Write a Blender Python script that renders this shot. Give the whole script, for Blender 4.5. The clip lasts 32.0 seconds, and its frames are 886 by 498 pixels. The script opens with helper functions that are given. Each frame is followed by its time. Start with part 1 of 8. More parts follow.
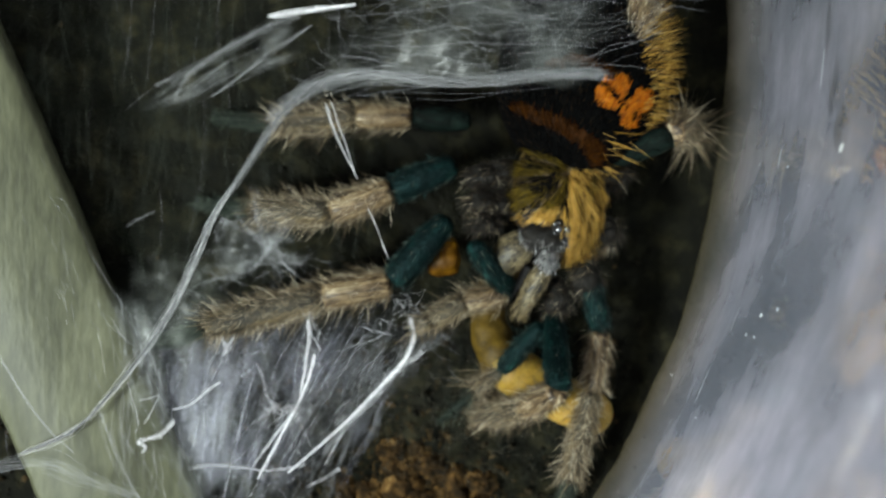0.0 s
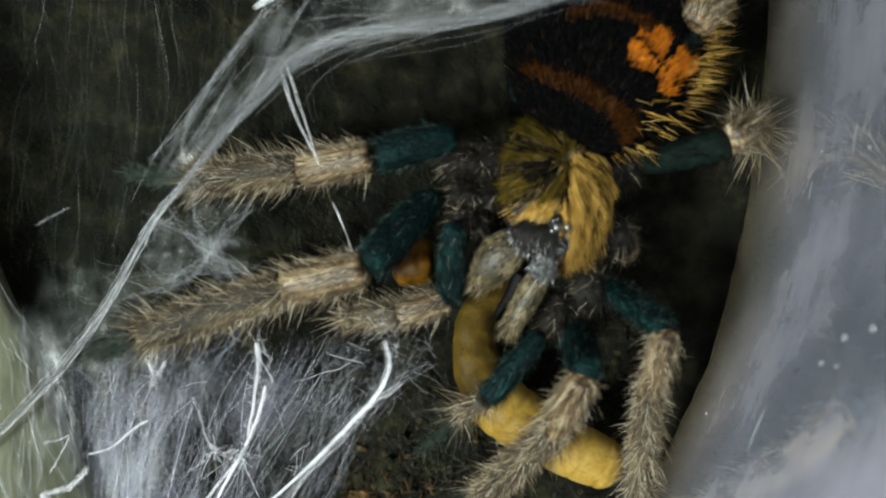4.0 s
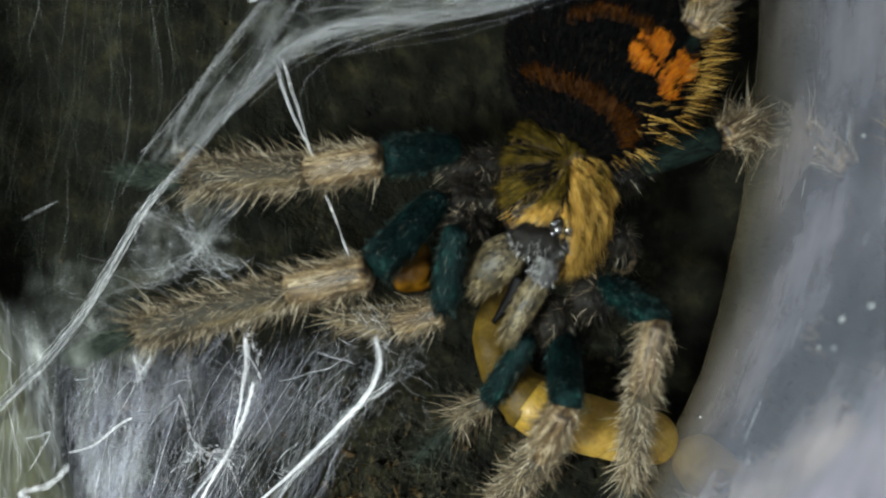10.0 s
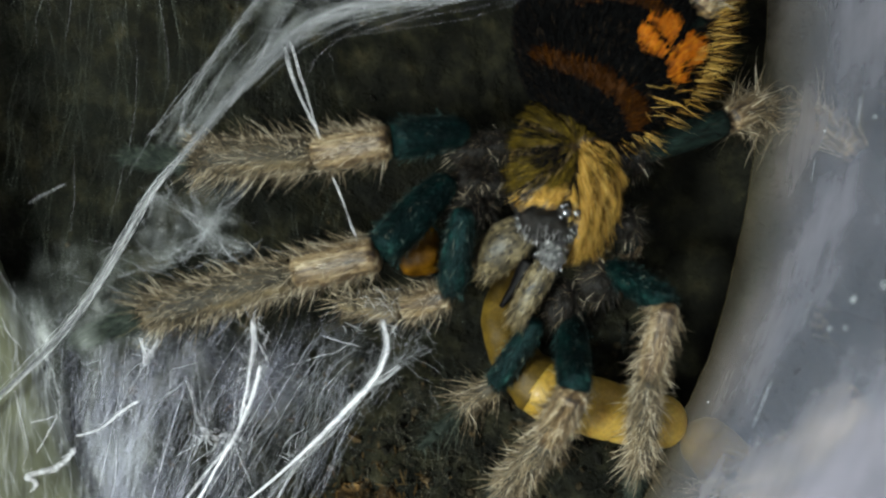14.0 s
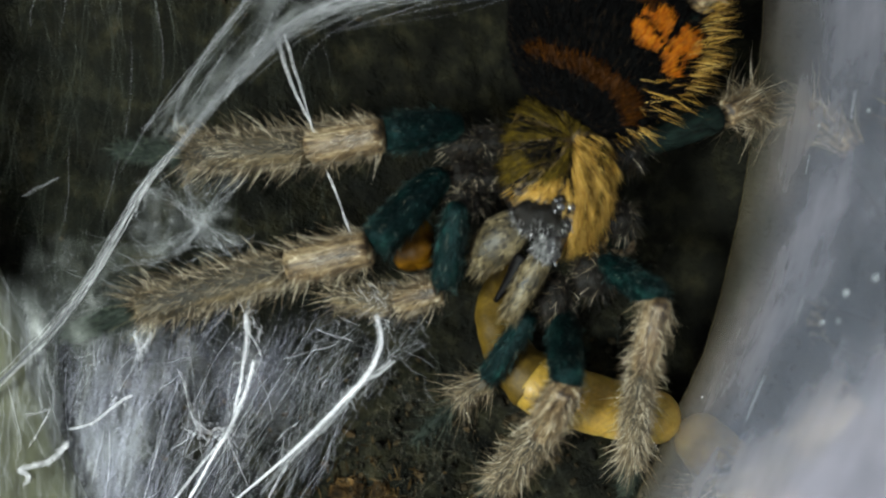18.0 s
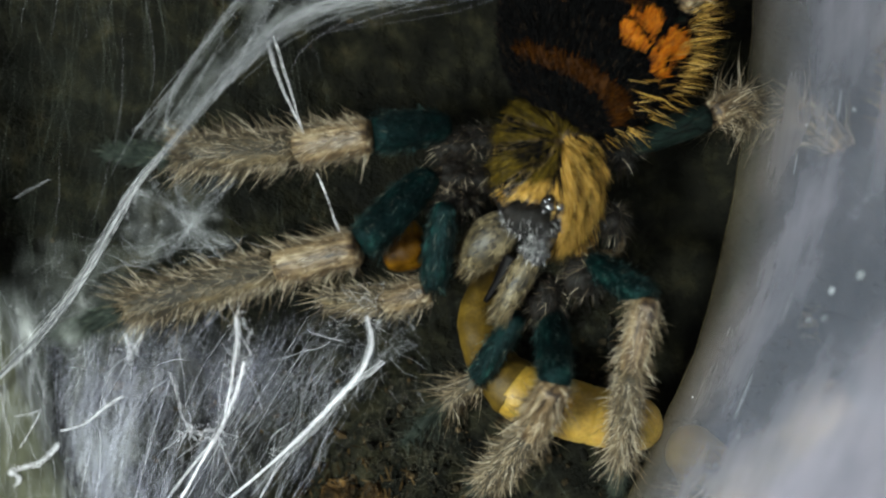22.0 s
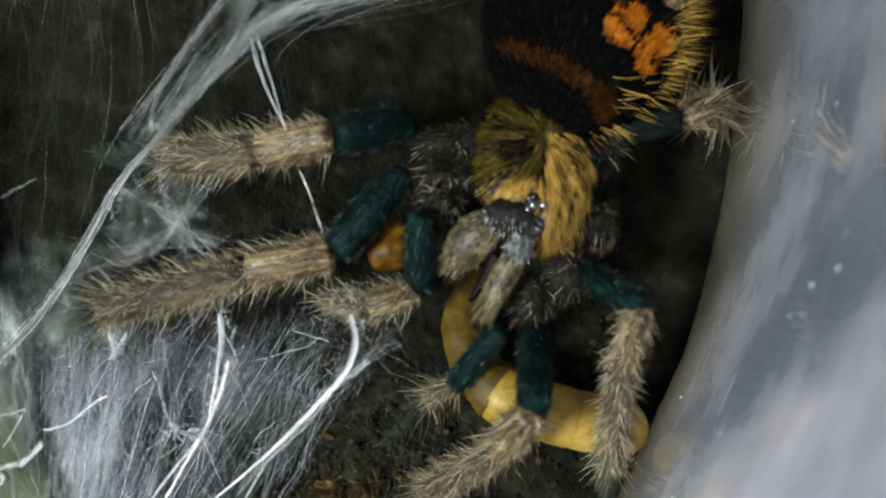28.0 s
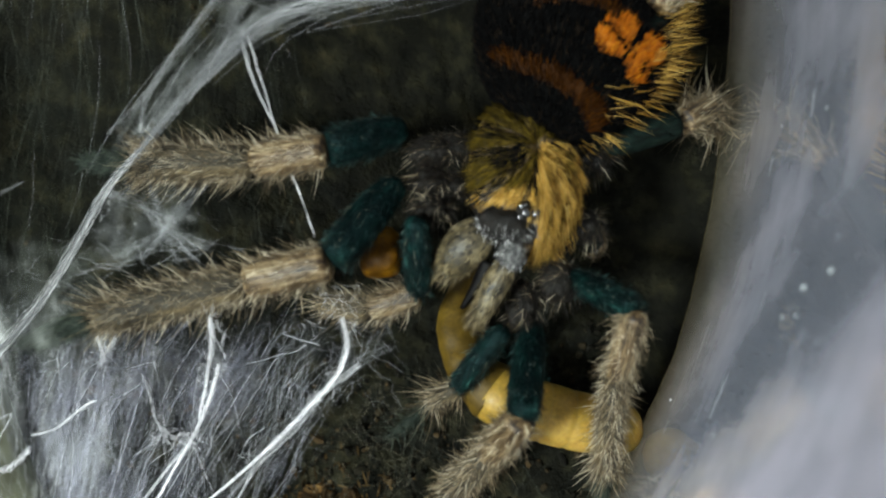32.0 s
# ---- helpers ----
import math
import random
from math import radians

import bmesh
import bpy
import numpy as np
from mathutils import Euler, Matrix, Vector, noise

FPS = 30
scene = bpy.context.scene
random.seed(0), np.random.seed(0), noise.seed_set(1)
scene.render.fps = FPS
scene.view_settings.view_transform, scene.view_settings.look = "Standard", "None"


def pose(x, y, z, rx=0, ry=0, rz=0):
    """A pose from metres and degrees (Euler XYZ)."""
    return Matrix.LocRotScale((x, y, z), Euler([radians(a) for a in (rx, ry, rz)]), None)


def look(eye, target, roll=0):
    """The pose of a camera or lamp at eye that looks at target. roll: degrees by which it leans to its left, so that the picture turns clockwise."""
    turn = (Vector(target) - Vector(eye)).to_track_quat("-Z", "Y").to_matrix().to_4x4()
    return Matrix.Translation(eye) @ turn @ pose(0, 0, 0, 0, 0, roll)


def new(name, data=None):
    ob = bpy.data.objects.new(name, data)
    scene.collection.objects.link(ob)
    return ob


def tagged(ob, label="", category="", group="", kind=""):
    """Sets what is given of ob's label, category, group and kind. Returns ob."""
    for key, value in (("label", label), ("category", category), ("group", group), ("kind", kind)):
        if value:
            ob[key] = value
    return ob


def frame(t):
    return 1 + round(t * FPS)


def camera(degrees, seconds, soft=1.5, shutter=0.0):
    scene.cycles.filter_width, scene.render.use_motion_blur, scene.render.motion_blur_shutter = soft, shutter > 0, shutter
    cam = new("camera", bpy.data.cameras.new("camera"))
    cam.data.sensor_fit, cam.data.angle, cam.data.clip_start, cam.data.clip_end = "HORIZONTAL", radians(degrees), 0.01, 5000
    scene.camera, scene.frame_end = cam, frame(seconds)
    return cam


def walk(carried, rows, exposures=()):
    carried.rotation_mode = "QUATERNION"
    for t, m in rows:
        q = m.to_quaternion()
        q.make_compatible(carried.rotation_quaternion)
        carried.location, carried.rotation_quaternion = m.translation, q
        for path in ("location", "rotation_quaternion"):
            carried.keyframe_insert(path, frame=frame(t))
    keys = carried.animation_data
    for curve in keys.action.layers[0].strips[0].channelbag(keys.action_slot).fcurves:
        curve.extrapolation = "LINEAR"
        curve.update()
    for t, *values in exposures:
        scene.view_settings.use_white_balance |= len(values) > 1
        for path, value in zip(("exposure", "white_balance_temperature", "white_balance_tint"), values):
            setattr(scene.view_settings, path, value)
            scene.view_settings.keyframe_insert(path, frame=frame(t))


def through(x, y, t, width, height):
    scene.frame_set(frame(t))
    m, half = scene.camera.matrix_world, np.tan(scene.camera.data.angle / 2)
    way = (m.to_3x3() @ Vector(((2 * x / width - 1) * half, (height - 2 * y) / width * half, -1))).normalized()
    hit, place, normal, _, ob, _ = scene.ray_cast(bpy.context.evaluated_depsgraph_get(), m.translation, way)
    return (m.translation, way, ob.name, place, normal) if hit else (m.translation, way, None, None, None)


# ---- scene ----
U = 0.001   # the place is written in millimetres

cam = camera(50, 32.0, soft=2.3)
cam.data.dof.use_dof = True
cam.data.dof.focus_distance = 0.091
cam.data.dof.aperture_fstop = 27.0


def mm(x, y, z, rx=0, ry=0, rz=0):
    return pose(x * U, y * U, z * U, rx, ry, rz)


walk(cam, [
    (0, mm(0.496, -9.614, 106.391, 5.247, 1.808, -0.751)),
    (0.5, mm(1.233, -9.321, 103.830, 5.686, 1.973, -0.495)),
    (1, mm(1.430, -9.439, 101.256, 5.947, 1.930, -0.609)),
    (1.5, mm(0.377, -10.756, 99.166, 7.004, 1.417, -0.510)),
    (2, mm(0.266, -11.214, 96.455, 7.536, 0.600, -0.488)),
    (2.5, mm(0.637, -10.829, 93.691, 7.159, 0.803, -0.389)),
    (4.5, mm(-0.660, -9.902, 85.147, 7.162, 0.690, -0.454)),
    (5, mm(-1.260, -11.008, 85.239, 8.059, 0.404, -0.293)),
    (5.5, mm(-1.745, -12.890, 85.203, 9.820, 0.032, -0.290)),
    (6, mm(-1.028, -13.802, 85.095, 10.721, 0.303, -0.150)),
    (6.5, mm(-0.577, -13.941, 85.049, 10.688, 0.025, -0.140)),
    (7, mm(-1.013, -14.397, 84.995, 10.780, -0.064, -0.096)),
    (7.5, mm(-1.197, -14.670, 84.928, 10.999, -0.019, -0.060)),
    (8, mm(-1.015, -14.493, 84.753, 10.797, -0.203, -0.024)),
    (8.5, mm(-0.882, -14.562, 84.637, 10.522, -0.109, 0.039)),
    (9, mm(-0.783, -14.367, 84.665, 10.448, 0.009, 0.024)),
    (9.5, mm(-0.912, -14.451, 84.602, 10.285, 0.083, 0.094)),
    (10, mm(-0.755, -14.852, 84.541, 10.375, -0.168, 0.050)),
    (10.5, mm(-0.422, -14.915, 84.407, 10.419, -0.095, -0.001)),
    (11, mm(-0.326, -14.884, 84.519, 10.529, -0.312, -0.040)),
    (11.5, mm(-0.551, -14.914, 84.541, 10.511, -0.266, -0.054)),
    (12, mm(-0.636, -14.855, 84.420, 10.538, -0.226, 0.038)),
    (12.5, mm(-0.582, -15.011, 84.484, 10.464, -0.253, 0.004)),
    (13, mm(-0.000, -14.908, 84.546, 10.217, -0.053, 0.116)),
    (13.5, mm(-0.925, -15.613, 84.205, 10.233, -0.153, 0.131)),
    (14, mm(-1.301, -15.911, 84.078, 10.151, -0.103, 0.151)),
    (14.5, mm(-1.674, -16.047, 84.106, 10.217, -0.181, 0.218)),
    (16.5, mm(-0.358, -15.670, 84.041, 10.125, -0.053, 0.194)),
    (17, mm(-0.459, -16.099, 84.024, 9.939, -0.196, 0.200)),
    (17.5, mm(-0.365, -16.240, 83.931, 10.266, -0.120, 0.250)),
    (18, mm(-0.822, -16.398, 83.918, 10.154, -0.156, 0.284)),
    (18.5, mm(-0.783, -16.390, 83.960, 10.013, -0.250, 0.294)),
    (19, mm(-2.743, -16.688, 83.989, 10.031, -0.204, 0.265)),
    (19.5, mm(-3.095, -16.925, 83.920, 10.128, -0.213, 0.246)),
    (20, mm(-2.402, -16.797, 84.205, 10.217, -0.458, 0.176)),
    (20.5, mm(-1.780, -16.951, 84.101, 10.340, -0.217, 0.213)),
    (21, mm(-0.798, -16.577, 84.134, 10.407, -0.242, 0.132)),
    (21.5, mm(-0.383, -16.719, 84.134, 10.309, -0.294, 0.104)),
    (22, mm(0.014, -16.837, 84.014, 10.475, -0.164, 0.113)),
    (22.5, mm(0.241, -16.774, 84.050, 10.448, -0.198, 0.101)),
    (23, mm(0.729, -16.602, 84.043, 10.389, -0.275, -0.107)),
    (23.5, mm(1.708, -16.620, 84.074, 10.240, -0.001, -0.077)),
    (24, mm(2.206, -16.353, 84.053, 10.128, -0.022, -0.125)),
    (24.5, mm(2.340, -15.525, 83.669, 9.537, 0.119, -0.171)),
    (25, mm(1.924, -14.888, 83.824, 9.164, 0.247, -0.212)),
    (25.5, mm(1.895, -14.803, 83.679, 8.848, 0.311, -0.116)),
    (27.5, mm(2.163, -17.053, 83.438, 10.722, 0.541, 0.071)),
    (28, mm(2.494, -17.743, 83.383, 11.077, 0.605, 0.196)),
    (28.5, mm(2.975, -18.420, 83.297, 11.583, 0.551, 0.238)),
    (29, mm(2.978, -18.516, 83.165, 11.497, 0.481, 0.182)),
    (29.5, mm(2.829, -18.957, 83.214, 11.940, 0.346, 0.147)),
    (30, mm(2.690, -18.810, 83.276, 12.139, 0.125, 0.102)),
    (30.5, mm(2.014, -18.623, 83.271, 11.567, -0.072, 0.029)),
    (31, mm(1.714, -18.540, 83.318, 11.661, -0.293, 0.023)),
    (31.5, mm(1.825, -18.240, 83.343, 11.617, -0.443, 0.086)),
    (32, mm(1.509, -17.964, 83.385, 11.430, -0.572, -0.015)),
])

# ---- light: dim room light and a small lamp beside the tub, and a lamp added outside its wall to brighten it ----
world = bpy.data.worlds.new("world")
scene.world = world
world.use_nodes = True
world.node_tree.nodes["Background"].inputs[0].default_value = (0.88, 0.94, 1.0, 1)
world.node_tree.nodes["Background"].inputs[1].default_value = 0.265
lamp_data = bpy.data.lights.new("lamp", "AREA")
lamp_data.shape, lamp_data.size = "DISK", 0.07
lamp_data.energy, lamp_data.color = 2.55, (0.89, 1.0, 0.95)
lamp = new("lamp", lamp_data)
lamp.matrix_world = look((-0.195, -0.115, 0.265), (0, 0, 0))
# added lamp that lights the cloudy wall from behind
backlight_data = bpy.data.lights.new("wall_backlight", "AREA")
backlight_data.shape, backlight_data.size, backlight_data.size_y = "RECTANGLE", 0.12, 0.12
backlight_data.energy, backlight_data.color = 1.12, (0.94, 0.98, 0.98)
wall_backlight = new("wall_backlight", backlight_data)
wall_backlight.matrix_world = look((0.105, -0.135, 0.062), (0.030, -0.018, 0.018))
scene.view_settings.exposure = 0.08


# ---- materials ----
def mat(name, rough=0.6, metal=0.0, spec=0.5):
    m = bpy.data.materials.new(name)
    m.use_nodes = True
    b = m.node_tree.nodes["Principled BSDF"]
    b.inputs["Roughness"].default_value = rough
    b.inputs["Metallic"].default_value = metal
    b.inputs["Specular IOR Level"].default_value = spec
    return m, m.node_tree, b


def noise_node(nt, per_mm, detail=4.0, rough=0.6, stretch=(1, 1, 1)):
    tc = nt.nodes.new("ShaderNodeTexCoord")
    mp = nt.nodes.new("ShaderNodeMapping")
    mp.inputs["Scale"].default_value = stretch
    n = nt.nodes.new("ShaderNodeTexNoise")
    n.inputs["Scale"].default_value = per_mm / U
    n.inputs["Detail"].default_value = detail
    n.inputs["Roughness"].default_value = rough
    nt.links.new(tc.outputs["Object"], mp.inputs["Vector"])
    nt.links.new(mp.outputs["Vector"], n.inputs["Vector"])
    return n.outputs["Fac"]


def ramp(nt, fac, stops):
    r = nt.nodes.new("ShaderNodeValToRGB")
    el = r.color_ramp.elements
    while len(el) < len(stops):
        el.new(0.5)
    for e, (p, c) in zip(el, stops):
        e.position, e.color = p, (*c, 1)
    nt.links.new(fac, r.inputs["Fac"])
    return r.outputs["Color"]


def mixed(nt, a, b, fac, how="MIX"):
    m = nt.nodes.new("ShaderNodeMix")
    m.data_type, m.blend_type = "RGBA", how
    for socket, v in ((m.inputs[0], fac), (m.inputs[6], a), (m.inputs[7], b)):
        if hasattr(v, "links"):
            nt.links.new(v, socket)
        else:
            socket.default_value = v if isinstance(v, float) else (*v, 1)
    return m.outputs[2]


def bump(nt, bsdf, fac, strength, mm_depth):
    b = nt.nodes.new("ShaderNodeBump")
    b.inputs["Strength"].default_value = strength
    b.inputs["Distance"].default_value = mm_depth * U
    nt.links.new(fac, b.inputs["Height"])
    nt.links.new(b.outputs["Normal"], bsdf.inputs["Normal"])


def skin(name, stops, per_mm=1.2, rough=0.55, fine=9.0, depth=0.12, stretch=(1, 1, 1), spec=0.5, sheen=0.0):
    m, nt, b = mat(name, rough, 0.0, spec)
    big = noise_node(nt, per_mm, 5, 0.6, stretch)
    small = noise_node(nt, fine, 3, 0.6, stretch)
    c = mixed(nt, ramp(nt, big, stops), ramp(nt, small, ((0.3, (0.45, 0.45, 0.45)), (0.75, (1.2, 1.2, 1.2)))), 0.55, "MULTIPLY")
    nt.links.new(c, b.inputs["Base Color"])
    bump(nt, b, small, 0.6, depth)
    b.inputs["Sheen Weight"].default_value = sheen
    return m


def hair_mat(name, stops, rough=0.45, through=0.25, spec=0.4):
    m, nt, b = mat(name, rough, 0.0, spec)
    g = nt.nodes.new("ShaderNodeNewGeometry")
    c = ramp(nt, g.outputs["Random Per Island"], stops)
    nt.links.new(c, b.inputs["Base Color"])
    t = nt.nodes.new("ShaderNodeBsdfTranslucent")
    nt.links.new(c, t.inputs["Color"])
    x = nt.nodes.new("ShaderNodeMixShader")
    x.inputs[0].default_value = through
    out = nt.nodes["Material Output"]
    nt.links.new(b.outputs[0], x.inputs[1])
    nt.links.new(t.outputs[0], x.inputs[2])
    nt.links.new(x.outputs[0], out.inputs["Surface"])
    return m


TEAL = skin("teal_cuticle", ((0.38, (0.0003, 0.0013, 0.0013)), (0.52, (0.0006, 0.0040, 0.0038)), (0.64, (0.0024, 0.0140, 0.0122)), (0.80, (0.045, 0.130, 0.110))), 0.8, 0.5, 3.5, 0.42, (0.45, 1, 1), 0.16)
TEAL.node_tree.nodes["Principled BSDF"].inputs["Specular Tint"].default_value = (0.45, 0.88, 0.92, 1)
TEAL_HAIR = hair_mat("teal_hair", ((0.0, (0.0004, 0.0016, 0.0016)), (0.55, (0.0009, 0.0060, 0.0058)), (0.82, (0.0045, 0.022, 0.0215)), (0.94, (0.050, 0.112, 0.106)), (1.0, (0.22, 0.20, 0.14))), 0.45, 0.08, 0.15)
# darker copy of TEAL, with shade put into the colour of the rear legs
SHADED_TEAL = skin("shaded_teal_cuticle", ((0.36, (0.0010, 0.0024, 0.0019)), (0.55, (0.003, 0.0078, 0.0060)), (0.78, (0.012, 0.023, 0.018))), 1.3, 0.7, 5, 0.20, (0.35, 1, 1), 0.08)
TAN = skin("tan_cuticle", ((0.34, (0.014, 0.013, 0.010)), (0.50, (0.055, 0.045, 0.030)), (0.62, (0.12, 0.088, 0.046)), (0.80, (0.30, 0.225, 0.125))), 0.9, 0.6, 7, 0.18, (0.16, 1, 1), 0.2)
TAN_PALE = skin("striped_tan_cuticle", ((0.40, (0.018, 0.010, 0.005)), (0.48, (0.090, 0.054, 0.024)), (0.58, (0.21, 0.148, 0.078)), (0.70, (0.48, 0.41, 0.29))), 1.5, 0.42, 6.0, 0.16, (0.09, 1, 1), 0.35)
TAN_HAIR = hair_mat("tan_hair", ((0.0, (0.014, 0.010, 0.006)), (0.40, (0.090, 0.060, 0.030)), (0.72, (0.34, 0.258, 0.158)), (1.0, (0.84, 0.74, 0.58))))
GOLD = skin("golden_cuticle", ((0.30, (0.020, 0.012, 0.004)), (0.5, (0.075, 0.042, 0.010)), (0.75, (0.20, 0.12, 0.03))), 1.3, 0.5, 9, 0.10)
GOLD_HAIR = hair_mat("golden_hair", ((0.0, (0.10, 0.045, 0.006)), (0.35, (0.38, 0.205, 0.034)), (0.75, (0.64, 0.375, 0.070)), (1.0, (0.80, 0.55, 0.19))), 0.45, 0.25, 0.2)
DULL_HAIR = hair_mat("dull_golden_hair", ((0.0, (0.009, 0.006, 0.002)), (0.45, (0.040, 0.026, 0.002)), (0.85, (0.112, 0.073, 0.005)), (1.0, (0.25, 0.165, 0.019))), 0.5, 0.2, 0.12)
DARK = skin("dark_cuticle", ((0.35, (0.003, 0.0025, 0.002)), (0.6, (0.009, 0.007, 0.0055)), (0.8, (0.022, 0.015, 0.012))), 1.5, 0.45, 6, 0.25, (1, 1, 1), 0.16)
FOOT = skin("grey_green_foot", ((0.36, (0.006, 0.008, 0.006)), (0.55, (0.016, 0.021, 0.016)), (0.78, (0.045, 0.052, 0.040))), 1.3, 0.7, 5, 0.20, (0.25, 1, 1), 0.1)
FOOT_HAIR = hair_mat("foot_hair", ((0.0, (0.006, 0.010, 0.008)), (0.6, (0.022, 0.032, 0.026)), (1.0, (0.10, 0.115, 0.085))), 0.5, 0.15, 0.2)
DARK_HAIR = hair_mat("dark_hair", ((0.0, (0.004, 0.0035, 0.003)), (0.80, (0.010, 0.007, 0.005)), (0.90, (0.06, 0.042, 0.026)), (1.0, (0.50, 0.43, 0.32))), 0.45, 0.15, 0.25)
BLACK = skin("black_velvet", ((0.35, (0.001, 0.001, 0.001)), (0.7, (0.003, 0.003, 0.003))), 1.5, 0.95, 12, 0.10, (1, 1, 1), 0.03)
BLACK_HAIR = hair_mat("black_hair", ((0.0, (0.001, 0.001, 0.0012)), (0.88, (0.003, 0.0028, 0.0028)), (1.0, (0.02, 0.013, 0.008))), 0.9, 0.0, 0.03)
ORANGE = skin("orange_velvet", ((0.3, (0.22, 0.055, 0.003)), (0.6, (0.48, 0.15, 0.008)), (0.8, (0.62, 0.25, 0.02))), 1.4, 0.7, 11, 0.10, (1, 1, 1), 0.2)
DIM_ORANGE = skin("dim_orange_velvet", ((0.3, (0.009, 0.0027, 0.0004)), (0.7, (0.040, 0.013, 0.001))), 1.4, 0.8, 11, 0.10, (1, 1, 1), 0.1)
DIM_ORANGE_HAIR = hair_mat("dim_orange_hair", ((0.0, (0.007, 0.002, 0.0002)), (0.6, (0.026, 0.0075, 0.0004)), (1.0, (0.060, 0.019, 0.001))), 0.7, 0.1, 0.04)
ORANGE_HAIR = hair_mat("orange_hair", ((0.0, (0.22, 0.045, 0.001)), (0.6, (0.50, 0.135, 0.003)), (1.0, (0.60, 0.23, 0.012))), 0.6, 0.2, 0.08)
PALE = skin("speckled_jaw_cuticle", ((0.34, (0.030, 0.026, 0.018)), (0.48, (0.065, 0.049, 0.024)), (0.62, (0.17, 0.135, 0.075)), (0.80, (0.40, 0.36, 0.28))), 0.8, 0.45, 3.4, 0.16, (0.5, 1, 1), 0.3)
_nt = PALE.node_tree
_b = _nt.nodes["Principled BSDF"]
_was = _b.inputs["Base Color"].links[0].from_socket
_spots = ramp(_nt, noise_node(_nt, 2.6, 2, 0.5, (0.55, 1, 1)), ((0.40, (0.06, 0.05, 0.05)), (0.47, (1, 1, 1))))
_nt.links.new(mixed(_nt, _was, _spots, 0.9, "MULTIPLY"), _b.inputs["Base Color"])
SILVER_HAIR = hair_mat("silvery_hair", ((0.0, (0.012, 0.011, 0.012)), (0.66, (0.06, 0.056, 0.056)), (0.84, (0.34, 0.33, 0.33)), (1.0, (0.90, 0.89, 0.89))), 0.25, 0.1, 0.8)
PALE_HAIR = hair_mat("jaw_hair", ((0.0, (0.012, 0.010, 0.007)), (0.4, (0.075, 0.052, 0.022)), (0.8, (0.26, 0.19, 0.085)), (1.0, (0.50, 0.42, 0.28))))
AMBER = skin("amber_cuticle", ((0.3, (0.025, 0.010, 0.001)), (0.55, (0.10, 0.042, 0.002)), (0.8, (0.26, 0.125, 0.002))), 0.5, 0.4, 6, 0.1, (1, 1, 1), 0.15)
EYE, _nt, _b = mat("eye_gloss", 0.27, 0.0, 1.0)
_b.inputs["IOR"].default_value = 1.75
_b.inputs["Base Color"].default_value = (0.006, 0.006, 0.007, 1)
JOINT = skin("wet_dark_joint", ((0.3, (0.006, 0.006, 0.007)), (0.7, (0.016, 0.015, 0.017))), 1.2, 0.30, 3.0, 0.9, (1, 1, 1), 1.0)
JOINT.node_tree.nodes["Principled BSDF"].inputs["IOR"].default_value = 1.9
FANG, _nt, _b = mat("fang_gloss", 0.55, 0.0, 0.08)
_b.inputs["Base Color"].default_value = (0.0025, 0.002, 0.002, 1)

WORM = skin("worm_skin", ((0.25, (0.19, 0.105, 0.011)), (0.5, (0.30, 0.182, 0.025)), (0.8, (0.42, 0.268, 0.072))), 0.25, 0.55, 2.5, 0.05, (1, 1, 1), 0.3)
_b = WORM.node_tree.nodes["Principled BSDF"]
_b.inputs["Subsurface Weight"].default_value = 0.35
_b.inputs["Subsurface Radius"].default_value = (1.0, 0.6, 0.2)
_b.inputs["Subsurface Scale"].default_value = 0.0015
_b.inputs["Coat Weight"].default_value = 0.05
_b.inputs["Coat Roughness"].default_value = 0.18
# crushed worm end; the spider's shade is put into its dark amber
WORM_CHEWED_SHADED = skin("chewed_shaded_worm", ((0.3, (0.036, 0.021, 0.001)), (0.55, (0.080, 0.046, 0.003)), (0.8, (0.15, 0.092, 0.009))), 0.5, 0.6, 3.0, 0.08, (1, 1, 1), 0.25)
WORM_RING = skin("worm_ring", ((0.3, (0.22, 0.13, 0.018)), (0.7, (0.32, 0.20, 0.038))), 0.5, 0.3)

SOIL = skin("soil", ((0.30, (0.0018, 0.0019, 0.0012)), (0.50, (0.0050, 0.0048, 0.0026)), (0.60, (0.0115, 0.0108, 0.0054)), (0.70, (0.021, 0.017, 0.008)), (0.82, (0.052, 0.034, 0.014))), 0.30, 0.9, 2.0, 0.7, (1, 1, 1), 0.1)
CRUMB = hair_mat("soil_crumb", ((0.0, (0.003, 0.0028, 0.002)), (0.6, (0.010, 0.0085, 0.005)), (0.9, (0.022, 0.015, 0.007)), (1.0, (0.045, 0.028, 0.012))), 0.9, 0.0, 0.1)
CHIP = skin("orange_brown_bark", ((0.36, (0.006, 0.004, 0.002)), (0.50, (0.028, 0.015, 0.005)), (0.62, (0.11, 0.058, 0.017)), (0.80, (0.34, 0.22, 0.09))), 0.45, 0.9, 3.0, 0.5, (1, 1, 1), 0.1)
SHRED = hair_mat("bark_shred", ((0.0, (0.004, 0.003, 0.0015)), (0.6, (0.016, 0.009, 0.003)), (0.92, (0.040, 0.024, 0.009)), (1.0, (0.065, 0.040, 0.016))), 0.9, 0.0, 0.05)
SLAT = skin("olive_slat", ((0.30, (0.040, 0.041, 0.022)), (0.50, (0.074, 0.075, 0.043)), (0.66, (0.118, 0.118, 0.074)), (0.82, (0.21, 0.21, 0.14))), 0.16, 0.55, 1.3, 0.14, (1, 0.22, 1), 0.3)
TABLE = skin("table_wood", ((0.3, (0.12, 0.075, 0.045)), (0.7, (0.24, 0.16, 0.10))), 0.02, 0.45, 0.2, 0.2, (1, 0.08, 1))


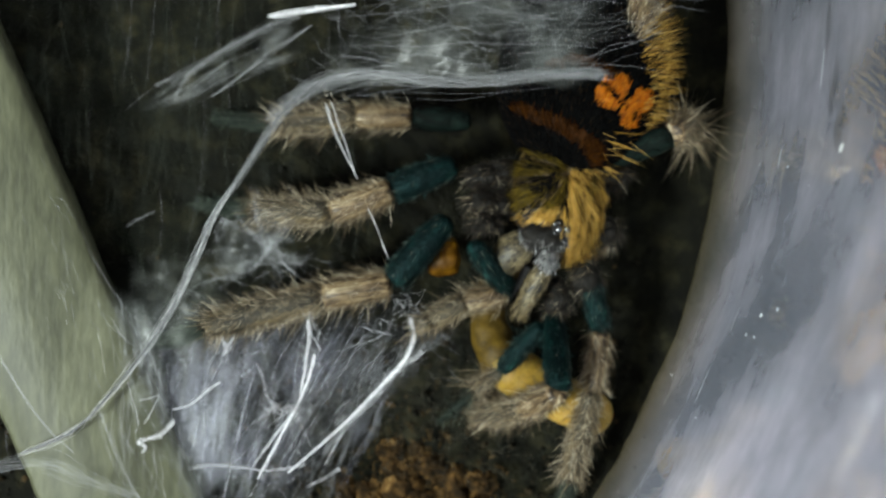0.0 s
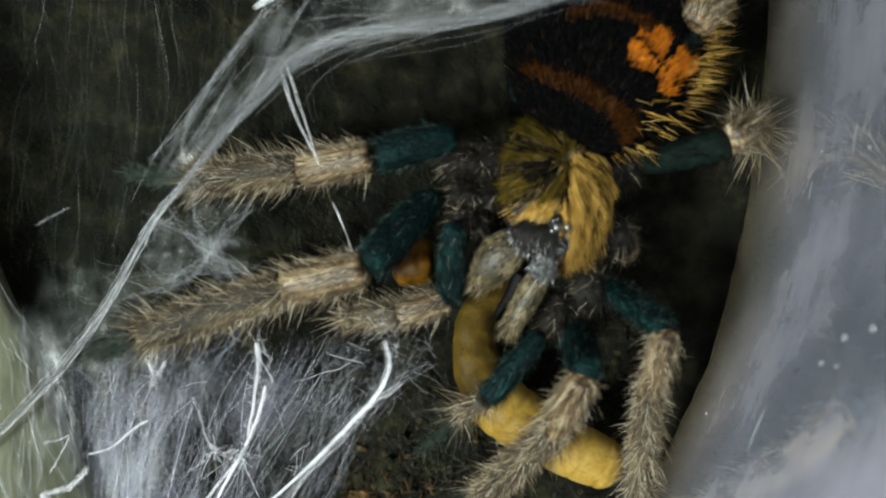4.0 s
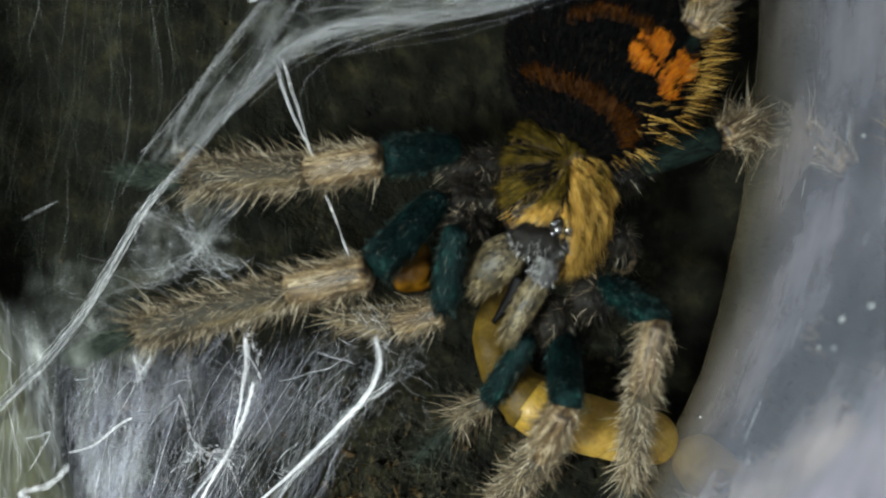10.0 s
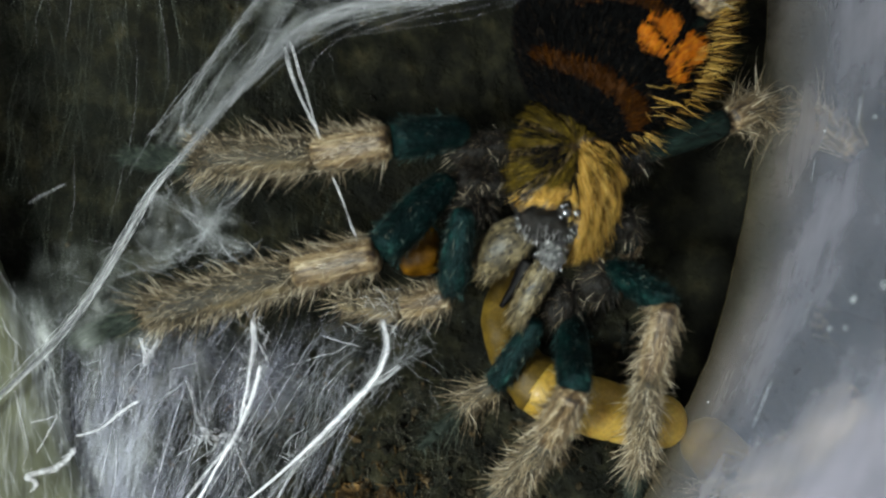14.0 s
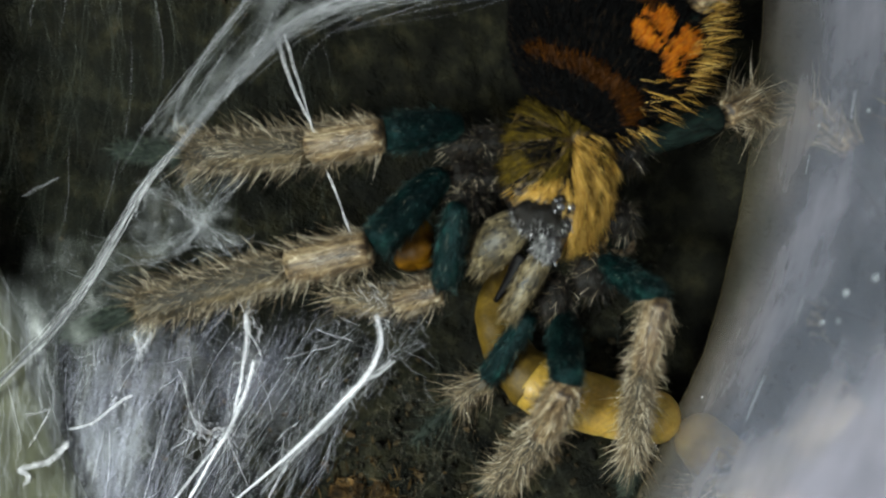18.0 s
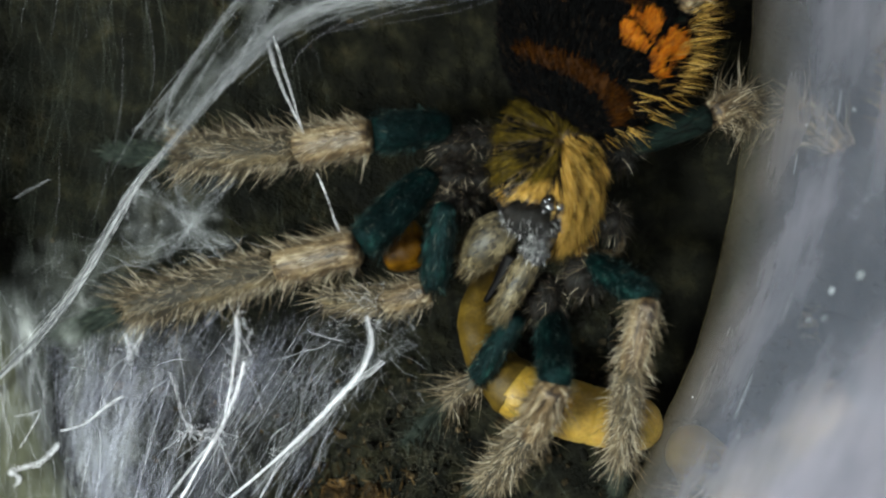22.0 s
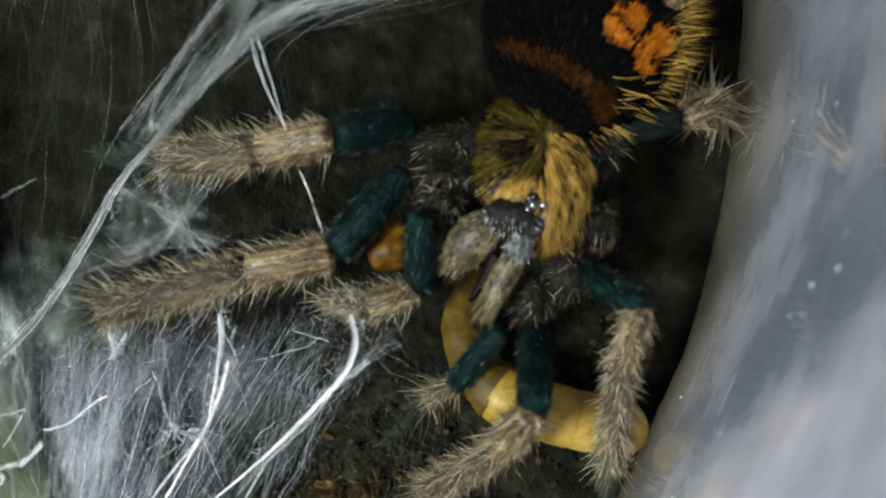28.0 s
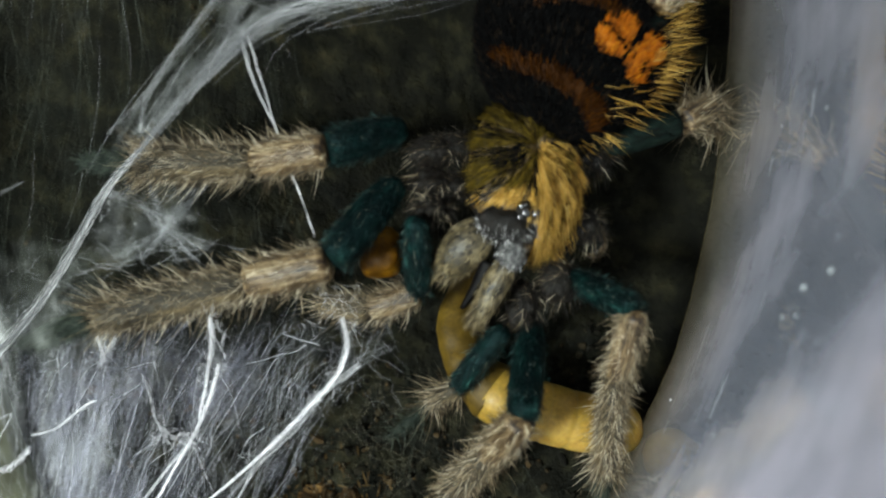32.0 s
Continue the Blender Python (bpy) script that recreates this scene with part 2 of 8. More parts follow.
def silk_mat(name, tint, alpha):
    m = bpy.data.materials.new(name)
    m.use_nodes = True
    nt = m.node_tree
    b = nt.nodes["Principled BSDF"]
    b.inputs["Base Color"].default_value = (*tint, 1)
    b.inputs["Roughness"].default_value = 0.28
    b.inputs["Specular IOR Level"].default_value = 0.9
    t = nt.nodes.new("ShaderNodeBsdfTranslucent")
    t.inputs["Color"].default_value = (*tint, 1)
    x = nt.nodes.new("ShaderNodeMixShader")
    x.inputs[0].default_value = 0.15
    y = nt.nodes.new("ShaderNodeMixShader")
    y.inputs[0].default_value = alpha
    clear = nt.nodes.new("ShaderNodeBsdfTransparent")
    nt.links.new(b.outputs[0], x.inputs[1])
    nt.links.new(t.outputs[0], x.inputs[2])
    nt.links.new(clear.outputs[0], y.inputs[1])
    nt.links.new(x.outputs[0], y.inputs[2])
    nt.links.new(y.outputs[0], nt.nodes["Material Output"].inputs["Surface"])
    return m, nt, y


SILK, _nt, _y = silk_mat("silk_thread", (0.98, 0.96, 1.0), 1.0)
SILK_FAINT, _nt, _y = silk_mat("faint_silk_thread", (0.74, 0.74, 0.79), 0.30)
SILK_DIM, _nt, _y = silk_mat("dim_silk_thread", (0.40, 0.45, 0.36), 0.05)
SILK_OLD, _nt, _y = silk_mat("old_brown_silk_thread", (0.42, 0.37, 0.25), 0.16)
SILK_LILAC, _nt, _y = silk_mat("lilac_silk_thread", (0.82, 0.82, 1.0), 0.22)
SILK_SOFT, _nt, _y = silk_mat("soft_silk_thread", (0.60, 0.60, 0.63), 0.08)


def veil_mat(name, low, high, top, stretch, tint=(0.70, 0.72, 0.72)):
    """Thin silk sheet: woven streaks with holes between them."""
    m, nt, y = silk_mat(name, tint, 0.3)
    a = noise_node(nt, 0.55, 8, 0.72, stretch)
    b = noise_node(nt, 0.14, 3, 0.5)
    prod = nt.nodes.new("ShaderNodeMath")
    prod.operation = "MULTIPLY"
    nt.links.new(a, prod.inputs[0])
    nt.links.new(b, prod.inputs[1])
    mr = nt.nodes.new("ShaderNodeMapRange")
    mr.inputs["From Min"].default_value, mr.inputs["From Max"].default_value = low, high
    mr.inputs["To Max"].default_value = top
    nt.links.new(prod.outputs[0], mr.inputs["Value"])
    weave = nt.nodes.new("ShaderNodeAttribute")
    weave.attribute_name = "weave"
    thin = nt.nodes.new("ShaderNodeMath")
    thin.operation = "MULTIPLY"
    nt.links.new(mr.outputs["Result"], thin.inputs[0])
    nt.links.new(weave.outputs["Fac"], thin.inputs[1])
    nt.links.new(thin.outputs[0], y.inputs[0])
    return m


VEIL_TOP = veil_mat("silk_veil", 0.12, 0.44, 0.18, (0.35, 1.3, 1), (0.52, 0.54, 0.52))
VEIL_BAND = veil_mat("torn_silk", 0.16, 0.45, 0.17, (0.9, 0.9, 1))
VEIL_LOW = veil_mat("silk_sheet", 0.15, 0.46, 0.31, (2.2, 0.20, 1), (0.78, 0.78, 1.0))
VEIL_EDGE = veil_mat("silk_haze", 0.09, 0.46, 0.15, (1.9, 0.26, 1), (0.66, 0.70, 0.64))
VEIL_GROUND = veil_mat("old_silk_film", 0.17, 0.45, 0.031, (2.2, 0.14, 1), (0.45, 0.54, 0.42))

# cloudy plastic of the tub: glossy, partly see-through, finely scratched
PLASTIC, nt, b = mat("cloudy_plastic", 0.16, 0.0, 0.1)
tc = nt.nodes.new("ShaderNodeTexCoord")
sep = nt.nodes.new("ShaderNodeSeparateXYZ")
nt.links.new(tc.outputs["Object"], sep.inputs[0])
turn = nt.nodes.new("ShaderNodeMath")
turn.operation = "ARCTAN2"
nt.links.new(sep.outputs["Y"], turn.inputs[0])
nt.links.new(sep.outputs["X"], turn.inputs[1])
arc = nt.nodes.new("ShaderNodeMath")
arc.operation, arc.inputs[1].default_value = "MULTIPLY", 102 * U * 0.10
nt.links.new(turn.outputs[0], arc.inputs[0])
along = nt.nodes.new("ShaderNodeCombineXYZ")
nt.links.new(arc.outputs[0], along.inputs[0])
nt.links.new(sep.outputs["Z"], along.inputs[1])
sn = nt.nodes.new("ShaderNodeTexNoise")
sn.inputs["Scale"].default_value, sn.inputs["Detail"].default_value, sn.inputs["Roughness"].default_value = 0.30 / U, 8, 0.75
nt.links.new(along.outputs[0], sn.inputs["Vector"])
streak = sn.outputs["Fac"]
cloud = noise_node(nt, 0.06, 5, 0.6)
# dried brown tide mark along the wall's foot, with a ragged upper edge
rag = nt.nodes.new("ShaderNodeMath")
rag.operation, rag.inputs[1].default_value = "MULTIPLY_ADD", -7.0 * U
nt.links.new(noise_node(nt, 0.12, 5, 0.6), rag.inputs[0])
nt.links.new(sep.outputs["Z"], rag.inputs[2])
tide = nt.nodes.new("ShaderNodeMapRange")
tide.inputs["From Min"].default_value, tide.inputs["From Max"].default_value = 0.0 * U, 26.0 * U
tide.inputs["To Min"].default_value, tide.inputs["To Max"].default_value = 1.0, 0.0
nt.links.new(rag.outputs[0], tide.inputs["Value"])
wall_tint = mixed(nt, ramp(nt, cloud, ((0.30, (0.17, 0.18, 0.20)), (0.70, (0.27, 0.285, 0.315)))), (0.13, 0.100, 0.036), tide.outputs["Result"])
nt.links.new(mixed(nt, wall_tint, ramp(nt, streak, ((0.35, (0.75, 0.75, 0.75)), (0.7, (1.12, 1.12, 1.12)))), 0.5, "MULTIPLY"), b.inputs["Base Color"])
rr = nt.nodes.new("ShaderNodeMapRange")
rr.inputs["To Min"].default_value, rr.inputs["To Max"].default_value = 0.12, 0.28
nt.links.new(streak, rr.inputs["Value"])
nt.links.new(rr.outputs["Result"], b.inputs["Roughness"])
bump(nt, b, streak, 0.12, 0.10)
tl = nt.nodes.new("ShaderNodeBsdfTranslucent")
haze = mixed(nt, ramp(nt, cloud, ((0.38, (0.42, 0.45, 0.50)), (0.62, (0.94, 0.93, 1.0)))), (0.20, 0.172, 0.070), tide.outputs["Result"])
haze = mixed(nt, haze, ramp(nt, streak, ((0.34, (0.62, 0.64, 0.68)), (0.52, (0.95, 0.95, 0.95)), (0.70, (1.15, 1.15, 1.15)))), 0.5, "MULTIPLY")
nt.links.new(haze, tl.inputs["Color"])
sx = nt.nodes.new("ShaderNodeMixShader")
sx.inputs[0].default_value = 0.50
nt.links.new(b.outputs[0], sx.inputs[1])
nt.links.new(tl.outputs[0], sx.inputs[2])
gloss = nt.nodes.new("ShaderNodeBsdfGlossy")
gloss.inputs["Roughness"].default_value = 0.03
fres = nt.nodes.new("ShaderNodeFresnel")
fres.inputs["IOR"].default_value = 10.5
sheen = nt.nodes.new("ShaderNodeMixShader")
nt.links.new(fres.outputs[0], sheen.inputs[0])
nt.links.new(sx.outputs[0], sheen.inputs[1])
nt.links.new(gloss.outputs[0], sheen.inputs[2])
nt.links.new(sheen.outputs[0], nt.nodes["Material Output"].inputs["Surface"])
PLASTIC_OUTSIDE = PLASTIC.copy()
PLASTIC_OUTSIDE.name = "cloudy_plastic_outside"
_nt = PLASTIC_OUTSIDE.node_tree
_nt.links.new(_nt.nodes["Mix Shader"].outputs[0], _nt.nodes["Material Output"].inputs["Surface"])
SPECK, _nt, _b = mat("pale_speck", 0.4)
_b.inputs["Base Color"].default_value = (0.60, 0.62, 0.63, 1)
DRIED, _nt, _b = mat("dried_film", 0.6)
_nt.links.new(ramp(_nt, noise_node(_nt, 0.5, 4, 0.6), ((0.35, (0.30, 0.29, 0.26)), (0.65, (0.42, 0.40, 0.34)))), _b.inputs["Base Color"])
_tl = _nt.nodes.new("ShaderNodeBsdfTranslucent")
_tl.inputs["Color"].default_value = (0.80, 0.78, 0.72, 1)
_clear = _nt.nodes.new("ShaderNodeBsdfTransparent")
_film, _thin = _nt.nodes.new("ShaderNodeMixShader"), _nt.nodes.new("ShaderNodeMixShader")
_film.inputs[0].default_value, _thin.inputs[0].default_value = 0.4, 0.55
_nt.links.new(_b.outputs[0], _film.inputs[1])
_nt.links.new(_tl.outputs[0], _film.inputs[2])
_nt.links.new(_film.outputs[0], _thin.inputs[1])
_nt.links.new(_clear.outputs[0], _thin.inputs[2])
_nt.links.new(_thin.outputs[0], _nt.nodes["Material Output"].inputs["Surface"])
SCUFF, _nt, _b = mat("scuffed_plastic", 0.4)
_b.inputs["Base Color"].default_value = (0.36, 0.37, 0.39, 1)


# ---- mesh helpers ----
def link(name, me, material, parent=None, label=""):
    me.transform(Matrix.Scale(U, 4))
    me.materials.append(material)
    ob = new(name, me)
    if parent:
        ob.parent = parent
    return tagged(ob, label)


def part(name, bm, material, parent=None, label="", smooth=True):
    me = bpy.data.meshes.new(name)
    bm.to_mesh(me)
    bm.free()
    if smooth:
        me.polygons.foreach_set("use_smooth", [True] * len(me.polygons))
    return link(name, me, material, parent, label)


def raw(name, verts, faces, material, parent=None, label="", smooth=True):
    me = bpy.data.meshes.new(name)
    me.from_pydata([tuple(v) for v in verts], [], faces)
    if smooth:
        me.polygons.foreach_set("use_smooth", [True] * len(me.polygons))
    return link(name, me, material, parent, label)


def base(name, x, y, z, rx=0.0, ry=0.0, rz=0.0):
    e = new(name)
    e.empty_display_size = 0.004
    e.matrix_basis = mm(x, y, z, rx, ry, rz)
    return e


def tube_arrays(path, radii, sides=12, flat=1.0, cap=True):
    """Rings round a path; returns vertices and faces."""
    p = np.array(path, float)
    n = len(p)
    t = np.gradient(p, axis=0)
    t /= np.linalg.norm(t, axis=1, keepdims=True) + 1e-9
    ref = np.array((0.13, 0.21, 0.97))
    vs, fs = [], []
    for i in range(n):
        a = np.cross(ref, t[i])
        if np.linalg.norm(a) < 0.05:
            a = np.cross((1, 0, 0), t[i])
        a /= np.linalg.norm(a)
        c = np.cross(t[i], a)
        for k in range(sides):
            w = 2 * math.pi * k / sides
            vs.append(p[i] + radii[i] * (math.cos(w) * a + flat * math.sin(w) * c))
    for i in range(n - 1):
        for k in range(sides):
            k2 = (k + 1) % sides
            fs.append((i * sides + k, i * sides + k2, (i + 1) * sides + k2, (i + 1) * sides + k))
    if cap:
        vs += [p[0], p[-1]]
        for k in range(sides):
            k2 = (k + 1) % sides
            fs.append((k2, k, n * sides))
            fs.append(((n - 1) * sides + k, (n - 1) * sides + k2, n * sides + 1))
    return vs, fs


def bend(points, steps):
    """A smooth line through a few points (Catmull-Rom)."""
    p = [np.array(q, float) for q in points]
    p = [2 * p[0] - p[1]] + p + [2 * p[-1] - p[-2]]
    out = []
    for i in range(1, len(p) - 2):
        for s in range(steps):
            u = s / steps
            a, b, c, d = p[i - 1], p[i], p[i + 1], p[i + 2]
            out.append(0.5 * (2 * b + (c - a) * u + (2 * a - 5 * b + 4 * c - d) * u * u + (3 * b - a - 3 * c + d) * u ** 3))
    return out + [p[-2]]


def bristles(name, roots, ways, lengths, radius, droop, material, parent, label="", sway=0.25):
    """Tapered, slightly bent hairs: one three-sided spike each."""
    r, w = np.array(roots, float), np.array(ways, float)
    n = len(r)
    w /= np.linalg.norm(w, axis=1, keepdims=True) + 1e-9
    w += np.random.normal(0, sway, w.shape)
    w /= np.linalg.norm(w, axis=1, keepdims=True)
    ln = np.array(lengths, float)[:, None]
    a = np.cross(w, np.random.normal(0, 1, w.shape))
    a /= np.linalg.norm(a, axis=1, keepdims=True) + 1e-9
    c = np.cross(w, a)
    curl = np.array(droop, float) + np.random.normal(0, 0.10, w.shape)
    mid = r + w * ln * 0.55 + curl * ln * 0.16
    tip = r + w * ln + curl * ln * 0.52
    rad = (radius * np.random.uniform(0.7, 1.25, n))[:, None]
    ring = [(math.cos(q), math.sin(q)) for q in (0.0, 2.094, 4.189)]
    v = np.stack([r + rad * (x * a + y * c) for x, y in ring] + [mid + 0.7 * rad * (x * a + y * c) for x, y in ring] + [tip], 1).reshape(-1, 3)
    f = []
    for i in range(n):
        o = 7 * i
        for k, k2 in ((0, 1), (1, 2), (2, 0)):
            f.append((o + k, o + k2, o + 3 + k2, o + 3 + k))
            f.append((o + 3 + k, o + 3 + k2, o + 6))
    return raw(name, v, f, material, parent, label)


def blob(rx, ry, rz, seg=20, rings=12, rough=0.0, scale=1.0):
    bm = bmesh.new()
    bmesh.ops.create_uvsphere(bm, u_segments=seg, v_segments=rings, radius=1)
    for v in bm.verts:
        if rough:
            v.co *= 1 + rough * noise.noise(v.co * scale)
        v.co.x, v.co.y, v.co.z = v.co.x * rx, v.co.y * ry, v.co.z * rz
    return bm


def threads(name, paths, radius, material, parent=None, label="", sides=3):
    """Many thin threads in one mesh."""
    vs, fs = [], []
    for path, k in paths:
        v, f = tube_arrays(path, [radius * k * q for q in ([0.3, 0.75] + [1.0] * (len(path) - 4) + [0.75, 0.3])], sides, 1.0, False)
        o = len(vs)
        vs += v
        fs += [tuple(i + o for i in q) for q in f]
    return raw(name, vs, fs, material, parent, label)


# ---- the room, the table, the tub ----
def box(x0, x1, y0, y1, z0, z1, bevel=0.0):
    bm = bmesh.new()
    bmesh.ops.create_cube(bm, size=1)
    for v in bm.verts:
        v.co = Vector((x0 + (v.co.x + 0.5) * (x1 - x0), y0 + (v.co.y + 0.5) * (y1 - y0), z0 + (v.co.z + 0.5) * (z1 - z0)))
    if bevel:
        bmesh.ops.bevel(bm, geom=bm.edges[:], offset=bevel, segments=2, affect="EDGES")
    return bm


CX, CY, RT = -69.3, 28.6, 101.9        # the tub's axis and inner radius
FLOOR = -17.0

tabletop = part("tabletop", box(-420, 320, -330, 330, FLOOR - 32, FLOOR - 3, 3), TABLE, None, "plain brown wooden table top under the tub", False)
tagged(tabletop, category="table")


def lathe(profile, steps, x, y, closed=True):
    vs, fs = [], []
    n = len(profile)
    for i in range(steps):
        a = 2 * math.pi * i / steps
        for r, z in profile:
            vs.append((x + r * math.cos(a), y + r * math.sin(a), z))
    for i in range(steps):
        j = (i + 1) % steps
        for k in range(n if closed else n - 1):
            k2 = (k + 1) % n
            fs.append((i * n + k, i * n + k2, j * n + k2, j * n + k))
    return vs, fs


tub = base("plastic_tub", CX, CY, FLOOR - 3)
tagged(tub, "round cloudy grey plastic tub with a curved scratched wall", "container")


def in_tub(vs):
    return [(x - CX, y - CY, z - FLOOR + 3) for x, y, z in vs]


v, f = lathe([(RT, FLOOR), (RT, FLOOR + 0.2), (RT, 61.8), (RT, 62), (RT + 2.2, 62), (RT + 2.2, 61.8), (RT + 2.2, FLOOR + 0.2), (RT + 2.2, FLOOR)], 192, CX, CY)
wall = raw("wall", in_tub(v), f, PLASTIC, tub, "cloudy scratched plastic wall")
wall.data.materials.append(PLASTIC_OUTSIDE)
for p in wall.data.polygons:
    p.material_index = 0 if p.index % 8 < 3 else 1
v, f = lathe([(0.01, FLOOR - 3), (0.01, FLOOR - 0.01), (RT + 2.2, FLOOR - 0.01), (RT + 2.2, FLOOR - 3)], 96, CX, CY)
raw("bottom", in_tub(v), f, PLASTIC_OUTSIDE, tub, "", False)
v, f = lathe([(RT - 0.01 + q, 62 + h) for q, h in ((0, 0.01), (0, 2), (1, 3), (5, 3), (6, 2), (6, -1), (4.6, -1), (4.6, 0.01))], 128, CX, CY)
raw("rim", in_tub(v), f, PLASTIC, tub)


# ---- soil ----
def ground_z(x, y):
    left = 1 / (1 + math.exp((x + 15) / 4.0))
    low = 1 / (1 + math.exp((y + 15) / 3.5))
    h = -13.5 + 8.0 * left * (1 - 0.55 * low) + 2.0 * max(0.0, y - 12) / 20
    beside = -44.8 - 0.366 * (y - 9.4)          # the slat's edge at this y
    open_end = 1 - min(1.0, max(0.0, (y + 2.0) / 8.0))
    foot = max(0.0, 4.2 + 0.224 * (y - 17.5) - 2.8 * open_end - h)
    h += foot / (1 + math.exp((x - beside - 5.0) / 1.8))
    h += 1.7 * noise.noise((x * 0.10, y * 0.10, 0.0)) + 0.8 * noise.noise((x * 0.35, y * 0.35, 3.0)) + 0.35 * noise.noise((x * 1.1, y * 1.1, 7.0))
    h += 2.6 * math.exp(-max(0.0, RT - math.hypot(x - CX, y - CY)) / 2.0)
    return max(h, FLOOR + 0.4)


def soil_sheet():
    vs, fs = [], []
    rings, steps = 150, 300
    cx, cy = 0.0, 0.0
    for i in range(rings + 1):
        for k in range(steps):
            a = 2 * math.pi * k / steps
            dx, dy = math.cos(a), math.sin(a)
            bq = (cx - CX) * dx + (cy - CY) * dy
            cq = (cx - CX) ** 2 + (cy - CY) ** 2 - (RT - 0.05) ** 2
            reach = -bq + math.sqrt(bq * bq - cq)
            r = reach * (i / rings) ** 1.25
            x, y = cx + r * dx, cy + r * dy
            vs.append((x, y, ground_z(x, y)))
    for i in range(rings):
        for k in range(steps):
            k2 = (k + 1) % steps
            fs.append((i * steps + k, i * steps + k2, (i + 1) * steps + k2, (i + 1) * steps + k))
    return vs, fs


v, f = soil_sheet()
ground = tagged(raw("ground", v, f, SOIL), "dark brown crumbly soil covered with old silk", "soil", kind="structure")

# ---- the tarantula ----
ROOT_TILT = 10.0
spider = base("tarantula", 9.50, 7.96, -7.73, ROOT_TILT)
tagged(spider, "young tarantula with teal legs, golden carapace and orange-marked black abdomen, feeding", "spider")


def frame_of(origin, along, up):
    """A pose with x along a direction and z as near to up as it can be."""
    x = Vector(along).normalized()
    z = (Vector(up) - x * Vector(up).dot(x)).normalized()
    y = z.cross(x)
    m = Matrix((x, y, z)).transposed().to_4x4()
    m.translation = Vector(origin) * U
    return m


def bone(p, q):
    """The pose of a leg's segment that runs from p towards q."""
    d = Vector(q) - Vector(p)
    return frame_of(p, d, (0.12, 0.35, 1.0))


def segment(name, length, radii, cuticle, hair_material, down, guard, guard_length, label, lean=0.62, flat=1.0, fine=0.024):
    """One leg segment along x, rounded and swollen, with short down and long sparse bristles."""
    n = 17
    us = [0.5 - 0.5 * math.cos(math.pi * i / (n - 1)) for i in range(n)]
    rad = []
    for u in us:
        r = np.interp(u, [i / (len(radii) - 1) for i in range(len(radii))], radii)
        end = min(u, 1 - u)
        rad.append(max(0.02, r * min(1.0, math.sqrt(max(0.0, 1 - (1 - min(1, end / 0.07)) ** 2)) + 0.05)))
    vs, fs = tube_arrays([(u * length, 0, 0) for u in us], rad, 18, flat)
    vs = [np.array(q) * (1, 1 + 0.06 * noise.noise((q[0] * 0.8, q[1], q[2])), 1 + 0.05 * noise.noise((q[0] * 1.3, q[2], q[1]))) for q in vs]
    ob = raw(name, vs, fs, cuticle, spider, label)

    def grow(count, low, high, tip_bias, thick, curl, spread, tilt):
        roots, ways, lens = [], [], []
        for i in range(count):
            u = random.uniform(0.02, 0.99) if random.random() > tip_bias else random.uniform(0.82, 1.0)
            a = random.uniform(0, 2 * math.pi)
            r = np.interp(u, us, rad)
            roots.append((u * length, 0.96 * r * math.cos(a), 0.96 * r * math.sin(a) * flat))
            ways.append((tilt + random.uniform(-0.35, 0.45), math.cos(a), math.sin(a)))
            lens.append(low + (high - low) * random.random() ** 1.7)
        return bristles("bristles" if curl else "down", roots, ways, lens, thick, (curl, 0, -0.15), hair_material, ob, "", spread)

    if down:
        grow(down, 0.35, 1.25, 0.0, fine, 0.0, 0.32, lean + 0.25)
    if guard:
        grow(guard, 0.6 * guard_length, 2.3 * guard_length, 0.15, fine * 1.35, 0.55, 0.30, lean)
    return ob


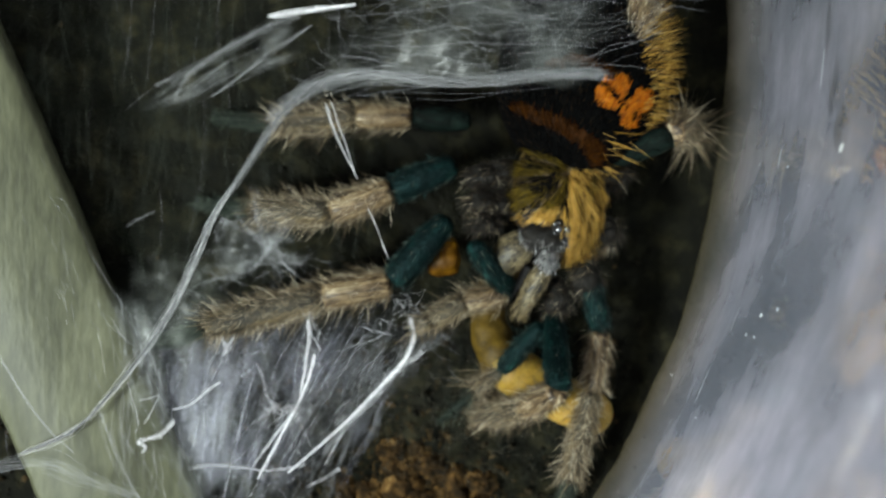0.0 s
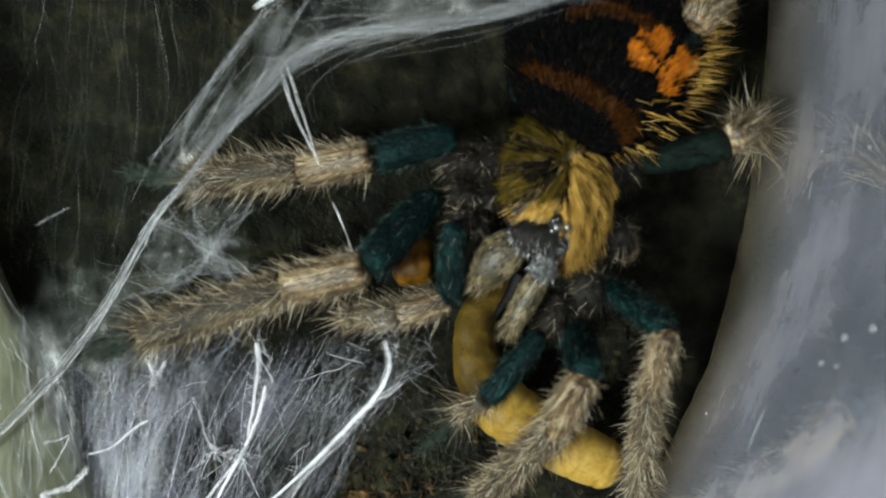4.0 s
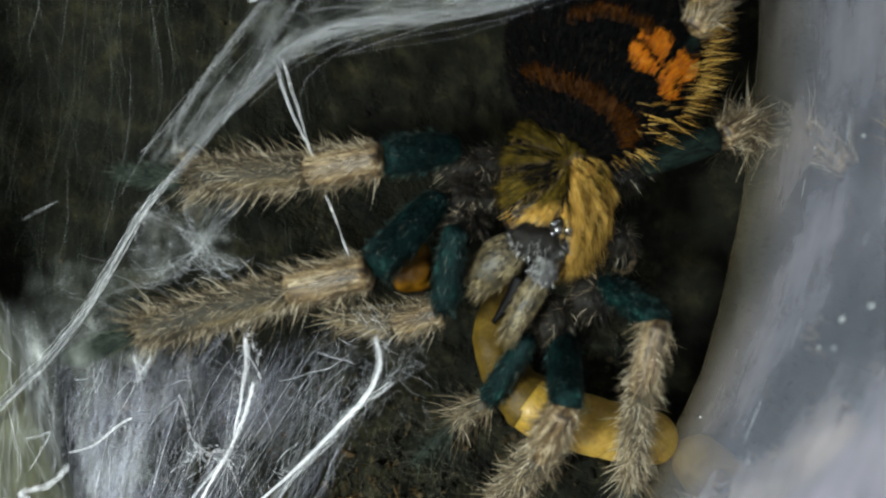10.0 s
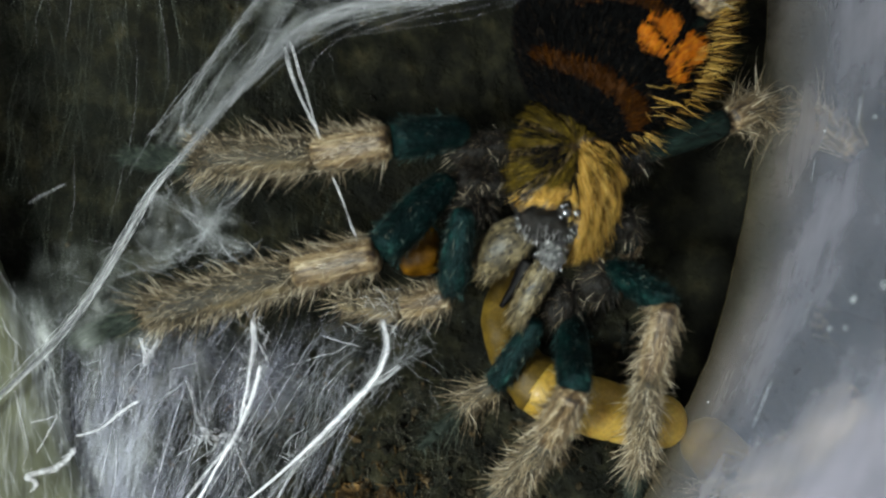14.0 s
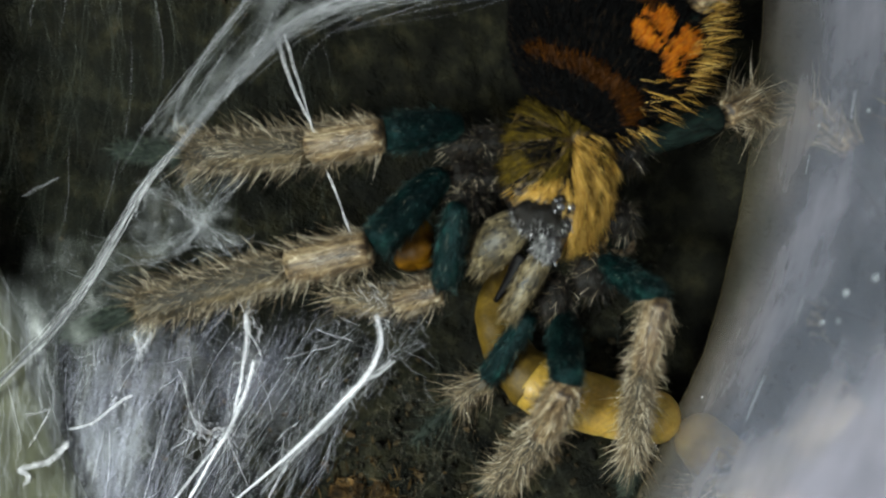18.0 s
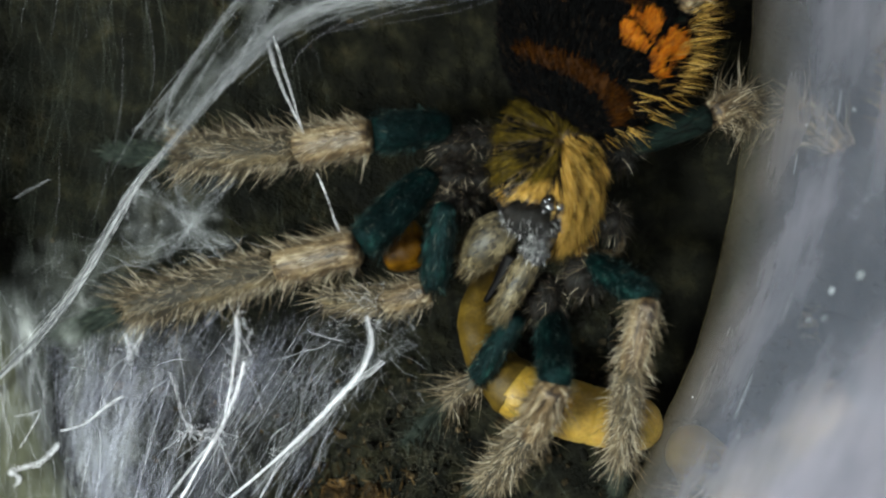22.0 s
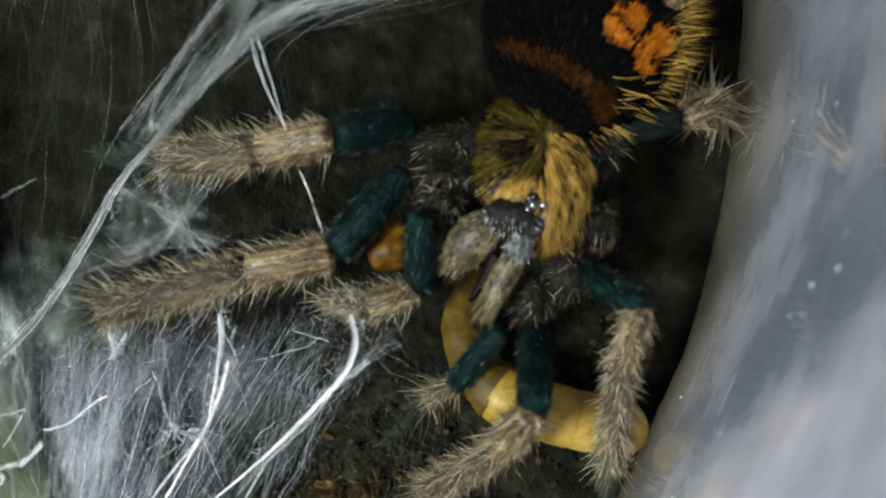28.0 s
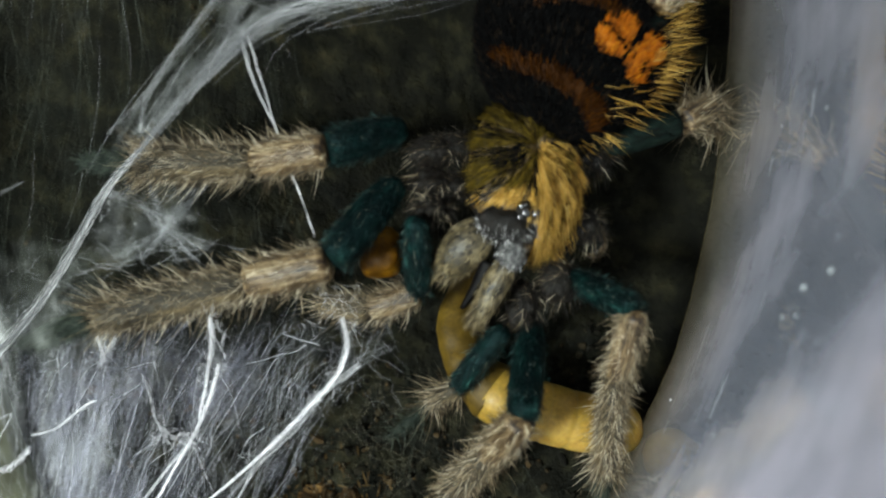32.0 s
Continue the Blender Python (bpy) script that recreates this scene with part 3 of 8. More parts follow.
def leg(lengths, thick, hair=1.0, palp=False, spike=1.0, femur=TEAL, bare=False):
    """A leg: teal femur, tan bristly patella and tibia, slim teal foot."""
    f, p, t, e = lengths
    k = thick
    bright = femur == TEAL
    parts = [segment("femur", f, (0.66 * k, 0.96 * k, 1.06 * k, 1.07 * k, 0.92 * k), femur, TEAL_HAIR if bright else BLACK_HAIR, int(1500 * hair), int(60 * hair), 0.7, "glossy teal-blue upper segment", 2.0, 1.1, 0.026)]
    if bare:        # sparsely bristled beyond the femur; fading into the dark is put into the end segments' colour
        return parts + [segment("patella", p, (0.9 * k, 0.9 * k, 0.8 * k, 0.62 * k, 0.45 * k), TAN, TAN_HAIR, int(420 * hair), int(200 * hair), 1.8, "tan segment with long sparse bristles"),
                        segment("tibia", t, (0.45 * k, 0.5 * k, 0.5 * k, 0.45 * k, 0.4 * k), FOOT, FOOT_HAIR, int(160 * hair), int(70 * hair), 1.5, "slim segment with sparse bristles, darkened as if in shade"),
                        segment("foot", e, (0.4 * k, 0.4 * k, 0.36 * k, 0.3 * k, 0.2 * k), FOOT, FOOT_HAIR, int(90 * hair), int(30 * hair), 1.0, "slim tip, darkened as if in shade")]
    parts += [segment("patella", p, (0.95 * k, 1.05 * k, 1.1 * k, 1.1 * k, 0.98 * k), TAN_PALE, TAN_HAIR, int(900 * hair), int(260 * hair), 1.2 * spike, "tan segment with pale stripes and bristles"),
              segment("tibia", t, (0.92 * k, 1.05 * k, 1.1 * k, 1.0 * k, 0.85 * k), TAN, TAN_HAIR, int((560 if palp else 2300) * hair), int((130 if palp else 560) * hair), 1.4 * spike, "grey-tan segment thick with bristles")]
    if not palp:
        parts.append(segment("foot", e, (0.60 * k, 0.62 * k, 0.54 * k, 0.42 * k, 0.22 * k), FOOT, FOOT_HAIR, int(1100 * hair), int(200 * hair), 0.8, "slim dull teal foot", 0.9))
    else:
        parts.append(segment("foot", e, (0.75 * k, 0.85 * k, 0.85 * k, 0.75 * k, 0.5 * k), TAN, TAN_HAIR, int(200 * hair), int(80 * hair), 1.2, "short tan brush-like tip"))
    return parts


leg_a = leg((7.6, 7.4, 10.6, 8.5), 1.55, 1.0, False, 1.0)
leg_b = leg((9.6, 8.0, 13.6, 8.5), 1.6, 1.0, False, 1.0)
palp_a = leg((8.0, 5.0, 4.4, 2.4), 1.2, 0.8, True, 1.0)
palp_b = leg((8.0, 4.0, 3.4, 2.4), 1.05, 0.8, True, 1.0, TEAL, True)
leg_c = leg((10.0, 7.8, 13.6, 9.0), 1.38, 1.0, False, 1.0)
leg_d = leg((8.2, 7.0, 10.6, 7.0), 1.15, 1.0, False, 0.9)
# femurs of these four legs are coloured as if in shade
leg_e = leg((9.4, 5.5, 8.0, 5.0), 1.3, 0.5, False, 1.9, SHADED_TEAL)
leg_f = leg((8.0, 5.5, 6.0, 3.0), 1.35, 0.35, False, 1.0, SHADED_TEAL)
leg_g = leg((7.0, 6.8, 10.0, 7.0), 1.4, 0.8, False, 1.0, SHADED_TEAL)
leg_h = leg((3.2, 5.0, 8.0, 5.0), 1.6, 1.2, False, 1.0, SHADED_TEAL)


# carapace: a low dome, furrowed in rays from its middle pit
FWD, UPW = Vector((0.03, -0.99, 0.10)).normalized(), Vector((0.36, 0.12, 0.92))
CARA = frame_of((-0.13, -0.84, 10.50), FWD, UPW)
PIT_X, PIT_Y = -2.2, 0.3          # the middle pit from which the furrows run


def dome(x, y):
    """Height of the carapace over its plan; x forwards."""
    hw = 5.2 - 0.9 * max(0.0, x / 6.8) ** 2
    q = (x / 7.0) ** 2 + (y / hw) ** 2
    ang = math.atan2(y - PIT_Y, x - PIT_X)
    dist = math.hypot(x - PIT_X, y - PIT_Y)
    furrow = 0.20 * math.cos(11 * ang) * min(1.0, dist / 2.5) * (1 - min(1.0, q) ** 4)
    pit = -0.55 * math.exp(-(dist / 0.7) ** 2)
    head = 0.5 * math.exp(-((x - 2.6) / 1.8) ** 2 - ((y + 0.6) / 2.2) ** 2)
    return 3.1 * math.sqrt(max(0.0, 1 - min(1.0, q))) + furrow + pit + head


def carapace():
    vs, fs = [], []
    nr, na = 22, 72
    for i in range(nr + 1):
        for k in range(na):
            a = 2 * math.pi * k / na
            r = math.sin(0.5 * math.pi * i / nr)
            x, y = 7.0 * r * math.cos(a), 5.2 * r * math.sin(a)
            y *= 1 - 0.17 * max(0.0, x / 7.0) ** 2
            vs.append((x, y, dome(x, y) if i < nr else -0.1))
    for i in range(nr):
        for k in range(na):
            k2 = (k + 1) % na
            fs.append((i * na + k, (i + 1) * na + k, (i + 1) * na + k2, i * na + k2))
    ob = raw("carapace", vs, fs, GOLD, spider, "domed golden velvety head shield with dark rays")
    ob.matrix_basis = CARA
    fur = {"bright": ([], [], []), "dull": ([], [], []), "dark": ([], [], [])}
    for i in range(21000):
        x, y = random.uniform(-6.8, 6.9), random.uniform(-5.1, 5.1)
        if (x / 6.9) ** 2 + (y / 5.1) ** 2 > 0.99 or (x > 2.6 and y < 0.0):
            continue
        ang, dist = math.atan2(y - PIT_Y, x - PIT_X), math.hypot(x - PIT_X, y - PIT_Y)
        mane = x > PIT_X - 0.6 and y > PIT_Y - 0.30 * (x - PIT_X)
        brow = 0.7 < x + 0.15 * y and not mane
        groove = math.cos(11 * ang) < -0.30 if not mane else math.sin(4.2 * y + 0.5 * x) < -0.72
        deg = math.degrees(ang)
        band = not mane and (abs(dist * math.sin(math.radians(deg + 69))) < 0.62 and 0.9 < dist < 4.1 and deg < 0 or abs(deg + 102) < 4 and 1.2 < dist < 4.3)
        d = Vector((math.cos(ang), math.sin(ang), 0))
        if mane:
            d = (d * 0.45 + Vector((0.9, 0.05, 0))).normalized()
        kind = "bright" if mane or brow else "dull"
        if mane and noise.noise((2.0 * y + 0.5 * x, 0.22 * x, 4.0)) < -0.30:
            kind = "dull"
        if (band or groove) and dist > 0.7 and random.random() < 0.88:
            kind = "dark"
        if kind == "dark" and not band and random.random() < 0.55:
            continue
        h = dome(x, y)
        t = Vector((0.2 * d.x, 0.2 * d.y, max(-0.3, dome(x + 0.2 * d.x, y + 0.2 * d.y) - h)))
        r, w, n = fur[kind]
        r.append((x, y, h - 0.03)), w.append((t.x, t.y, t.z + (0.06 if mane else 0.03)))
        n.append(random.uniform(0.9, 1.9) * (1.5 if mane else 0.75 if brow else 1.0) * (0.7 if kind == "dark" else 1.0))
    bristles("bright_fur", *fur["bright"], 0.030, (0, 0, -0.12), GOLD_HAIR, ob, "bright golden fur", 0.08)
    bristles("dull_fur", *fur["dull"], 0.030, (0, 0, -0.12), DULL_HAIR, ob, "dull brownish golden fur", 0.08)
    bristles("dark_fur", *fur["dark"], 0.045, (0, 0, -0.1), BLACK_HAIR, ob, "black fur in the furrows", 0.12)
    return ob


carapace()

# eye mound and eyes
mound = part("eye_mound", blob(0.95, 1.15, 0.75, 16, 10, 0.15, 2.0), DARK, spider, "dark raised mound that carries the eyes")
mound.matrix_basis = CARA @ mm(3.5, -1.1, 2.75)
for x, y, z, r in ((0.30, 0.50, 0.55, 0.50), (0.30, -0.50, 0.55, 0.50), (0.62, 0.85, 0.25, 0.29), (0.62, -0.85, 0.25, 0.29),
                   (-0.25, 0.80, 0.45, 0.26), (-0.25, -0.80, 0.45, 0.26), (-0.38, 0.45, 0.58, 0.20), (-0.38, -0.45, 0.58, 0.20)):
    e = part("eye", blob(r, r, r, 12, 8), EYE, mound)
    e.matrix_basis = mm(x, y, z)

# dark underside and the face below the eyes
trunk = part("underside", blob(6.2, 4.9, 2.6, 28, 16, 0.12, 1.5), DARK, spider, "dark brown underside of the body")
trunk.matrix_basis = CARA @ mm(-0.2, 0.0, -1.1)
face = part("face", blob(1.9, 2.9, 1.6, 24, 14, 0.2, 2.2), DARK, spider, "dark grey-brown face with fine hairs")
face.matrix_basis = CARA @ mm(4.4, -2.0, 1.25)
rts, wys, lns = [], [], []
for i in range(420):
    a, c = random.uniform(-1.4, 1.4), random.uniform(-0.4, 1.2)
    rts.append((1.9 * math.cos(a) * math.cos(c), 2.9 * math.sin(a) * math.cos(c), 1.6 * math.sin(c)))
    wys.append((1.0, 0.5 * math.sin(a), 0.2)), lns.append(random.uniform(0.25, 0.8))
bristles("face_hair", rts, wys, lns, 0.028, (0.1, 0, -0.3), SILVER_HAIR, face, "short silvery-grey hairs")


def chelicera(p, q, r, cap_size, label):
    """A stout speckled jaw segment with bristles and a dark silvery-haired joint."""
    d = Vector(q) - Vector(p)
    n = d.length
    vs, fs = tube_arrays([(n * u, 0, 0) for u in np.linspace(0, 1, 13)], [r * k for k in (0.70, 0.86, 0.96, 1.03, 1.07, 1.07, 1.05, 1.02, 0.97, 0.90, 0.80, 0.64, 0.34)], 18, 1.0)
    ob = raw("jaw", vs, fs, PALE, spider, label)
    ob.matrix_basis = bone(p, q)
    rts, wys, lns = [], [], []
    for i in range(1000):
        u, a = random.uniform(0.1, 1.0), random.uniform(0, 2 * math.pi)
        k = r * np.interp(u, (0, 0.3, 0.8, 1), (0.8, 1.05, 0.9, 0.4))
        rts.append((u * n, k * math.cos(a) * 0.97, k * math.sin(a) * 0.97))
        wys.append((1.6, 0.32 * math.cos(a), 0.32 * math.sin(a))), lns.append(random.uniform(0.3, 0.9) * (1.9 if u > 0.82 else 1.5 if math.sin(a) < -0.2 else 1))
    bristles("bristles", rts, wys, lns, 0.026, (0.3, 0, -0.1), PALE_HAIR, ob)
    cap = part("joint", blob(1.25 * cap_size * r, cap_size * r, cap_size * r, 20, 12, 0.4, 2.0), JOINT, ob, "wet dark upper joint with silvery hairs")
    cap.matrix_basis = mm(0.15 * r, 0, 0.1 * r)
    rts, wys, lns = [], [], []
    for i in range(190):
        v = Vector((random.gauss(0.2, 0.8), random.gauss(0, 1), abs(random.gauss(0.6, 0.5)))).normalized() * cap_size * r
        rts.append((1.25 * v.x, v.y, v.z)), wys.append((v.x + 0.9, v.y * 0.6, v.z)), lns.append(random.uniform(0.15, 0.6))
    # thick pale hairs paint the joint's bright glints
    bristles("joint_glint_hair", rts, wys, lns, 0.045, (0.2, 0, -0.1), SILVER_HAIR, cap, "silvery hairs, pale to stand for glints on the joint")
    return ob


chelicera((-3.50, -5.39, 12.20), (-7.47, -9.24, 10.40), 1.90, 0.62, "stout speckled grey-beige jaw with golden bristles")
chelicera((-1.29, -7.78, 13.20), (-4.41, -13.51, 12.00), 1.08, 1.05, "slim speckled pale jaw with a dark silvery joint")
for p, q, r in (((-3.11, -8.40, 11.60), (-5.52, -12.45, 10.40), 1.05), ((-2.24, -9.08, 11.80), (-4.64, -12.22, 10.80), 0.7)):
    vs, fs = tube_arrays(bend((p, [(a + b) / 2 + 0.3 for a, b in zip(p, q)], q), 6), [r * (1 - 0.065 * i) for i in range(13)], 12)
    raw("fang", vs, fs, FANG, spider, "glossy black fang")

# hip joints of the legs, dark and sparsely haired
for c, rx, ry, rz in (((-8.05, 1.38, 9.60), 2.1, 1.4, 1.6), ((-8.26, -1.35, 10.40), 2.0, 1.3, 1.4), ((-8.07, -3.74, 11.20), 1.6, 1.2, 1.4),
                      ((-5.6, 1.9, 9.3), 2.6, 1.3, 1.5), ((-5.9, -1.6, 9.9), 2.4, 1.2, 1.5), ((-0.11, -12.19, 9.60), 1.5, 2.2, 1.5), ((3.22, -10.18, 9.00), 1.7, 1.9, 1.6), ((5.41, -5.05, 7.50), 2.0, 1.7, 1.6),
                      ((6.01, 1.24, 7.00), 2.4, 1.7, 1.6)):
    h = part("hip", blob(rx, ry, rz, 18, 12, 0.22, 1.6), DARK, spider, "dark brown hip joint")
    h.matrix_basis = mm(*c)
    rts, wys, lns = [], [], []
    for i in range(260):
        d = Vector((random.gauss(0, 1), random.gauss(0, 1), random.gauss(0.5, 0.8))).normalized()
        rts.append((d.x * rx * 0.95, d.y * ry * 0.95, d.z * rz * 0.95)), wys.append((d.x - 0.3, d.y - 0.5, d.z * 0.8)), lns.append(random.uniform(0.5, 2.1))
    bristles("bristles", rts, wys, lns, 0.030, (0, -0.5, -0.2), DARK_HAIR, h)
    rts, wys, lns = [], [], []
    for i in range(34):
        d = Vector((random.gauss(0, 1), random.gauss(0, 1), random.gauss(0.9, 0.5))).normalized()
        rts.append((d.x * rx * 0.95, d.y * ry * 0.95, d.z * rz * 0.95)), wys.append((d.x - 0.5, d.y - 0.3, d.z * 0.4)), lns.append(random.uniform(0.7, 1.9))
    bristles("pale_bristles", rts, wys, lns, 0.026, (-0.3, -0.5, -0.2), TAN_HAIR, h, "sparse pale curved bristles", 0.3)
amber = part("mouth_lobe", blob(2.1, 2.2, 1.5, 18, 12, 0.35, 1.5), AMBER, spider, "amber-orange lobe beside the mouth")
amber.matrix_basis = mm(-12.6, -7.6, 8.3)

# abdomen: black velvet with orange marks and long golden hairs
ABD = frame_of((4.63, 13.11, 9.50), (0.22, 0.97, -0.10), (0.10, 0.05, 1.0))
AL, AW, AH = 11.0, 8.6, 6.6


def off_line(x, y, line):
    """Distance from a polyline, and how far along it the nearest place lies (0 to 1)."""
    best, where = 99.0, 0.0
    for i in range(len(line) - 1):
        (ax, ay), (bx, by) = line[i], line[i + 1]
        dx, dy = bx - ax, by - ay
        u = max(0.0, min(1.0, ((x - ax) * dx + (y - ay) * dy) / (dx * dx + dy * dy)))
        d = math.hypot(x - ax - u * dx, y - ay - u * dy)
        if d < best:
            best, where = d, (i + u) / (len(line) - 1)
    return best, where


REAR_ARC = ((-1.2, 4.4), (-0.1, 1.8), (-0.5, -1.3), (-1.6, -3.2))
FRONT_ARC = ((-5.8, 6.2), (-6.6, 3.5), (-7.2, 0.9), (-8.1, -1.6), (-9.0, -2.9))


def marked(x, y):
    """How orange the abdomen is at x (to the rear) and y (to the side): 0 black, 1 dim, 2 bright."""
    ragged = 0.55 * noise.noise((x * 0.9, y * 0.9, 1.0)) + 0.35 * noise.noise((x * 2.2, y * 2.2, 4.0))

    def near(px, py, rx, ry):
        return ((x - px) / rx) ** 2 + ((y - py) / ry) ** 2 < 1 + ragged
    if near(0.2, -4.5, 1.5, 1.1) or near(-4.2, -5.8, 0.65, 0.4):
        return 0
    gap = abs((x + 3.4) - 0.55 * (y + 4.0)) < 0.20 and y > -4.6
    if (near(-2.9, -2.3, 1.5, 1.7) or near(-4.0, -5.2, 1.7, 1.2) or near(-2.4, -6.3, 1.2, 1.3) or near(-1.6, -3.3, 1.0, 0.9)) and not gap:
        return 2
    d, u = off_line(x, y, FRONT_ARC)
    if d < 0.55 + 0.35 * u + 0.5 * ragged:
        return 1
    d, u = off_line(x, y, REAR_ARC)
    return 1 if d < 0.5 + 0.4 * ragged else 0


def abdomen():
    nu, nv = 120, 80
    me = bpy.data.meshes.new("abdomen")
    vs, fs = [], []
    for i in range(nv + 1):
        a = math.pi * i / nv
        for k in range(nu):
            w = 2 * math.pi * k / nu
            s = math.sin(a)
            vs.append((-AL * math.cos(a), AW * s * math.cos(w) * (1 + 0.03 * math.sin(5 * a)), AH * s * math.sin(w)))
    for i in range(nv):
        for k in range(nu):
            k2 = (k + 1) % nu
            fs.append((i * nu + k, i * nu + k2, (i + 1) * nu + k2, (i + 1) * nu + k))
    me.from_pydata(vs, [], fs)
    ob = link("abdomen", me, BLACK, spider, "black velvety abdomen with orange patches and golden hairs")
    me.materials.append(DIM_ORANGE)
    me.materials.append(ORANGE)
    for p in me.polygons:
        c = p.center / U
        p.use_smooth = True
        p.material_index = marked(c.x, c.y) if c.z > -1 else 0
    ob.matrix_basis = ABD
    sets = {"b": ([], [], []), "d": ([], [], []), "o": ([], [], []), "g": ([], [], [])}
    for i in range(15000):
        a, w = math.acos(random.uniform(-1, 1)), random.uniform(-0.5, math.pi + 0.5)
        s = math.sin(a)
        q = (-AL * math.cos(a), AW * s * math.cos(w), AH * s * math.sin(w))
        nrm = (q[0] / AL ** 2, q[1] / AW ** 2, q[2] / AH ** 2)
        ln = math.sqrt(sum(z * z for z in nrm))
        nrm = [z / ln for z in nrm]
        side = q[1] < -6.3 + 1.2 * max(0.0, q[0]) ** 0.5 or (q[0] < -5.5 and q[1] < -2.6)
        long = random.random() < (0 if not side else 0.19 if q[0] > -4.5 else 0.06)
        kind = "g" if long else "bdo"[marked(q[0], q[1])]
        r, d, l = sets[kind]
        r.append(q)
        d.append((nrm[0] + (0.30 if kind == "g" else 0.9), nrm[1] - (0.35 if side else 0), nrm[2] + 0.1))
        l.append(random.uniform(1.4, 3.6) if kind == "g" else random.uniform(0.5, 1.1))
    bristles("black_fur", *sets["b"], 0.045, (0.2, 0, 0), BLACK_HAIR, ob, "", 0.2)
    bristles("dim_orange_fur", *sets["d"], 0.045, (0.2, 0, 0), DIM_ORANGE_HAIR, ob, "", 0.2)
    bristles("orange_fur", *sets["o"], 0.045, (0.2, 0, 0), ORANGE_HAIR, ob, "", 0.2)
    bristles("golden_hairs", *sets["g"], 0.029, (0.1, -0.1, 0), GOLD_HAIR, ob, "", 0.22)
    return ob


abdomen_part = abdomen()

# ---- the mealworm ----
worm = base("mealworm", *(11.3, -12.5, -10.3))
tagged(worm, "plump pale yellow mealworm held in the spider's jaws", "larva")
WORM_LINE = [(7.2, -0.4, -11.6), (5.3, -2.9, -10.8), (4.6, -6.3, -10.0), (5.9, -10.2, -9.2), (8.9, -13.2, -8.4), (13.6, -14.8, -9.2), (18.1, -15.8, -9.9), (22.6, -16.4, -10.5)]
wo = (11.3, -12.5, -10.3)


def mealworm():
    line = [0.975 * (p - np.array(wo)) for p in bend(WORM_LINE, 24)]
    n = len(line)
    cuts = 13
    rad, plain = [], []
    for i in range(n):
        u = i / (n - 1)
        env = np.interp(u, (0, 0.35, 0.6, 0.85, 1), (1.9, 2.4, 2.95, 2.75, 2.35)) * min(1.0, (math.sqrt(max(0.0, 1 - (1 - min(1, u / 0.10)) ** 2)) + 0.25)) * math.sqrt(max(0.02, 1 - max(0.0, (u - 0.93) / 0.07) ** 2))
        w = (u * cuts) % 1.0
        plain.append(env)
        rad.append(env * (1 - 0.035 * math.exp(-(min(w, 1 - w) / 0.10) ** 2)))
    k = round(0.53 * n)
    vs, fs = tube_arrays(line[k:], rad[k:], 28, 0.94)
    ob = raw("body", vs, fs, WORM, worm, "glossy pale yellow ringed body")
    # the end under the jaws, coloured dark for the shade there
    soft = [r * (0.62 + 0.375 * (i / k) ** 0.9) * (1 + 0.05 * noise.noise((i * 0.07, 2.0, 1.0))) for i, r in enumerate(plain[:k + 3])]
    vs, fs = tube_arrays(line[:k + 3], soft, 28, 0.9)
    vs = [np.array(q) * 1.0 + 0.16 * np.array(noise.noise_vector((q[0] * 0.7, q[1] * 0.7, q[2] * 0.7))) for q in vs]
    raw("chewed_shaded_end", vs, fs, WORM_CHEWED_SHADED, worm, "crushed end being eaten, darkened to brownish amber for the spider's shade")
    for c in range(1, cuts):
        i = round(c / cuts * (n - 1))
        if k + 6 <= i < n - 3:
            a = [line[i] + (line[i + 1] - line[i - 1]) * s for s in (-0.12, 0, 0.12)]
            v2, f2 = tube_arrays(a, [rad[i] * 0.998, rad[i] * 1.006, rad[i] * 0.998], 28, 0.94, False)
            raw("ring", v2, f2, WORM_RING, worm, "darker yellow ring between two segments")
    return ob


mealworm()

# ---- slat, soil crumbs and bark bits ----
def slat():
    a, b = np.array((-47.77, 17.51, 7.15)), np.array((-32.27, -24.81, -2.34))
    d = (b - a) / np.linalg.norm(b - a)
    a, b = a - 22 * d, b + 16 * d
    side = np.cross((0, 0, 1), d)
    side /= np.linalg.norm(side)
    if side[0] > 0:
        side = -side
    up = np.cross(d, side)
    if up[2] < 0:
        up = -up
    side = side + 0.16 * up
    n, prof = 60, [(0.0, -0.5), (0.0, -2.4), (15.0, -2.4), (15.6, -1.6), (15.6, -0.6), (15.0, 0.0), (8, 0.35), (1.6, 0.1), (0.5, -0.08)]
    o = (a + b) / 2
    vs, fs = [], []
    m = len(prof)
    for i in range(n + 1):
        u = i / n
        for s, h in prof:
            wob = 0.22 * noise.noise((u * 9, s * 0.2, 5)) + 0.12 * noise.noise((u * 31, s, 2))
            vs.append(a + (b - a) * u + side * (s + wob) + up * (h + 0.5 * wob) - o)
    for i in range(n):
        for k in range(m):
            k2 = (k + 1) % m
            fs.append((i * m + k, i * m + k2, (i + 1) * m + k2, (i + 1) * m + k))
    fs += [tuple(range(m)), tuple(n * m + k for k in reversed(range(m)))]
    ob = raw("wooden_slat", vs, fs, SLAT)
    ob.matrix_basis = mm(*o)
    return tagged(ob, "olive-grey weathered slat lying on the soil, laced with silk", "slat")


slat()


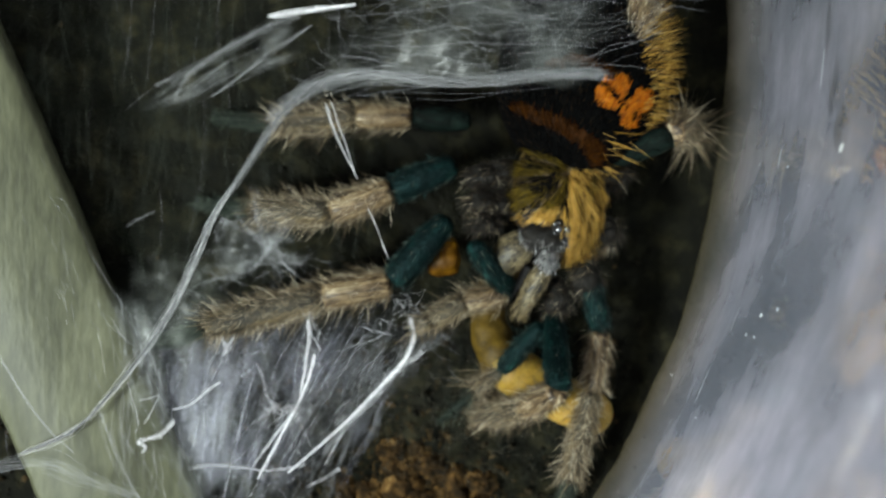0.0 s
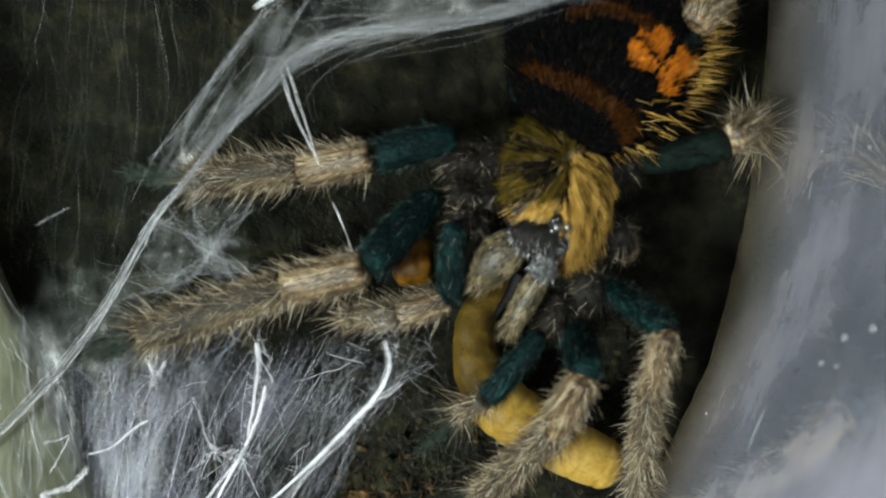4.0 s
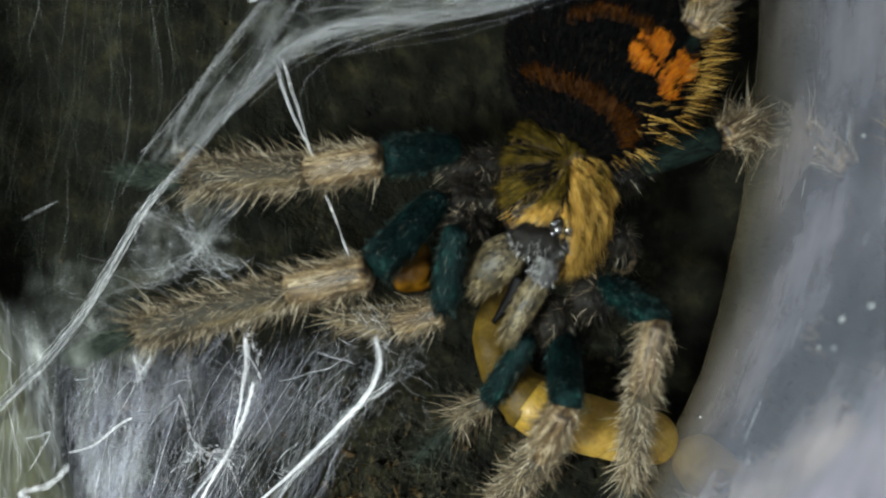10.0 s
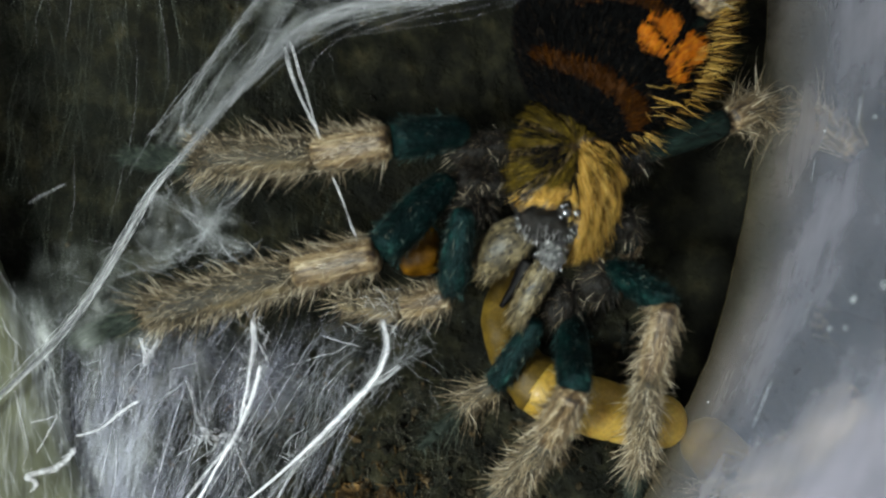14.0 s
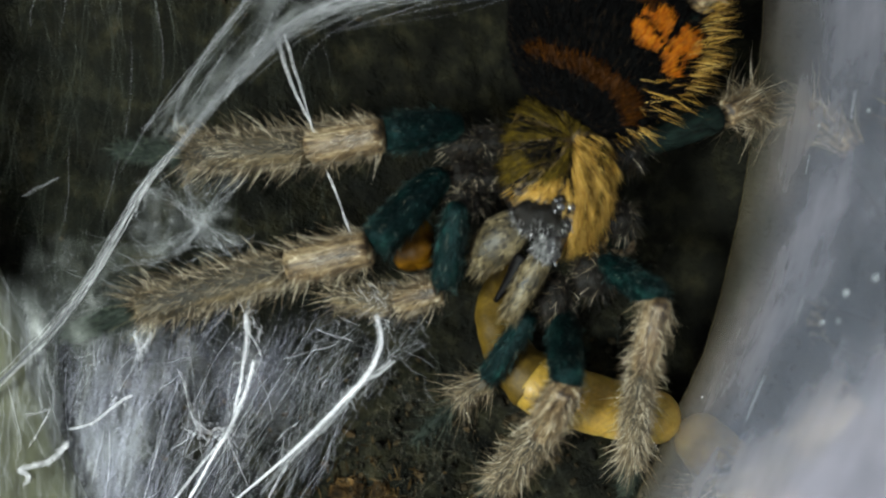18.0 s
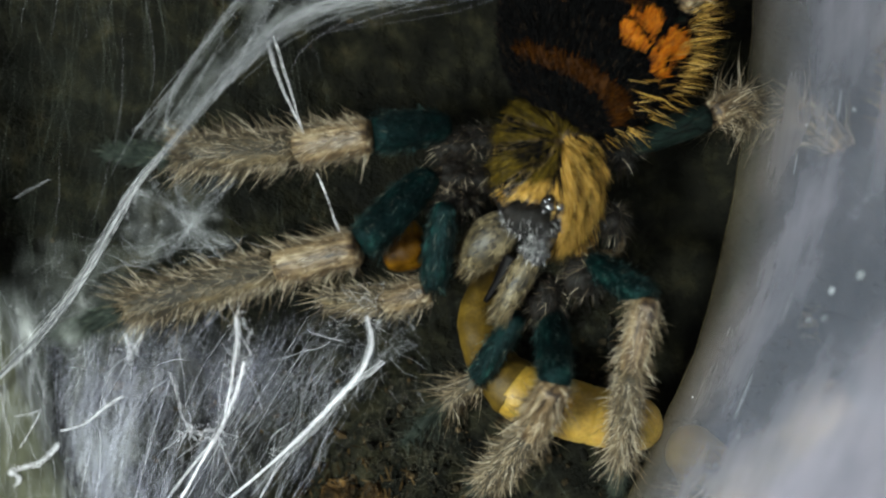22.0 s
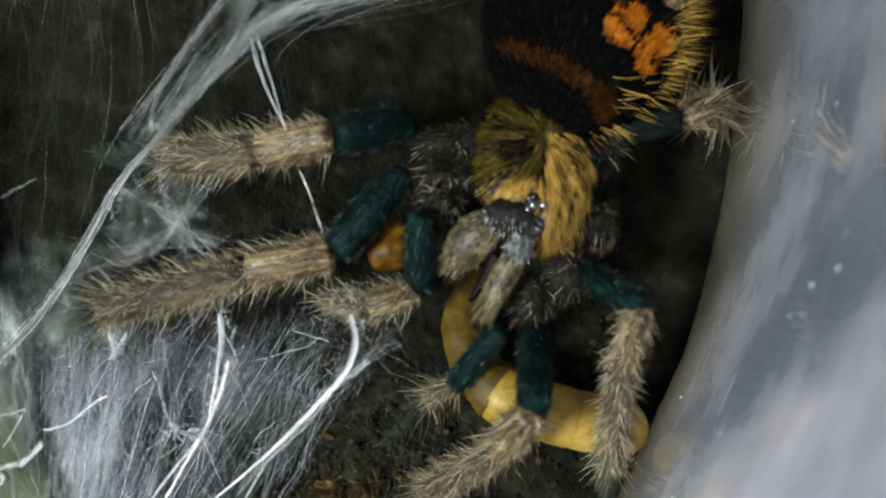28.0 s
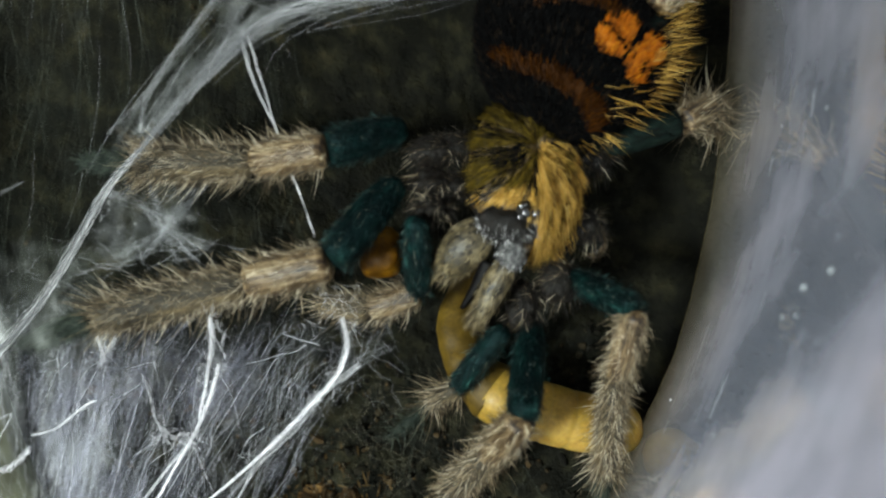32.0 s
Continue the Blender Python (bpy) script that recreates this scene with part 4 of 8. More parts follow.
def crumbs():
    vs, fs = [], []
    bm = bmesh.new()
    bmesh.ops.create_icosphere(bm, subdivisions=1, radius=1)
    ico_v = [tuple(v.co) for v in bm.verts]
    ico_f = [tuple(v.index for v in f.verts) for f in bm.faces]
    bm.free()
    for i in range(7000):
        x, y = random.uniform(-60, 34), random.uniform(-42, 40)
        if math.hypot(x - CX, y - CY) > RT - 1 or x > 17 + random.uniform(-6, 6):
            continue
        if x < 14 and y > -10 and random.random() < 0.985:
            continue
        r = random.choice((0.10, 0.14, 0.18, 0.24, 0.32, 0.42)) * random.uniform(0.7, 1.4)
        e = Euler((random.uniform(0, 6), random.uniform(0, 6), random.uniform(0, 6))).to_matrix()
        sx, sy, sz = r * random.uniform(0.7, 1.8), r, r * random.uniform(0.5, 1.0)
        c = Vector((x, y, ground_z(x, y) + 0.25 * r))
        o = len(vs)
        for q in ico_v:
            k = random.uniform(0.75, 1.2)
            vs.append(c + e @ Vector((q[0] * sx * k, q[1] * sy * k, q[2] * sz * k)))
        fs += [tuple(j + o for j in q) for q in ico_f]
    return tagged(raw("soil_crumbs", vs, fs, CRUMB, None, "", False), "loose dark brown soil crumbs strewn over the ground", "soil", kind="stuff")


crumbs()


def bark_bit(x, y, size, tall):
    bm = bmesh.new()
    bmesh.ops.create_icosphere(bm, subdivisions=5, radius=1)
    seed = random.uniform(0, 50)
    for v in bm.verts:
        k = 1 + 0.50 * noise.noise(v.co * 1.3 + Vector((seed, 0, 0))) + 0.20 * noise.noise(v.co * 3.5 + Vector((0, seed, 0))) + 0.15 * noise.noise(v.co * 9 + Vector((0, 0, seed))) + 0.09 * noise.noise(v.co * 24 + Vector((seed, 0, seed)))
        v.co = Vector((v.co.x * size * k, v.co.y * size * 0.75 * k, v.co.z * tall * k))
    ob = part("bark_bit", bm, CHIP)
    ob.matrix_basis = mm(x, y, ground_z(x, y) + 0.12 * tall, 0, 0, random.uniform(0, 180))
    return tagged(ob, "rough orange-brown bit of bark lying in the soil", "bark", group="bark bits on the soil")


BARK = ((-8.3, -27.8, 3.4, 1.7), (-2.5, -28.6, 3.1, 1.6), (-12.7, -29.6, 2.5, 1.3), (-5.3, -25.3, 2.2, 1.3), (1.1, -27.5, 1.8, 1.1), (-9.6, -23.5, 1.8, 1.0), (-15.5, -27.8, 1.7, 1.0), (-9.7, -25.3, 1.7, 1.0), (-10.5, -31.5, 2.8, 1.4), (-4.7, -30.8, 2.8, 1.5), (-0.0, -30.4, 2.2, 1.3), (-6.9, -30.0, 2.0, 1.4), (-6.7, -23.2, 1.1, 0.7))
for x, y, s, h in BARK:
    bark_bit(x, y, s, h)


def bark_shreds():
    """Thin brown shreds and crumbs round the bits of bark."""
    vs, fs = [], []
    for i in range(800):
        x, y, s, h = random.choice(BARK)
        px, py = x + random.gauss(0, 2.2), y + random.gauss(0, 1.8)
        if math.hypot(px - CX, py - CY) > RT - 2:
            continue
        a, n, w = random.uniform(0, 6.3), random.uniform(0.3, 1.5), random.uniform(0.05, 0.16)
        z = ground_z(px, py) + random.uniform(0.05, 1.1)
        dx, dy, dz = n * math.cos(a), n * math.sin(a), random.uniform(-0.4, 0.5)
        o = len(vs)
        for u, r in ((0, 0.4), (0.5, 1.0), (1, 0.3)):
            for k in range(3):
                q = a + 1.57
                c, t = math.cos(k * 2.09) * w * r, math.sin(k * 2.09) * w * r * 0.6
                vs.append((px + dx * u + c * math.cos(q), py + dy * u + c * math.sin(q), z + dz * u + t))
        for j in (0, 3):
            for k in range(3):
                k2 = (k + 1) % 3
                fs.append((o + j + k, o + j + k2, o + j + 3 + k2, o + j + 3 + k))
        fs += [(o + 2, o + 1, o), (o + 6, o + 7, o + 8)]
    return tagged(raw("bark_shreds", vs, fs, SHRED, None, "", False), "fine brown shreds of bark strewn on the soil", "bark", kind="stuff")


bark_shreds()

# ---- silk ----
def strand(points, threads_in, spread, radius, material, label, name="silk_strand", wander=0.12, steps=14, flare=1.0, jag=0.0):
    """A bundle of threads that run side by side along a line."""
    paths = []
    core = bend(points, steps)
    n = len(core)
    for i in range(threads_in):
        ph = [random.uniform(0, 6.3) for _ in range(4)]
        ox, oy = random.gauss(0, spread), random.gauss(0, spread * 0.6)
        f1, f2 = random.uniform(0.6, 2.2), random.uniform(2, 6)
        path = []
        for j, p in enumerate(core):
            u = j / (n - 1)
            open_up = flare + (1 - flare) * min(1.0, max(0.0, (u - 0.32) / 0.25))
            tight = open_up * (0.35 + 0.65 * math.sin(math.pi * (0.08 + 0.84 * u)) + 0.3 * math.sin(5 * u + 1))
            path.append(p + np.array((ox * tight + open_up * wander * math.sin(f1 * 6.3 * u + ph[0]) * spread * 2 + 0.07 * noise.noise((p[0] * 0.9, p[1] * 0.9, 2.0 + i * 0.15)), oy * tight + open_up * wander * spread * 2 * math.sin(f2 * 3.1 * u + ph[1]) + 0.07 * noise.noise((p[0] * 0.9, p[1] * 0.9, 8.0 + i * 0.15)), 0.5 * ox * math.sin(4 * u + ph[2]))))
        if jag:
            path = [q + np.array((jag * noise.noise((j * 0.9 + 0.05 * i, 3.0 + 0.3 * i, 1.0)), jag * noise.noise((j * 0.9 + 0.05 * i, 7.0 + 0.3 * i, 5.0)), 0.0)) for j, q in enumerate(path)]
        paths.append((path, random.uniform(0.5, 1.3)))
    return tagged(threads(name, paths, radius, material), label, "silk", group="strands of the web", kind="stuff")


WHITE_STRAND = "bright white silk strand spanning the enclosure"
main_line = [(-49.4, -20.5, 4.0), (-43.6, -18.5, 3.3), (-38.4, -13.7, 2.7), (-34.2, -8.7, 1.7), (-31.1, -4.6, 2.4), (-26.0, 2.6, 6.0), (-22.9, 5.8, 7.3), (-18.1, 11.3, 8.6), (-14.0, 15.4, 8.8), (-10.5, 17.0, 10.1), (-6.7, 17.5, 11.2), (-2.5, 17.7, 11.8), (3.5, 18.4, 12.4), (9.0, 20.0, 12.7), (15.4, 21.3, 12.9)]
foot_silk, veil_silk, loose_silk = [], [], []     # the main strand's foot, what hangs over the abdomen, the slack threads
for ox, oy, count in ((0.0, 0.0, 24), (0.22, -0.16, 10), (-0.34, 0.24, 5)):
    line = [(x + min(1.0, 0.15 + 0.10 * i) * ox * (1 + 0.5 * math.sin(i)), y + min(1.0, 0.15 + 0.10 * i) * oy * (1 + 0.5 * math.cos(1.7 * i)), z) for i, (x, y, z) in enumerate(main_line)]
    foot_silk += [strand(line[:9], round(0.75 * count), 0.24, 0.046, SILK_SOFT, "thick pale silk strand made of many threads", "main_silk_strand", 0.3, 14, 0.3)]
    veil_silk += [strand(line[7:], count, 0.42, 0.045, SILK_SOFT, "thick pale silk strand over the abdomen", "main_silk_strand", 0.45, 14)]
foot_silk += [strand(main_line[:7], 7, 0.28, 0.014, SILK, "bright threads at the foot of the main strand", "silk_strand", 0.5, jag=0.12)]
veil_silk += [strand(main_line[7:12], 12, 0.30, 0.010, SILK_FAINT, "fine loose threads along the main strand", "silk_strand", 0.5, jag=0.12)]
loose_silk += [strand([(-11.4, 21.1, 11.3), (-14.9, 16.6, 9.0), (-17.0, 13.7, 7.5), (-19.4, 10.4, 5.9)], 4, 0.25, 0.012, SILK_FAINT, "pale loose silk threads beside the main strand")]
loose_silk += [strand([(-13.7, 22.2, 9.0), (-17.9, 19.0, 6.4), (-23.2, 14.2, 2.5), (-24.6, 11.0, 1.9), (-24.8, 9.1, 1.6)], 7, 0.16, 0.011, SILK_FAINT, "wavy pale silk strand", jag=0.3)]
loose_silk += [strand([(-15.1, 22.2, 8.0), (-19.4, 17.9, 5.2), (-25.2, 11.6, 2.1), (-27.9, 9.1, 1.1)], 6, 0.35, 0.012, SILK_FAINT, "faint slanting silk threads")]
loose_silk += [strand([(-17.0, 20.6, 8.5), (-13.6, 22.8, 8.8), (-8.9, 25.5, 9.5)], 26, 0.20, 0.016, SILK, "dense bright white silk rope", jag=0.06)]
strand([(-14.8, 15.3, 7.8), (-13.7, 11.8, 7.2), (-11.4, 7.0, 7.8)], 4, 0.09, 0.022, SILK, WHITE_STRAND)
strand([(-14.0, 15.3, 8.8), (-12.9, 11.7, 7.6), (-11.6, 7.5, 7.9)], 3, 0.07, 0.018, SILK, WHITE_STRAND)
strand([(-10.5, 4.2, 5.8), (-9.5, 1.8, 5.4), (-8.4, -1.3, 6.1)], 4, 0.07, 0.022, SILK, WHITE_STRAND)
for a in ([(-27.5, 3.4, 2.0), (-24.9, 2.4, 1.4), (-22.1, 0.9, 1.2), (-20.1, -1.8, 0.7)], [(-23.6, 7.3, 3.3), (-23.3, 3.5, 2.1), (-22.1, 0.9, 1.2)], [(-22.1, 0.9, 1.2), (-24.5, -1.8, 0.2), (-30.3, -3.3, -0.6)],
          [(-18.1, 5.4, 2.0), (-20.9, 2.5, 1.5), (-22.4, 0.1, 1.0), (-24.7, -2.2, -0.4)], [(-26.8, 3.8, 2.0), (-27.8, 2.9, 1.5), (-28.5, 1.1, 0.2)], [(-25.8, 5.0, 2.4), (-22.9, 1.1, 1.2), (-22.2, -1.3, 0.4)], [(-22.9, 1.6, 1.3), (-21.3, 0.1, 1.0), (-18.1, -1.5, 2.0)],
          [(-27.5, 3.96, 3.0), (-24.9, 2.3, 1.8), (-22.3, 0.3, 1.2), (-20.9, -2.9, 1.5)], [(-23.8, 5.7, 3.0), (-23.4, 3.4, 2.0), (-22.3, 0.3, 1.2), (-19.0, -2.6, 1.5)], [(-18.3, 4.7, 2.0), (-20.5, 2.4, 1.6), (-22.3, 0.3, 1.2), (-26.5, -2.0, 0.6)]):
    strand(a, 6, 0.30, 0.011, SILK_FAINT, "tangled pale silk threads", "silk_tangle", 0.35, jag=0.3)
strand([(-17.6, -7.6, 2.7), (-17.6, -9.4, 1.4), (-18.2, -11.2, -0.5), (-18.6, -13.0, -1.5), (-19.4, -16.0, -2.8)], 10, 0.10, 0.019, SILK, WHITE_STRAND, jag=0.16)
strand([(-17.6, -7.6, 2.7), (-17.6, -8.7, 1.7), (-16.9, -10.2, 0.2), (-16.7, -11.0, -0.3)], 4, 0.07, 0.013, SILK, WHITE_STRAND, jag=0.2)
strand([(-17.4, -11.4, -0.4), (-17.9, -13.1, -1.3), (-18.7, -15.1, -2.2), (-19.7, -16.9, -3.3), (-20.3, -18.0, -3.7), (-21.4, -19.9, -4.0), (-22.6, -22.0, -4.4), (-24.9, -25.9, -5.6)], 11, 0.10, 0.021, SILK, WHITE_STRAND, jag=0.2)
strand([(-20.3, -18.0, -3.7), (-22.2, -20.3, -4.1), (-23.8, -22.3, -4.4), (-25.4, -24.4, -5.3)], 5, 0.10, 0.016, SILK, WHITE_STRAND, jag=0.14)
strand([(-6.4, -7.5, 1.7), (-6.2, -9.4, -1.7), (-6.8, -11.0, -4.0), (-7.7, -12.5, -4.6), (-10.1, -15.0, -5.7), (-13.7, -18.6, -6.3), (-17.6, -22.1, -6.4), (-21.5, -25.3, -6.5)], 14, 0.13, 0.021, SILK, WHITE_STRAND, jag=0.12)
strand([(-6.4, -7.5, 1.7), (-6.2, -9.4, -1.7), (-6.8, -11.0, -4.0), (-7.7, -12.5, -4.6), (-10.1, -15.0, -5.7), (-14.4, -19.4, -6.5), (-17.4, -23.3, -6.6)], 16, 0.42, 0.010, SILK_FAINT, "loose pale threads along a silk strand", jag=0.15)
strand([(-5.1, -11.1, -2.0), (-6.6, -12.2, -3.2), (-8.0, -13.0, -4.3), (-11.2, -16.7, -6.0), (-14.9, -20.4, -6.7), (-17.3, -24.6, -7.4)], 7, 0.22, 0.010, SILK, WHITE_STRAND, jag=0.1)
strand([(-2.2, -9.6, -2.7), (-4.3, -10.4, -2.8), (-7.4, -12.7, -4.3), (-10.2, -14.5, -5.6)], 8, 0.35, 0.012, SILK_FAINT, "faint silk threads at the edge of the sheet", jag=0.2)
strand([(-23.9, -12.3, -0.1), (-23.5, -13.4, -0.6), (-23.3, -14.7, -1.4), (-23.2, -15.8, -2.2), (-22.8, -17.0, -3.0)], 4, 0.09, 0.009, SILK, WHITE_STRAND, jag=0.3)
strand([(-23.0, -16.7, -2.9), (-22.4, -17.5, -3.4), (-21.6, -17.7, -3.5), (-21.0, -17.3, -3.6), (-20.3, -17.9, -3.7)], 4, 0.12, 0.010, SILK, WHITE_STRAND, jag=0.4)
strand([(-27.5, -9.0, 1.0), (-27.4, -9.8, 0.5), (-27.2, -10.6, -0.2)], 6, 0.09, 0.016, SILK, WHITE_STRAND, jag=0.15)
strand([(-26.0, -9.1, 1.0), (-26.5, -9.9, 0.5), (-27.2, -10.6, -0.2), (-27.3, -11.2, -0.6)], 7, 0.09, 0.015, SILK, WHITE_STRAND, jag=0.15)
strand([(-28.2, -14.5, -1.5), (-29.1, -14.9, -1.6), (-30.1, -15.7, -1.7), (-31.5, -16.8, -1.9), (-32.5, -17.2, -1.9), (-33.7, -17.5, -1.9)], 7, 0.08, 0.014, SILK, WHITE_STRAND, jag=0.18)
for a, b in (((-25.0, -10.3, 0.2), (-25.3, -14.3, -1.5)), ((-28.5, -10.8, 0.1), (-29.4, -14.0, -1.1)), ((-22.6, -9.9, 0.3), (-23.7, -14.5, -1.5)), ((-26.4, -12.3, -0.6), (-27.4, -16.3, -1.9)), ((-31.4, -12.3, 0.1), (-32.6, -17.2, -1.0))):
    strand([a, [(p + q) / 2 for p, q in zip(a, b)], b], 22, 0.30, 0.016, SILK_SOFT, "soft white streak of massed silk", "silk_streak", jag=0.1)
strand([(-39.1, -16.7, -0.3), (-37.1, -16.3, -0.0), (-35.9, -16.1, 0.1), (-34.7, -15.6, 0.3)], 3, 0.06, 0.011, SILK, WHITE_STRAND, jag=0.2)
strand([(-34.7, -15.6, 0.3), (-35.5, -17.2, 0.0), (-36.6, -19.0, -0.4), (-37.6, -20.2, -0.7)], 3, 0.06, 0.011, SILK, WHITE_STRAND, jag=0.2)
strand([(-33.2, -18.5, -0.2), (-33.6, -19.2, -0.2), (-34.9, -20.3, -0.3), (-36.0, -20.5, -0.2), (-37.2, -21.0, -0.3), (-36.4, -21.6, -0.6), (-38.2, -23.3, -1.1), (-39.3, -25.5, -1.6)], 9, 0.13, 0.016, SILK, "thick crumpled white silk thread on the slat", "silk_curl", jag=0.35)
strand([(-34.5, -25.1, -3.4), (-30.1, -24.0, -3.7), (-23.7, -24.7, -4.3), (-19.3, -24.3, -5.3)], 6, 0.11, 0.013, SILK, WHITE_STRAND, jag=0.35)
strand([(-19.0, -26.8, -5.7), (-16.1, -25.3, -6.0), (-15.3, -24.8, -5.9)], 4, 0.10, 0.013, SILK, WHITE_STRAND, jag=0.4)
strand([(-51.0, -9.2, 6.5), (-47.9, -15.3, 4.9), (-45.3, -19.3, 3.7), (-43.1, -21.6, 2.8)], 6, 0.14, 0.016, SILK_FAINT, WHITE_STRAND, jag=0.2)
strand([(-40.5, -16.7, 2.6), (-38.9, -21.7, 1.8), (-37.4, -25.6, 0.6), (-35.9, -28.1, 0.1)], 9, 0.35, 0.014, SILK_FAINT, WHITE_STRAND, jag=0.2)
strand([(-51.8, -23.1, 4.0), (-46.1, -22.7, 3.1), (-41.6, -24.8, 1.7), (-37.1, -26.8, 0.3)], 22, 0.8, 0.014, SILK_FAINT, "loose pale threads spread over the slat")


def fuzz(points, count, reach, radius, label):
    """Short crooked threads that stand off a strand on both sides."""
    core = bend(points, 14)
    paths = []
    for i in range(count):
        j = random.randrange(len(core) - 1)
        along = np.array(core[j + 1]) - np.array(core[j])
        along /= np.linalg.norm(along)
        side = np.array((-along[1], along[0], 0.0)) * random.choice((-1, 1)) * random.uniform(0.3, 1.0)
        d = side + along * random.uniform(-1.2, 1.2) + np.array((0, 0, random.uniform(-0.2, 0.3)))
        n, ph = random.uniform(0.3, 1.0) * reach, random.uniform(0, 9)
        paths.append(([np.array(core[j]) + d * n * k / 5 + np.array((0.10 * noise.noise((k * 0.8, ph, 1.0)), 0.10 * noise.noise((k * 0.8, ph, 6.0)), 0.0)) for k in range(6)], random.uniform(0.5, 1.3)))
    return tagged(threads("strand_fuzz", paths, radius, SILK), label, "silk", kind="stuff")


fuzz([(-17.6, -7.6, 2.7), (-17.6, -9.4, 1.4), (-18.2, -11.2, -0.5), (-18.6, -13.0, -1.5), (-19.4, -16.0, -2.8), (-20.3, -18.0, -3.7)], 60, 1.8, 0.009, "fine white threads standing off a strand")
fuzz([(-17.6, -7.4, 2.8), (-17.0, -8.4, 2.2), (-16.6, -9.6, 1.2)], 26, 1.3, 0.013, "frayed white threads at a strand's end")
fuzz([(-6.8, -11.0, -4.0), (-10.1, -15.0, -5.7), (-13.7, -18.6, -6.3), (-17.6, -22.1, -6.4)], 45, 2.0, 0.009, "fine white threads standing off a strand")
fuzz([(-28.2, -14.5, -1.5), (-30.1, -15.7, -1.7), (-32.5, -17.2, -1.9)], 22, 1.0, 0.010, "fine white threads standing off a strand")


def across(a, b, c, d, u, v):
    a, b, c, d = (np.array(q) for q in (a, b, c, d))
    return (1 - v) * ((1 - u) * a + u * b) + v * ((1 - u) * d + u * c)


def veil(name, corners, nu, nv, sag, material, label, fade=(5, 5, 5, 5), thin=1.0, over_soil=0.0):
    vs, fs, weave = [], [], []
    for j in range(nv + 1):
        for i in range(nu + 1):
            u, v = i / nu, j / nv
            e = min(u * fade[0], (1 - u) * fade[1], v * fade[2], (1 - v) * fade[3]) * (0.75 + 1.3 * noise.noise((u * 5 + sag, v * 5 + nu, 6.0)))
            e = max(0.0, min(1.0, e)) ** 2 * (3 - 2 * max(0.0, min(1.0, e)))
            patch = 0.75 + 0.9 * noise.noise((u * 4 + sag, v * 4, 2.0))
            weave.append(max(0.0, min(1.0, e)) * max(0.1, min(1.0, patch)) * (1 + (thin - 1) * u))
            q = across(*corners, u, v)
            q[2] += sag * math.sin(math.pi * u) * math.sin(math.pi * v) + 0.9 * noise.noise((q[0] * 0.22, q[1] * 0.22, 4.0)) + 0.3 * noise.noise((q[0] * 0.8, q[1] * 0.8, 9.0))
            if over_soil:
                q[2] = ground_z(q[0], q[1]) + over_soil + 0.8 * noise.noise((q[0] * 0.22, q[1] * 0.22, 4.0))
            e = 1.3 * noise.noise((q[0] * 0.5, q[1] * 0.5, 1.0))
            if i in (0, nu) or j in (0, nv):
                q[:2] += e
            vs.append(q)
    for j in range(nv):
        for i in range(nu):
            o = j * (nu + 1) + i
            fs.append((o, o + 1, o + nu + 2, o + nu + 1))
    ob = raw(name, vs, fs, material)
    ob.data.attributes.new("weave", "FLOAT", "POINT").data.foreach_set("value", weave)
    return tagged(ob, label, "silk", kind="stuff")


def fan(name, corners, count, radius, material, label, slant=0.25, short=0.35):
    """Fine threads laid over a sheet, mostly from its first to its last edge."""
    paths = []
    for i in range(count):
        u0, v0 = random.uniform(0, 1), random.uniform(0, 0.6) ** 1.6
        u1, v1 = u0 + random.gauss(0, slant), v0 + random.uniform(short, 1.0)
        lift, ph = random.gauss(0, 0.5), random.uniform(0, 6)
        path = []
        for k in range(9):
            s = k / 8
            u, v = u0 + (u1 - u0) * s, min(1.0, v0 + (v1 - v0) * s)
            q = across(*corners, min(1.05, max(-0.05, u)), v)
            path.append(q + np.array((0.7 * math.sin(3.5 * s + ph), 0.5 * math.sin(5 * s + ph), lift * math.sin(math.pi * s))))
        paths.append((path, random.choice((0.5, 0.7, 0.8, 1.0, 1.6))))
    return tagged(threads(name, paths, radius, material), label, "silk", kind="stuff")


def combed(name, corners, bunches, radius, material, label):
    """Bunches of threads combed down a sheet, thickest towards its first side, some of them straying."""
    paths = []
    for i in range(bunches):
        at, top, ln = random.uniform(0.0, 1.0) if random.random() < 0.25 else random.gauss(0.14, 0.22), random.uniform(-0.06, 0.55), random.uniform(0.15, 0.7)
        lean, width = random.gauss(0.0, 0.06), random.choice((0.006, 0.012, 0.02, 0.035))
        for j in range(random.choice((2, 4, 6, 9, 14))):
            u0, u1 = at + random.gauss(0, width), at + lean + random.gauss(0, 1.8 * width)
            v0, v1 = top + random.gauss(0, 0.05), top + ln * random.uniform(0.5, 1.15)
            ph, lift, path = random.uniform(0, 6), random.gauss(0, 0.35), []
            for k in range(9):
                q = k / 8
                p = across(*corners, u0 + (u1 - u0) * q, v0 + (v1 - v0) * q)
                path.append(p + np.array((0.38 * math.sin(4.5 * q + ph) + 0.12 * math.sin(15 * q + 2 * ph), 0.2 * math.sin(6 * q + ph), lift * math.sin(math.pi * q))))
            paths.append((path, random.choice((0.5, 0.7, 1.0, 1.5))))
    return tagged(threads(name, paths, radius, material), label, "silk", kind="stuff")


